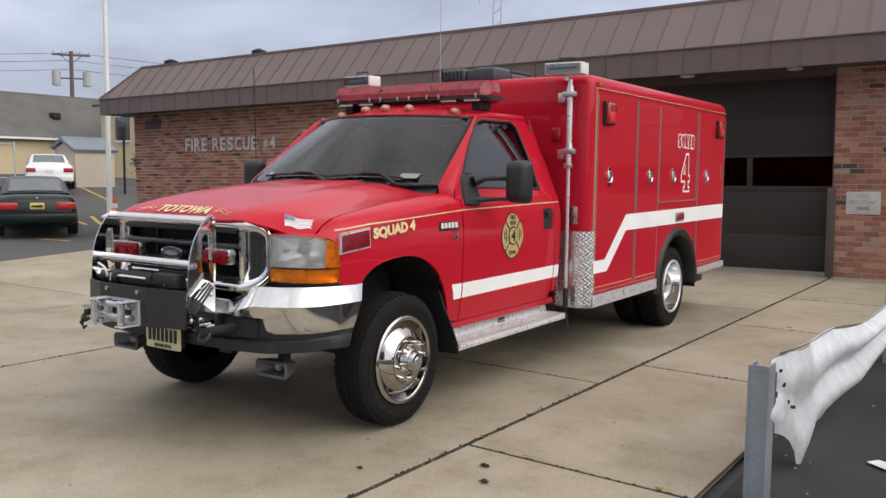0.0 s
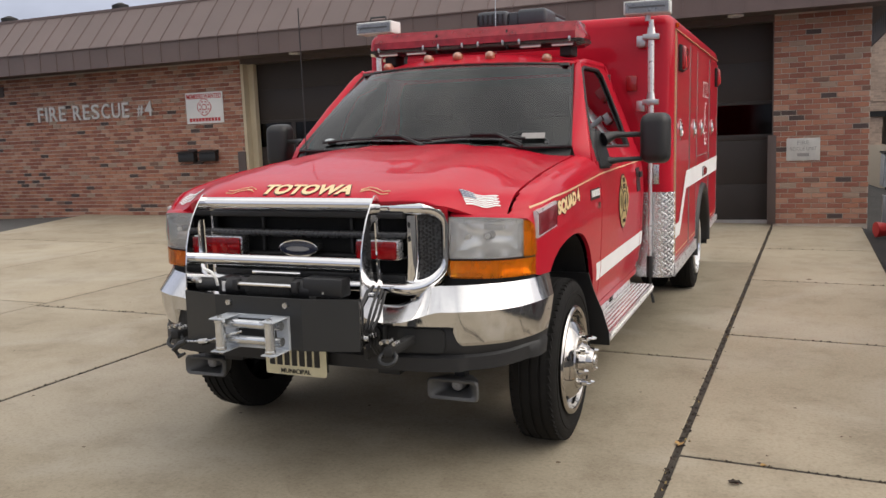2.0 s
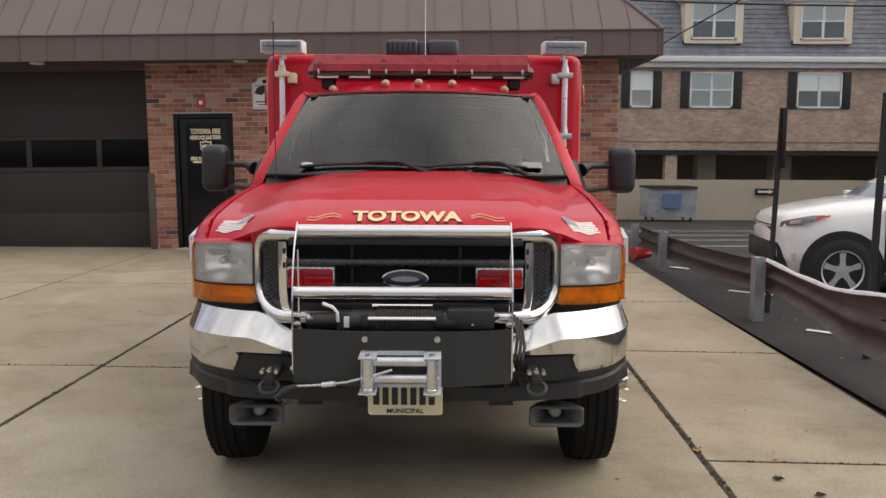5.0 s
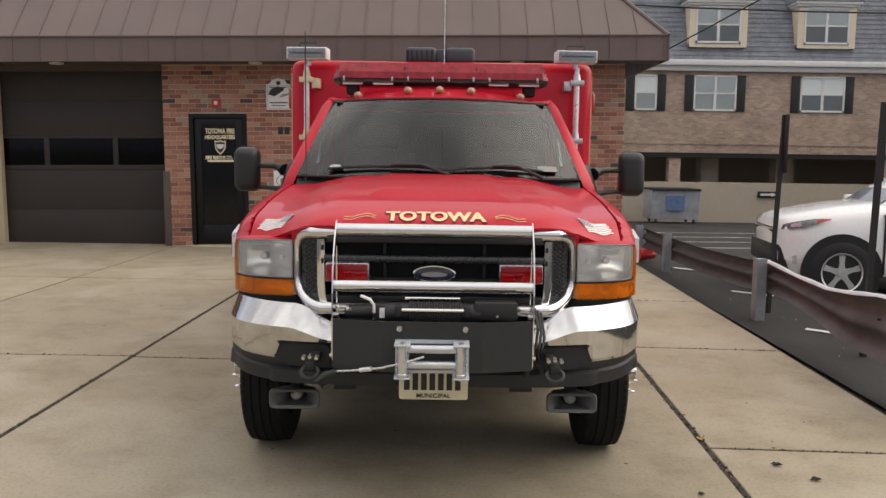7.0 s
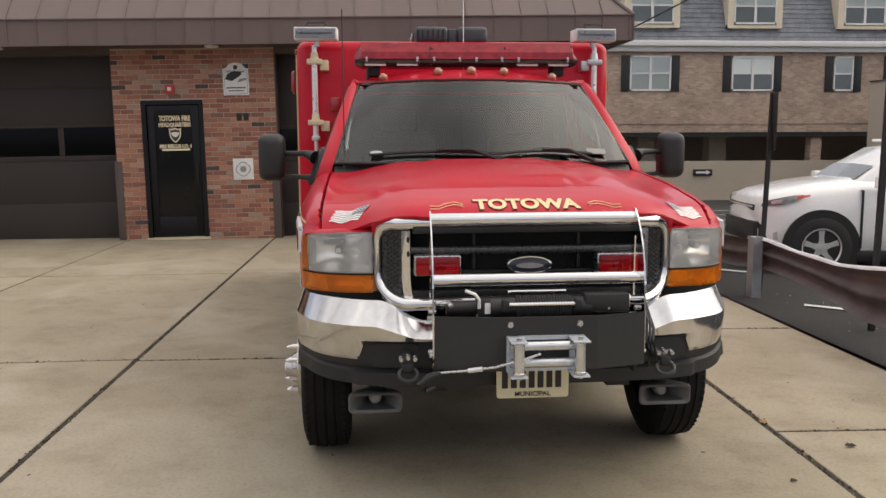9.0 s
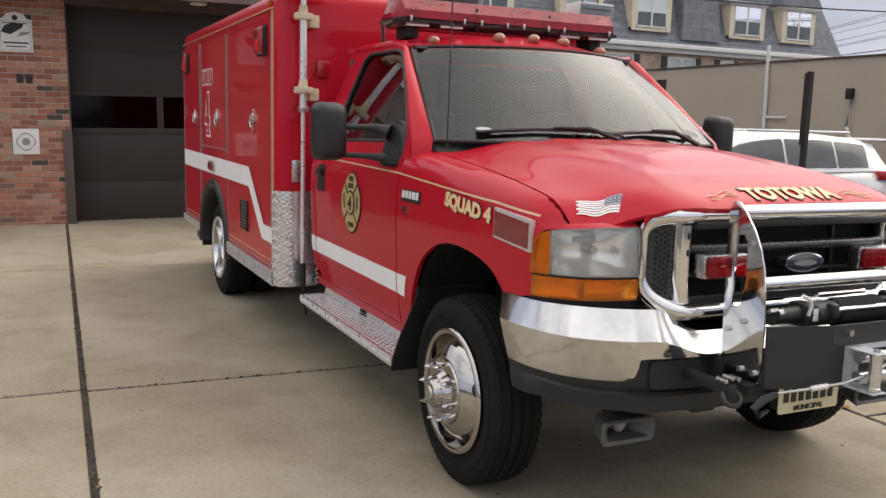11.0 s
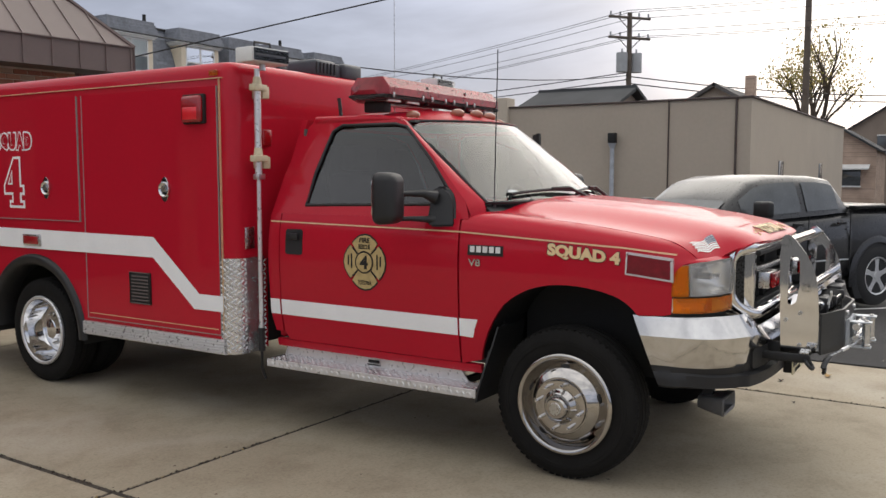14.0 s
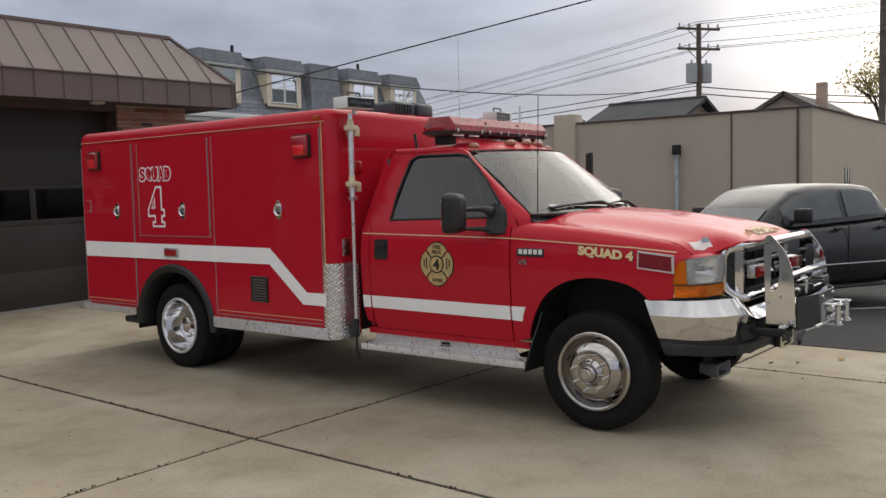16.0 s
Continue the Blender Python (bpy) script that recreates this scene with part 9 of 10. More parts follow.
# mansard: courses of slate, each a step proud of the next
ms = part("mansard", prism([(AY - 0.10, 5.26), (AY + 0.87, 7.92), (AY + 6, 7.92), (AY + 6, 5.26)], lambda u, v, d: (d, u, v), 2.4, 33.4), M_SLATE, apt, "grey slate mansard roof", smooth=False)
course, z = 0, 5.26
while z < 7.85:
    t = (z - 5.26) / 2.89
    y = AY - 0.10 + 1.05 * t
    part("slate_course", prism([(y - 0.035, z), (y + 0.06, z), (y + 0.09, z + 0.20), (y + 0.06, z + 0.20)], lambda u, v, d: (d, u, v), 2.3 + 0.2 * (course % 2), 34.3 - 0.9 * t), M_SLATE, ms, smooth=False)
    z += 0.185
    course += 1
part("roof_edge", box(2.4, 33.4, AY + 0.78, AY + 6, 7.90, 8.00), M_DARK, apt)


def apt_window(x0, x1, z0, z1, y, root_name, shutters=True, mull=True):
    w = part("window", box(x0 + 0.04, x1 - 0.04, y - 0.02, y + 0.03, z0 + 0.04, z1 - 0.04), M_BLIND, apt, "white double-hung window")
    zc = (z0 + z1) / 2
    bars = [box(x0, x1, y - 0.06, y + 0.02, z0, z0 + 0.07), box(x0, x1, y - 0.06, y + 0.02, z1 - 0.06, z1), box(x0, x0 + 0.06, y - 0.06, y + 0.02, z0, z1), box(x1 - 0.06, x1, y - 0.06, y + 0.02, z0, z1), box(x0, x1, y - 0.05, y + 0.02, zc - 0.03, zc + 0.03)]
    if mull:
        bars.append(box((x0 + x1) / 2 - 0.05, (x0 + x1) / 2 + 0.05, y - 0.055, y + 0.02, z0, z1))
    part("window_frame", join(*bars), M_WHITE, w, smooth=False)
    part("lower_pane", pane_of(x0 + 0.06, x1 - 0.06, y - 0.035, z0 + 0.07, zc - 0.03), M_WINGLASS, w)
    part("upper_pane", pane_of(x0 + 0.06, x1 - 0.06, y - 0.045, zc + 0.03, z1 - 0.06), M_WINGLASS, w)
    part("screen", box(x0 + 0.06, x1 - 0.06, y - 0.026, y - 0.022, z0 + 0.07, zc - 0.03), M_SCREEN, w)
    if shutters:
        for a, b in ((x0 - 0.34, x0 - 0.03), (x1 + 0.03, x1 + 0.34)):
            part("shutter", box(a, b, y - 0.05, y + 0.0, z0 - 0.02, z1 + 0.02, 0.01), M_SHUTTER, w)


wx = [(7.13, 7.96, False), (9.36, 10.97, True), (13.38, 15.06, True), (17.5, 18.3, False), (19.9, 21.5, True), (23.4, 25.0, True), (26.5, 27.3, False), (28.4, 30.0, True), (31.4, 33.0, True)]
for a, b, mull in wx:
    apt_window(a, b, 3.38, 4.71, AY, "w", True, mull)
def slate_cap(x0, x1, y0, y1, z0, z1):
    """Flat dormer roof: four slate courses, each a little further in than the one below."""
    n = 4
    return join(*[box(x0 + 0.035 * k, x1 - 0.035 * k, y0 + 0.05 * k, y1, z0 + (z1 - z0) * k / n - 0.012, z0 + (z1 - z0) * (k + 1) / n, 0.012, 1) for k in range(n)])


for x in (10.15, 14.2, 18.6, 22.3, 27.9, 31.2):
    d = part("dormer", join(box(x - 1.08, x - 0.84, AY - 0.12, AY + 1.3, 5.75, 7.30), box(x + 0.84, x + 1.08, AY - 0.12, AY + 1.3, 5.75, 7.30), box(x - 1.08, x + 1.08, AY - 0.10, AY + 1.3, 5.75, 5.88)), M_DORMER, apt, "cream framed dormer")
    part("dormer_roof", slate_cap(x - 1.28, x + 1.28, AY - 0.30, AY + 1.6, 7.46, 8.02), M_SLATE, d)
    part("dormer_cornice", join(box(x - 1.24, x + 1.24, AY - 0.27, AY + 1.4, 7.36, 7.46, 0.02), box(x - 1.17, x + 1.17, AY - 0.20, AY + 1.4, 7.28, 7.36, 0.01)), M_CORNICE, d)
    apt_window(x - 0.84, x + 0.84, 5.90, 7.26, AY - 0.08, "d", False, True)
part("roof_block", slate_cap(24.0, 26.2, AY - 0.20, AY + 1.6, 5.5, 8.02), M_SLATE, apt, "slate covered roof block")
for x in (21.0, 29.8):
    part("vent_pipe", tube((x, AY + 2, 7.9), (x, AY + 2, 8.75), 0.08, 8), M_DARK, apt)
sgn = thing("direction_sign", (13.4, AY - 0.05, 0.2), "black one-way arrow sign with white print on the beige wall", "sign")
part("board", box(12.0, 12.75, AY - 0.03, AY + 0.05, 0.12, 0.36, 0.004), M_INK, sgn)
part("arrow", prism([(12.08, 0.20), (12.5, 0.20), (12.5, 0.15), (12.68, 0.24), (12.5, 0.33), (12.5, 0.28), (12.08, 0.28)], lambda u, v, d: (u, AY - 0.034 - d, v), 0, 0.003), M_WHITE, sgn)
for x0, label in ((7.35, "galvanised rubbish container with dark lids and blue marks"), (4.6, "galvanised rubbish container with dark lids and blue marks")):
    du = thing("dumpster", (x0 + 0.8, 27.6, ground_z(x0, 27.6)), label, "dumpster", "dumpsters")
    zb = ground_z(x0, 27.6)
    part("body", prism([(0.0, 0.16), (1.2, 0.16), (1.35, 1.18), (0.0, 1.18)], lambda u, v, d: (x0 + d, 28.2 - u, zb + v), 0, 1.7, 0.01), M_GALV, du)
    for k in range(2):
        part("lid", box(x0 - 0.04 + 0.88 * k, x0 + 0.82 + 0.88 * k, 26.75, 28.25, zb + 1.19, zb + 1.25, 0.01), M_TRIM, du)
    part("marking", box(x0 + 0.5, x0 + 1.15, 26.83, 26.86, zb + 0.5, zb + 1.0), material("blue_marking", (0.12, 0.19, 0.36), 0.7, var=0.3, scale=9), du)
    for xx in (0.15, 1.5):
        part("caster", tube((x0 + xx, 27.0, zb + 0.08), (x0 + xx + 0.06, 27.0, zb + 0.08), 0.08, 12), M_TRIM, du)
        part("caster", tube((x0 + xx, 28.0, zb + 0.08), (x0 + xx + 0.06, 28.0, zb + 0.08), 0.08, 12), M_TRIM, du)

# ---- low beige building across the lot ----
bb = thing("low_building", (24, 14, 0), "long low beige rendered building with a parapet", "building")
for b in ((17.0, 17.3, 4.15, 26, -1.6, 3.50), (17.3, 33.5, 4.15, 4.45, -1.6, 3.50), (33.2, 33.5, 4.45, 26, -1.6, 3.5)):
    part("wall", box(*b), M_BEIGE, bb)
part("parapet_cap", join(box(16.95, 17.35, 4.10, 26, 3.50, 3.55, 0.01), box(17.35, 33.55, 4.10, 4.5, 3.50, 3.55, 0.01)), M_SOFFIT, bb)
part("roof_deck", box(17.3, 33.2, 4.4, 26, 3.1, 3.2), M_SOFFIT, bb)
part("pilaster", box(16.85, 17.35, 10.85, 11.55, -0.5, 3.80, 0.02), M_BEIGE, bb)
vp = part("vent_pipe", join(tube((16.86, 7.68, 0.0), (16.86, 7.68, 2.30), 0.06, 12), tube((16.86, 7.68, 2.30), (16.86, 7.68, 2.45), 0.06, 12, 0.11)), M_GALV, bb, "grey vent pipe with a dark cowl")
part("cowl", box(16.76, 16.96, 7.58, 7.78, 2.45, 2.72, 0.02), M_DARK, vp)
part("conduit", tube((16.97, 6.2, 0), (16.97, 6.2, 3.5), 0.02, 6), M_SOFFIT, bb)
part("conduit", tube((16.97, 4.5, 1.0), (16.97, 4.5, 3.5), 0.03, 6), M_SOFFIT, bb)
part("meter_box", box(16.8, 17.0, 4.55, 4.75, 1.1, 1.6, 0.01), M_GALV, bb)
part("wall_lamp", box(16.84, 17.0, 14.02, 14.20, 2.42, 2.70, 0.02), M_DARK, bb)
part("conduit", tube((16.93, 12.8, 1.4), (16.93, 12.8, 4.2), 0.035, 8), M_CORNICE, bb)
part("conduit", join(tube((16.92, 17.0, 1.6), (16.92, 17.05, 4.0), 0.05, 8), tube((16.92, 16.2, 1.92), (16.92, 17.0, 1.92), 0.03, 8)), M_CORNICE, bb)
part("drain_pipe", pipe([(16.90, 14.10, 2.45), (16.90, 14.10, 1.70), (16.90, 14.02, 1.45), (16.90, 13.80, 1.30), (16.90, 13.70, 1.34)], 0.05, 8), M_CORNICE, bb)
for x in (20.5, 27.5):
    part("window", box(x, x + 0.6, 4.12, 4.2, 1.2, 2.0, 0.01), M_CARGLASS, bb)

# ---- houses, poles and trees further off ----
M_SHINGLE = material("grey_roof_shingle", (0.11, 0.105, 0.10), 0.9, var=0.25, scale=0.8, fine=10)
M_SHEDROOF = material("shed_roof_metal", (0.17, 0.20, 0.23), 0.6, var=0.15, scale=1.5)
M_DARKROOF = material("dark_roof_shingle", (0.045, 0.048, 0.052), 0.9, var=0.25, scale=0.8, fine=10)
M_CREAMWALL = material("cream_siding", (0.60, 0.50, 0.32), 0.8, var=0.07, scale=0.8)
M_BROWNHOUSE = material("brown_siding", (0.26, 0.21, 0.17), 0.85, var=0.15, scale=1)


def house(x0, x1, y0, y1, z0, ze, zr, ridge, wall_mat, roof_mat, label, windows=(), name="house", over=0.35):
    h = thing(name, ((x0 + x1) / 2, (y0 + y1) / 2, z0), label, "house")
    cx, cy, o = (x0 + x1) / 2, (y0 + y1) / 2, over
    if ridge == "x":
        gable = [(y0, z0), (y1, z0), (y1, ze), (cy, zr - 0.15), (y0, ze)]
        wl_ = prism(gable, lambda u, v, d: (d, u, v), x0, x1)
        slopes = [[(x0 - o, y0 - o, ze - o * 0.5), (x1 + o, y0 - o, ze - o * 0.5), (x1 + o, cy, zr), (x0 - o, cy, zr)], [(x0 - o, y1 + o, ze - o * 0.5), (x1 + o, y1 + o, ze - o * 0.5), (x1 + o, cy, zr), (x0 - o, cy, zr)]]
    else:
        gable = [(x0, z0), (x1, z0), (x1, ze), (cx, zr - 0.15), (x0, ze)]
        wl_ = prism(gable, lambda u, v, d: (u, d, v), y0, y1)
        slopes = [[(x0 - o, y0 - o, ze - o * 0.5), (x0 - o, y1 + o, ze - o * 0.5), (cx, y1 + o, zr), (cx, y0 - o, zr)], [(x1 + o, y0 - o, ze - o * 0.5), (x1 + o, y1 + o, ze - o * 0.5), (cx, y1 + o, zr), (cx, y0 - o, zr)]]
    part("wall", wl_, wall_mat, h, smooth=False)
    for s in slopes:
        bm = bmesh.new()
        bm.faces.new([bm.verts.new(p) for p in s])
        bmesh.ops.recalc_face_normals(bm, faces=bm.faces)
        bmesh.ops.solidify(bm, geom=bm.faces[:], thickness=0.14)
        part("roof", bm, roof_mat, h, smooth=False)
    for b in windows:
        w = part("window", box(*b, 0.02), M_CARGLASS, h)
        part("window_frame", join(box(b[0] - 0.06, b[1] + 0.06, b[2] - 0.02, b[3] + 0.02, b[5], b[5] + 0.12), box(b[0] - 0.06, b[1] + 0.06, b[2] - 0.02, b[3] + 0.02, b[4] - 0.12, b[4])), M_CORNICE, w)
    return h


yard = house(-52, -43, 13, 33, 0.9, 3.25, 5.9, "y", M_CREAMWALL, M_SHINGLE, "long low cream building with a worn grey roof", name="outbuilding")
part("gutter", box(-42.75, -42.55, 12.6, 33.4, 3.02, 3.14), M_CORNICE, yard)
for y in (20.5, 27):
    part("roof_vent", box(-45.2, -44.7, y, y + 0.5, 4.35, 4.75, 0.05), M_DARK, yard)
part("flue", tube((-46, 17.5, 4.5), (-46, 17.5, 6.6), 0.16, 10), M_GALV, yard)
house(-31.2, -29.7, 18.7, 20.6, 0.5, 2.32, 2.70, "y", M_BEIGE, M_SHEDROOF, "small beige shed with a blue-grey metal roof", name="shed", over=0.12)
house(-40, -33, 27, 33, 0.8, 5.2, 7.0, "x", M_CREAMWALL, M_SHINGLE, "cream two-storey house behind the yard", [(-36.2, -35.0, 26.93, 27.05, 3.0, 4.3), (-38.6, -37.4, 26.93, 27.05, 3.0, 4.3)])
house(28.5, 34.5, 12.6, 16.6, -1.5, 4.35, 5.4, "y", M_BROWNHOUSE, M_DARKROOF, "house with a dark roof behind the low building")
hb = house(31.0, 38.0, 7.0, 10.4, -1.5, 4.35, 5.35, "x", M_BEIGE, M_SHINGLE, "beige gabled house with a chimney")
part("chimney", box(33.0, 33.4, 7.6, 8.0, 4.4, 5.8, 0.02), M_APTBRICK, hb)
house(84, 96, 0.0, 10, -1.6, 6.0, 9.2, "x", M_BROWNHOUSE, M_DARKROOF, "tall brown house at the street corner", [(83.93, 84.05, 2.0, 3.3, 3.6, 5.2), (83.93, 84.05, 6.4, 7.7, 3.6, 5.2)])
house(70, 82, -18, -3, -1.6, 5.6, 8.4, "x", M_BROWNHOUSE, M_DARKROOF, "brown house along the street", [(69.93, 70.05, -8, -6.6, 3.3, 4.8), (69.93, 70.05, -14, -12.6, 3.3, 4.8)])
shp = house(66, 73, 6.0, 11.0, -1.6, 3.6, 5.2, "x", M_APTBRICK, M_DARKROOF, "small brick shop with a pale awning", [(65.93, 66.05, 7.0, 10.0, 0.8, 2.2)])
part("awning", prism([(0, 2.4), (0.9, 2.1), (0.9, 2.0), (0, 2.3)], lambda u, v, d: (66 - u, d, v), 6.4, 10.6), M_CORNICE, shp)

M_POLE = material("weathered_pole_wood", (0.13, 0.105, 0.085), 0.9, var=0.25, scale=3, fine=30)
M_WIRE = material("black_cable", (0.015, 0.015, 0.016), 0.7, var=0.1)
M_TRANSF = material("transformer_grey", (0.40, 0.41, 0.42), 0.6, var=0.15)


def utility_pole(x, y, z0, h, turn, label, arms=(0.25, 1.25), drop=2.0, off=0.42):
    p = thing("utility_pole", (x, y, z0), label, "utility pole", "utility poles")
    c, s = math.cos(turn), math.sin(turn)
    part("pole", tube((x, y, z0 - 0.3), (x, y, z0 + h), 0.17, 12, 0.12), M_POLE, p)
    for k, dz in enumerate(arms):
        a = part("crossarm", tube((x - 1.2 * c, y - 1.2 * s, z0 + h - dz), (x + 1.2 * c, y + 1.2 * s, z0 + h - dz), 0.07, 6), M_POLE, p)
        for q in (-1.1, -0.55, 0.55, 1.1):
            part("insulator", tube((x + q * c, y + q * s, z0 + h - dz + 0.05), (x + q * c, y + q * s, z0 + h - dz + 0.25), 0.05, 8), M_TRANSF, a)
        part("brace", join(tube((x, y, z0 + h - dz - 0.6), (x + 0.7 * c, y + 0.7 * s, z0 + h - dz), 0.025, 6), tube((x, y, z0 + h - dz - 0.6), (x - 0.7 * c, y - 0.7 * s, z0 + h - dz), 0.025, 6)), M_POLE, a)
    for q in (-off, off):
        tc = part("transformer", join(tube((x + q * c, y + q * s, z0 + h - drop - 0.95), (x + q * c, y + q * s, z0 + h - drop), 0.28, 14), tube((x + q * c, y + q * s, z0 + h - drop), (x + q * c, y + q * s, z0 + h - drop + 0.2), 0.05, 8)), M_TRANSF, p)
        part("hanger", tube((x, y, z0 + h - drop - 0.45), (x + q * c, y + q * s, z0 + h - drop - 0.45), 0.05, 6), M_POLE, tc)
    return p


utility_pole(37, 14.6, -0.9, 10.6, 2.5, "wooden utility pole with two crossarms and grey transformers")
utility_pole(-49.5, 31.35, 1.2, 8.0, 1.0, "wooden utility pole with a crossarm and two transformers", (0.25,), 1.35, 0.95)
tp = thing("utility_pole", (44, 7.4, -0.9), "tall plain wooden street pole", "utility pole", "utility poles")
part("pole", tube((44, 7.4, -1.3), (44, 7.4, 14.5), 0.20, 12, 0.15), M_POLE, tp)


def wire(a, b, sag, r=0.014):
    a, b = Vector(a), Vector(b)
    pts = [a.lerp(b, t) - Vector((0, 0, sag * 4 * t * (1 - t))) for t in spread(0, 1, 14)]
    tagged(part("wire", pipe(pts, r, 5), M_WIRE), "thin black overhead cable", "cable", "overhead cables")


for k, (dz, q) in enumerate(((-0.1, -1.1), (-0.1, -0.55), (-0.1, 1.1), (-1.1, -1.1), (-1.1, 0.6), (-1.1, 1.1))):
    wire((37 + q, 14.6 + q * 0.3, 9.7 + dz), (64 + q, 82, 9.2 + dz), 0.9)
    wire((37 + q, 14.6 + q * 0.3, 9.7 + dz), (33 + q, -26, 10.0 + dz), 0.7)
for dz in (0, 0.35):
    wire((37, 14.6, 6.4 + dz), (45, 75, 6.0 + dz), 0.8, 0.025)
    wire((37, 14.6, 6.2 + dz), (60, -4, 6.4 + dz), 0.6, 0.03)
wire((37, 14.6, 6.6), (3.0, 16.0, 5.0), 0.8, 0.02)
wire((13.98, -34, 9.825), (3.49, 11.36, 3.26), 0.0, 0.011)
for dz in (0, -0.5, -1.1):
    wire((-49.5, 31.35, 9.1 + dz), (-80, 3, 9.5 + dz), 0.7)
    wire((-49.5, 31.35, 9.1 + dz), (-20, 75, 8.6 + dz), 0.9)

mast = thing("antenna_mast", TILT @ Vector((-7.55, 16.5, 4.1)), "grey lattice antenna mast on the station roof", "antenna")
for dx, dy in ((-0.12, 0), (0.12, 0), (0, 0.2)):
    part("leg", TILT and tube((-7.55 + dx, 16.5 + dy, 4.1), (-7.55 + dx, 16.5 + dy, 8.2), 0.014, 6), M_GALV, mast)
for k in range(12):
    part("rung", join(tube((-7.67, 16.5, 4.3 + 0.32 * k), (-7.43, 16.5, 4.45 + 0.32 * k), 0.008, 5), tube((-7.43, 16.5, 4.45 + 0.32 * k), (-7.55, 16.7, 4.6 + 0.32 * k), 0.008, 5)), M_GALV, mast)
part("aerial", join(tube((-8.2, 16.5, 6.1), (-7.0, 16.5, 6.1), 0.012, 5), tube((-8.1, 16.5, 5.9), (-8.1, 16.5, 6.5), 0.01, 5)), M_GALV, mast)
fl_ = thing("roof_floodlight", TILT @ Vector((-8.3, 12.4, 4.2)), "small grey floodlights on the station roof", "floodlight")
part("stem", tube((-8.45, 12.4, 4.05), (-8.45, 12.4, 4.32), 0.03, 8), M_DARK, fl_)
part("head", box(-8.75, -8.15, 12.3, 12.5, 4.30, 4.37, 0.02), M_TRANSF, fl_)
mx = thing("roof_aerial", (0.2, 17, 4.1), "thin service mast with wires on the station roof", "antenna")
part("mast", tube((0.9, 18.0, 4.0), (0.9, 18.0, 6.5), 0.05, 8), M_GALV, mx)
part("cross", join(tube((0.3, 18.0, 6.0), (1.4, 18.0, 6.0), 0.02, 6), tube((0.5, 18, 5.7), (0.7, 18, 6.3), 0.05, 8)), M_TRANSF, mx)

# flagpole with a cone at its foot
FZ = ground_z(-18.7, 12.7)
fp = thing("flagpole", (-18.7, 12.7, FZ), "tall white flagpole beside the station", "flagpole")
part("shaft", tube((-18.7, 12.7, FZ - 0.2), (-18.7, 12.7, FZ + 11), 0.085, 16, 0.05), M_WHITE, fp)
part("base", spin([(0, 0.25), (0.06, 0.24), (0.12, 0.13), (0.14, 0.09)], (-18.7, 12.7, FZ), "z", 20), M_WHITE, fp)
M_ORANGE = material("cone_orange", (0.62, 0.09, 0.02), 0.5, var=0.1)
cn = thing("traffic_cone", (-18.25, 12.55, FZ), "orange traffic cone with a white band", "traffic cone")
part("cone", tube((-18.25, 12.55, FZ), (-18.25, 12.55, FZ + 0.7), 0.14, 16, 0.03), M_ORANGE, cn)
part("foot", box(-18.45, -18.05, 12.35, 12.75, FZ - 0.02, FZ + 0.03, 0.01), M_ORANGE, cn)
part("band", tube((-18.25, 12.55, FZ + 0.32), (-18.25, 12.55, FZ + 0.46), 0.096, 16, 0.074), M_WHITE, cn)
for k, (x, y) in enumerate(((-33.2, 15.4), (-32.4, 15.9))):
    b = thing("trash_bin", (x, y, ground_z(x, y)), "black wheeled rubbish bin by the fence", "trash bin", "trash bins")
    z = ground_z(x, y)
    part("tub", prism([(-0.28, 0), (0.28, 0), (0.33, 0.95), (-0.33, 0.95)], lambda u, v, d: (x + u, y + d, z + v), -0.3, 0.3, 0.02), M_TRIM, b)
    part("lid", box(x - 0.36, x + 0.36, y - 0.34, y + 0.34, z + 0.95, z + 1.04, 0.03), M_TRIM, b)
fence = thing("fence_gate", (-36, 16.5, 0.7), "grey chain-link fence posts with rails by the outbuilding", "fence")
for k in range(5):
    part("post", tube((-38 + 1.2 * k, 15 + 0.75 * k, 0.6), (-38 + 1.2 * k, 15 + 0.75 * k, 2.6), 0.04, 8), M_GALV, fence)
part("rail", tube((-38, 15, 2.5), (-33.2, 18, 2.5), 0.025, 6), M_GALV, fence)
part("rail", tube((-38, 15, 1.0), (-33.2, 18, 1.0), 0.025, 6), M_GALV, fence)
dp = thing("yard_post", (-26.2, 18.6, 0.5), "dark post with a small sign at the yard", "post")
part("pole", tube((-26.2, 18.6, 0.4), (-26.2, 18.6, 3.1), 0.05, 8), M_DARK, dp)
part("board", box(-26.45, -26.0, 18.53, 18.57, 2.6, 3.15, 0.01), M_DARK, dp)


# ---- plants ----
M_BARK = material("bark", (0.11, 0.085, 0.065), 0.95, var=0.3, scale=6, bump=0.5, bscale=30)
M_LEAF_Y = island_color(material("autumn_leaves", (1, 1, 1), 0.8, var=0.15), [(0.0, (0.44, 0.34, 0.12)), (0.35, (0.32, 0.29, 0.10)), (0.65, (0.50, 0.40, 0.15)), (0.85, (0.26, 0.24, 0.09))])
def thin_leaf(m):
    """Lets light through the leaves."""
    n, l = m.node_tree.nodes, m.node_tree.links
    b = n["Principled BSDF"]
    out = next(q for q in n if q.type == "OUTPUT_MATERIAL")
    tl, mx = n.new("ShaderNodeBsdfTranslucent"), n.new("ShaderNodeMixShader")
    l.new(b.inputs["Base Color"].links[0].from_socket, tl.inputs[0])
    mx.inputs[0].default_value = 0.6
    l.new(b.outputs[0], mx.inputs[1])
    l.new(tl.outputs[0], mx.inputs[2])
    l.new(mx.outputs[0], out.inputs[0])
    return m


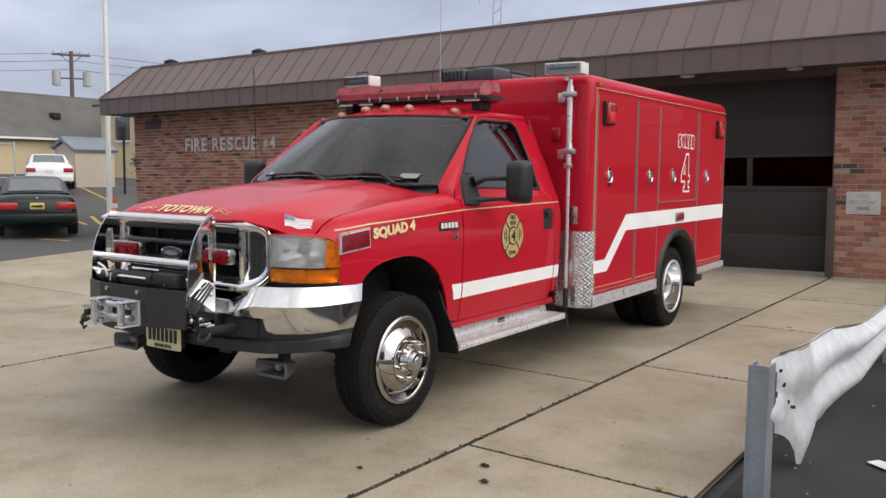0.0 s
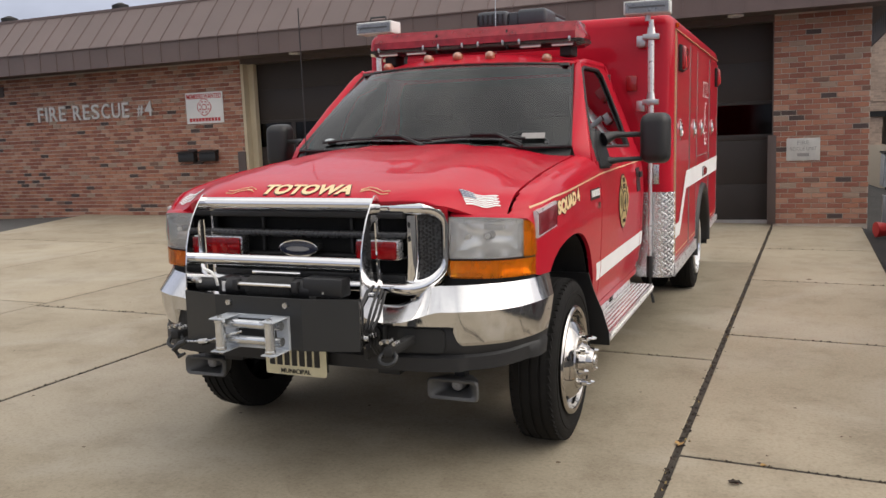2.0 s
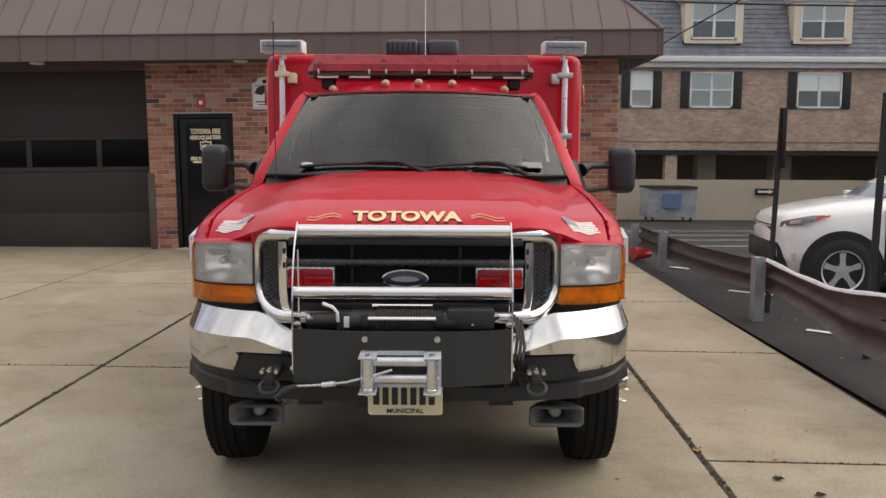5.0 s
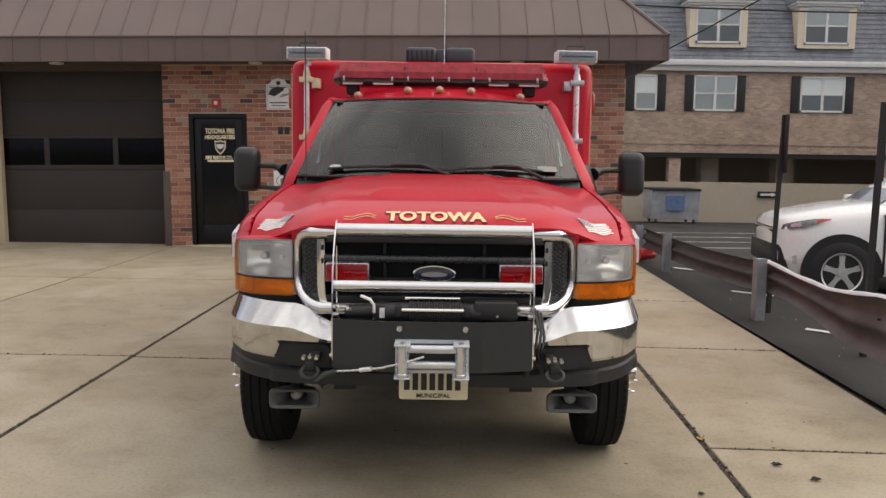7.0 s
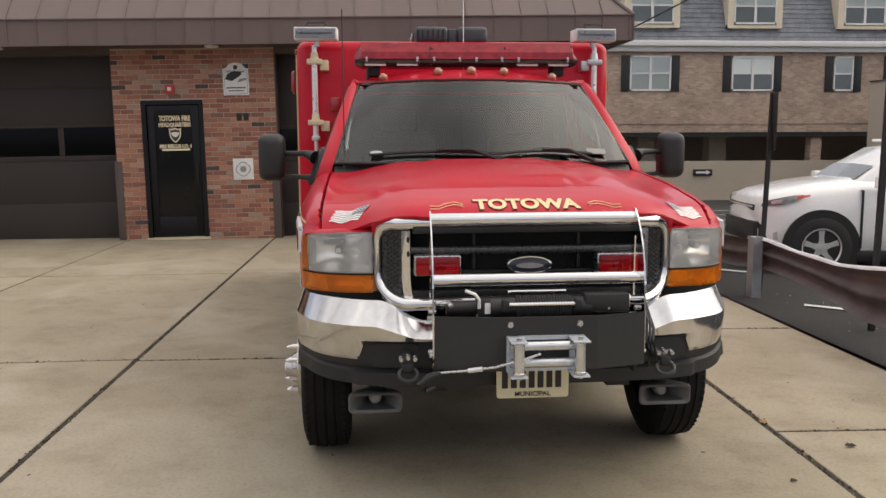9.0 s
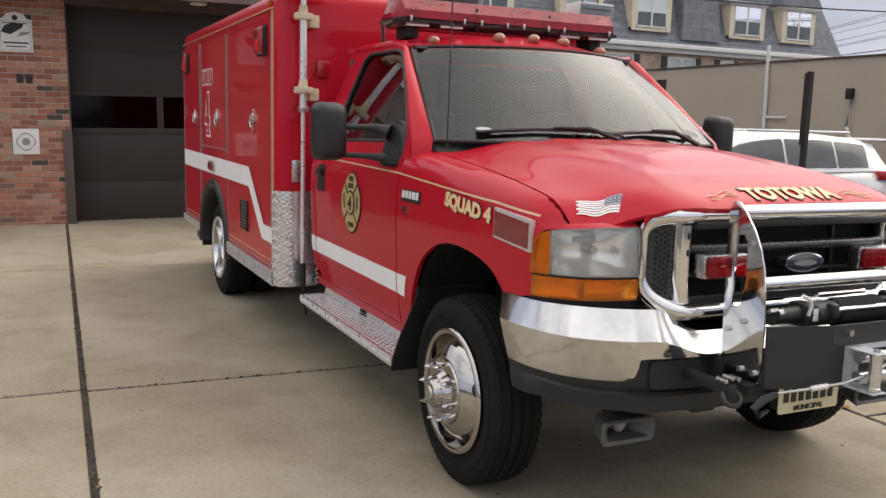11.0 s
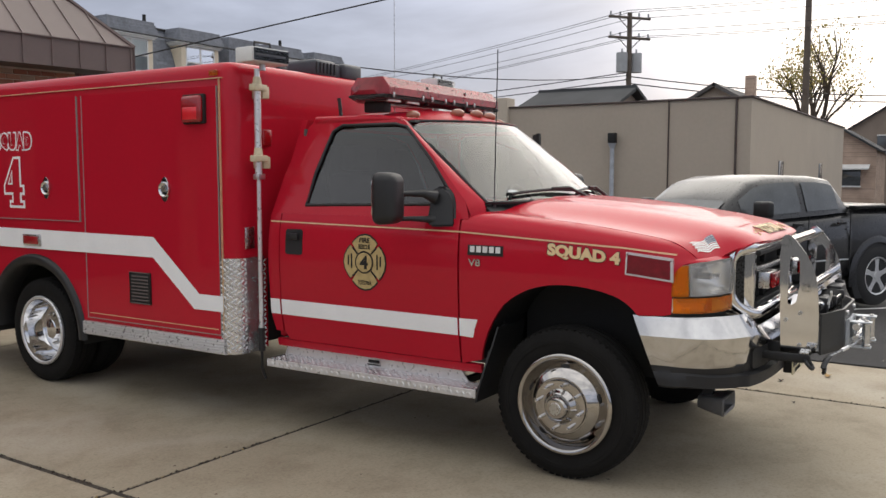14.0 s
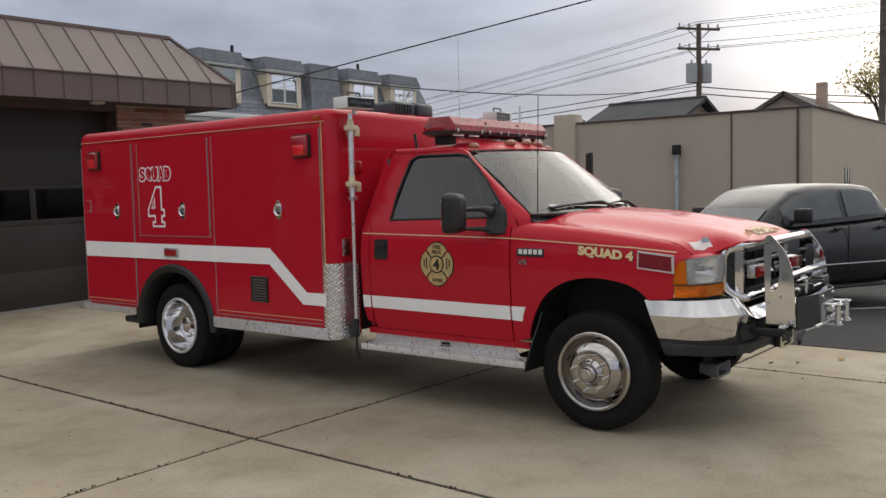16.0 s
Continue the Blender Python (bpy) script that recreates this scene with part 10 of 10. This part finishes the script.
thin_leaf(M_LEAF_Y)
M_LEAF_G = island_color(material("shrub_leaves", (1, 1, 1), 0.8, var=0.15), [(0.0, (0.05, 0.07, 0.03)), (0.4, (0.09, 0.08, 0.05)), (0.7, (0.04, 0.055, 0.025))])


def leaves_at(bm, p, n, r, size, rnd):
    for _ in range(n):
        c = p + Vector((rnd.gauss(0, r), rnd.gauss(0, r), rnd.gauss(0, r * 0.8)))
        q = Euler((rnd.uniform(0, 6.3), rnd.uniform(0, 6.3), rnd.uniform(0, 6.3))).to_matrix()
        s = size * rnd.uniform(0.6, 1.3)
        bm.faces.new([bm.verts.new(c + q @ Vector(v) * s) for v in ((-0.5, 0, 0), (0, -0.28, 0.06), (0.5, 0, 0), (0, 0.28, 0.06))])


def tree(x, y, z, h, spread_, seed, leaf_mat, label, leaf=0.16, count=7, bare=0.3, name="tree"):
    rnd = random.Random(seed)
    t = thing(name, (x, y, z), label, name)
    wood, crown = [], bmesh.new()
    def grow(p, d, length, r, level):
        q = p + d * length
        mid = p.lerp(q, 0.5) + Vector((rnd.uniform(-1, 1), rnd.uniform(-1, 1), 0)) * length * 0.06
        wood.append(pipe([p, mid, q], [r, r * 0.85, r * 0.65], 6 if level < 2 else 4))
        if level >= 3:
            if rnd.random() > bare:
                leaves_at(crown, q, count, length * 0.40, leaf, rnd)
            return
        for k in range(rnd.choice((3, 4)) if level else 5):
            a = rnd.uniform(0, 6.28)
            tilt = rnd.uniform(0.35, 0.85)
            e = (d * math.cos(tilt) + Vector((math.cos(a), math.sin(a), 0.25)) * math.sin(tilt) * spread_).normalized()
            grow(p.lerp(q, rnd.uniform(0.6, 1.0)), e, length * rnd.uniform(0.55, 0.75), r * 0.55, level + 1)
    grow(Vector((x, y, z - 0.2)), Vector((0, 0, 1)), h * 0.42, h * 0.022, 0)
    part("trunk", join(*wood), M_BARK, t)
    tagged(part("crown", crown, leaf_mat, t, smooth=False), kind="stuff")
    return t


tree(58, 9.0, -1.2, 13.5, 0.75, 3, M_LEAF_Y, "half-bare street tree with yellowing leaves", 0.22, 42, 0.08)
tree(36, 19.5, 0, 6.0, 1.0, 5, M_LEAF_G, "small dark tree behind the low building", 0.25, 8, 0.1)
bush = thing("bush", (-30.5, 23.2, 0.6), "round leafless grey-green shrub in front of the house", "bush")
bb_ = bmesh.new()
rnd_ = random.Random(11)
for _ in range(60):
    a, e = rnd_.uniform(0, 6.28), rnd_.uniform(-0.2, 1.4)
    leaves_at(bb_, Vector((-30.5 + 0.8 * math.cos(a) * math.cos(e), 23.2 + 0.8 * math.sin(a) * math.cos(e), 1.3 + 0.8 * math.sin(e))), 14, 0.16, 0.14, rnd_)
tagged(part("foliage", bb_, M_LEAF_G, bush, smooth=False), kind="stuff")
part("stem", join(*[tube((-30.5, 23.2, 0.5), (-30.5 + 0.5 * math.cos(k), 23.2 + 0.5 * math.sin(k), 1.6), 0.025, 5) for k in range(6)]), M_BARK, bush)

# ---- bricks of the station, last ----
def all_bricks():
    near, far = [], []
    rnd = random.Random(9)
    for x0, x1, holes in PIERS:
        for s, e, z in brick_rows(x0, x1, 0.0, TOP - 0.02, holes):
            d = 0.008 + rnd.uniform(0, 0.004)
            # the stretch of the two piers that the walk comes nearest to
            (near if (-3.0 < s < -2.1 and z < 2.4) or (s > 1.7 and z < 1.62) else far).append((s, e, z, d))
    return near, far


near, far = all_bricks()
shared = {}
for s, e, z, d in near[:300]:
    key = (round(e - s, 2), round(d, 3))
    if key not in shared:
        pts, faces = brick_verts(-(e - s) / 2, (e - s) / 2, 0.0, 0.0, d)
        me = bpy.data.meshes.new("brick")
        me.from_pydata(pts, [], faces)
        me.materials.append(M_BRICK)
        shared[key] = me
    ob = new("brick", shared[key])
    ob.parent = wall
    ob.matrix_parent_inverse = world_of(wall).inverted()
    ob.matrix_basis = TILT @ Matrix.Translation(((s + e) / 2, WY, z))
vs, fs = [], []
for s, e, z, d in far + near[300:]:
    pts, faces = brick_verts(s, e, z, WY, d)
    fs += [tuple(len(vs) + i for i in f) for f in faces]
    vs += pts
me = bpy.data.meshes.new("brickwork")
me.from_pydata(vs, [], fs)
me.materials.append(M_BRICK)
me.transform(TILT)
ob = new("brickwork", me)
ob.parent = wall
ob.matrix_parent_inverse = world_of(wall).inverted()
tagged(ob, "rows of red and dark bricks", kind="stuff")
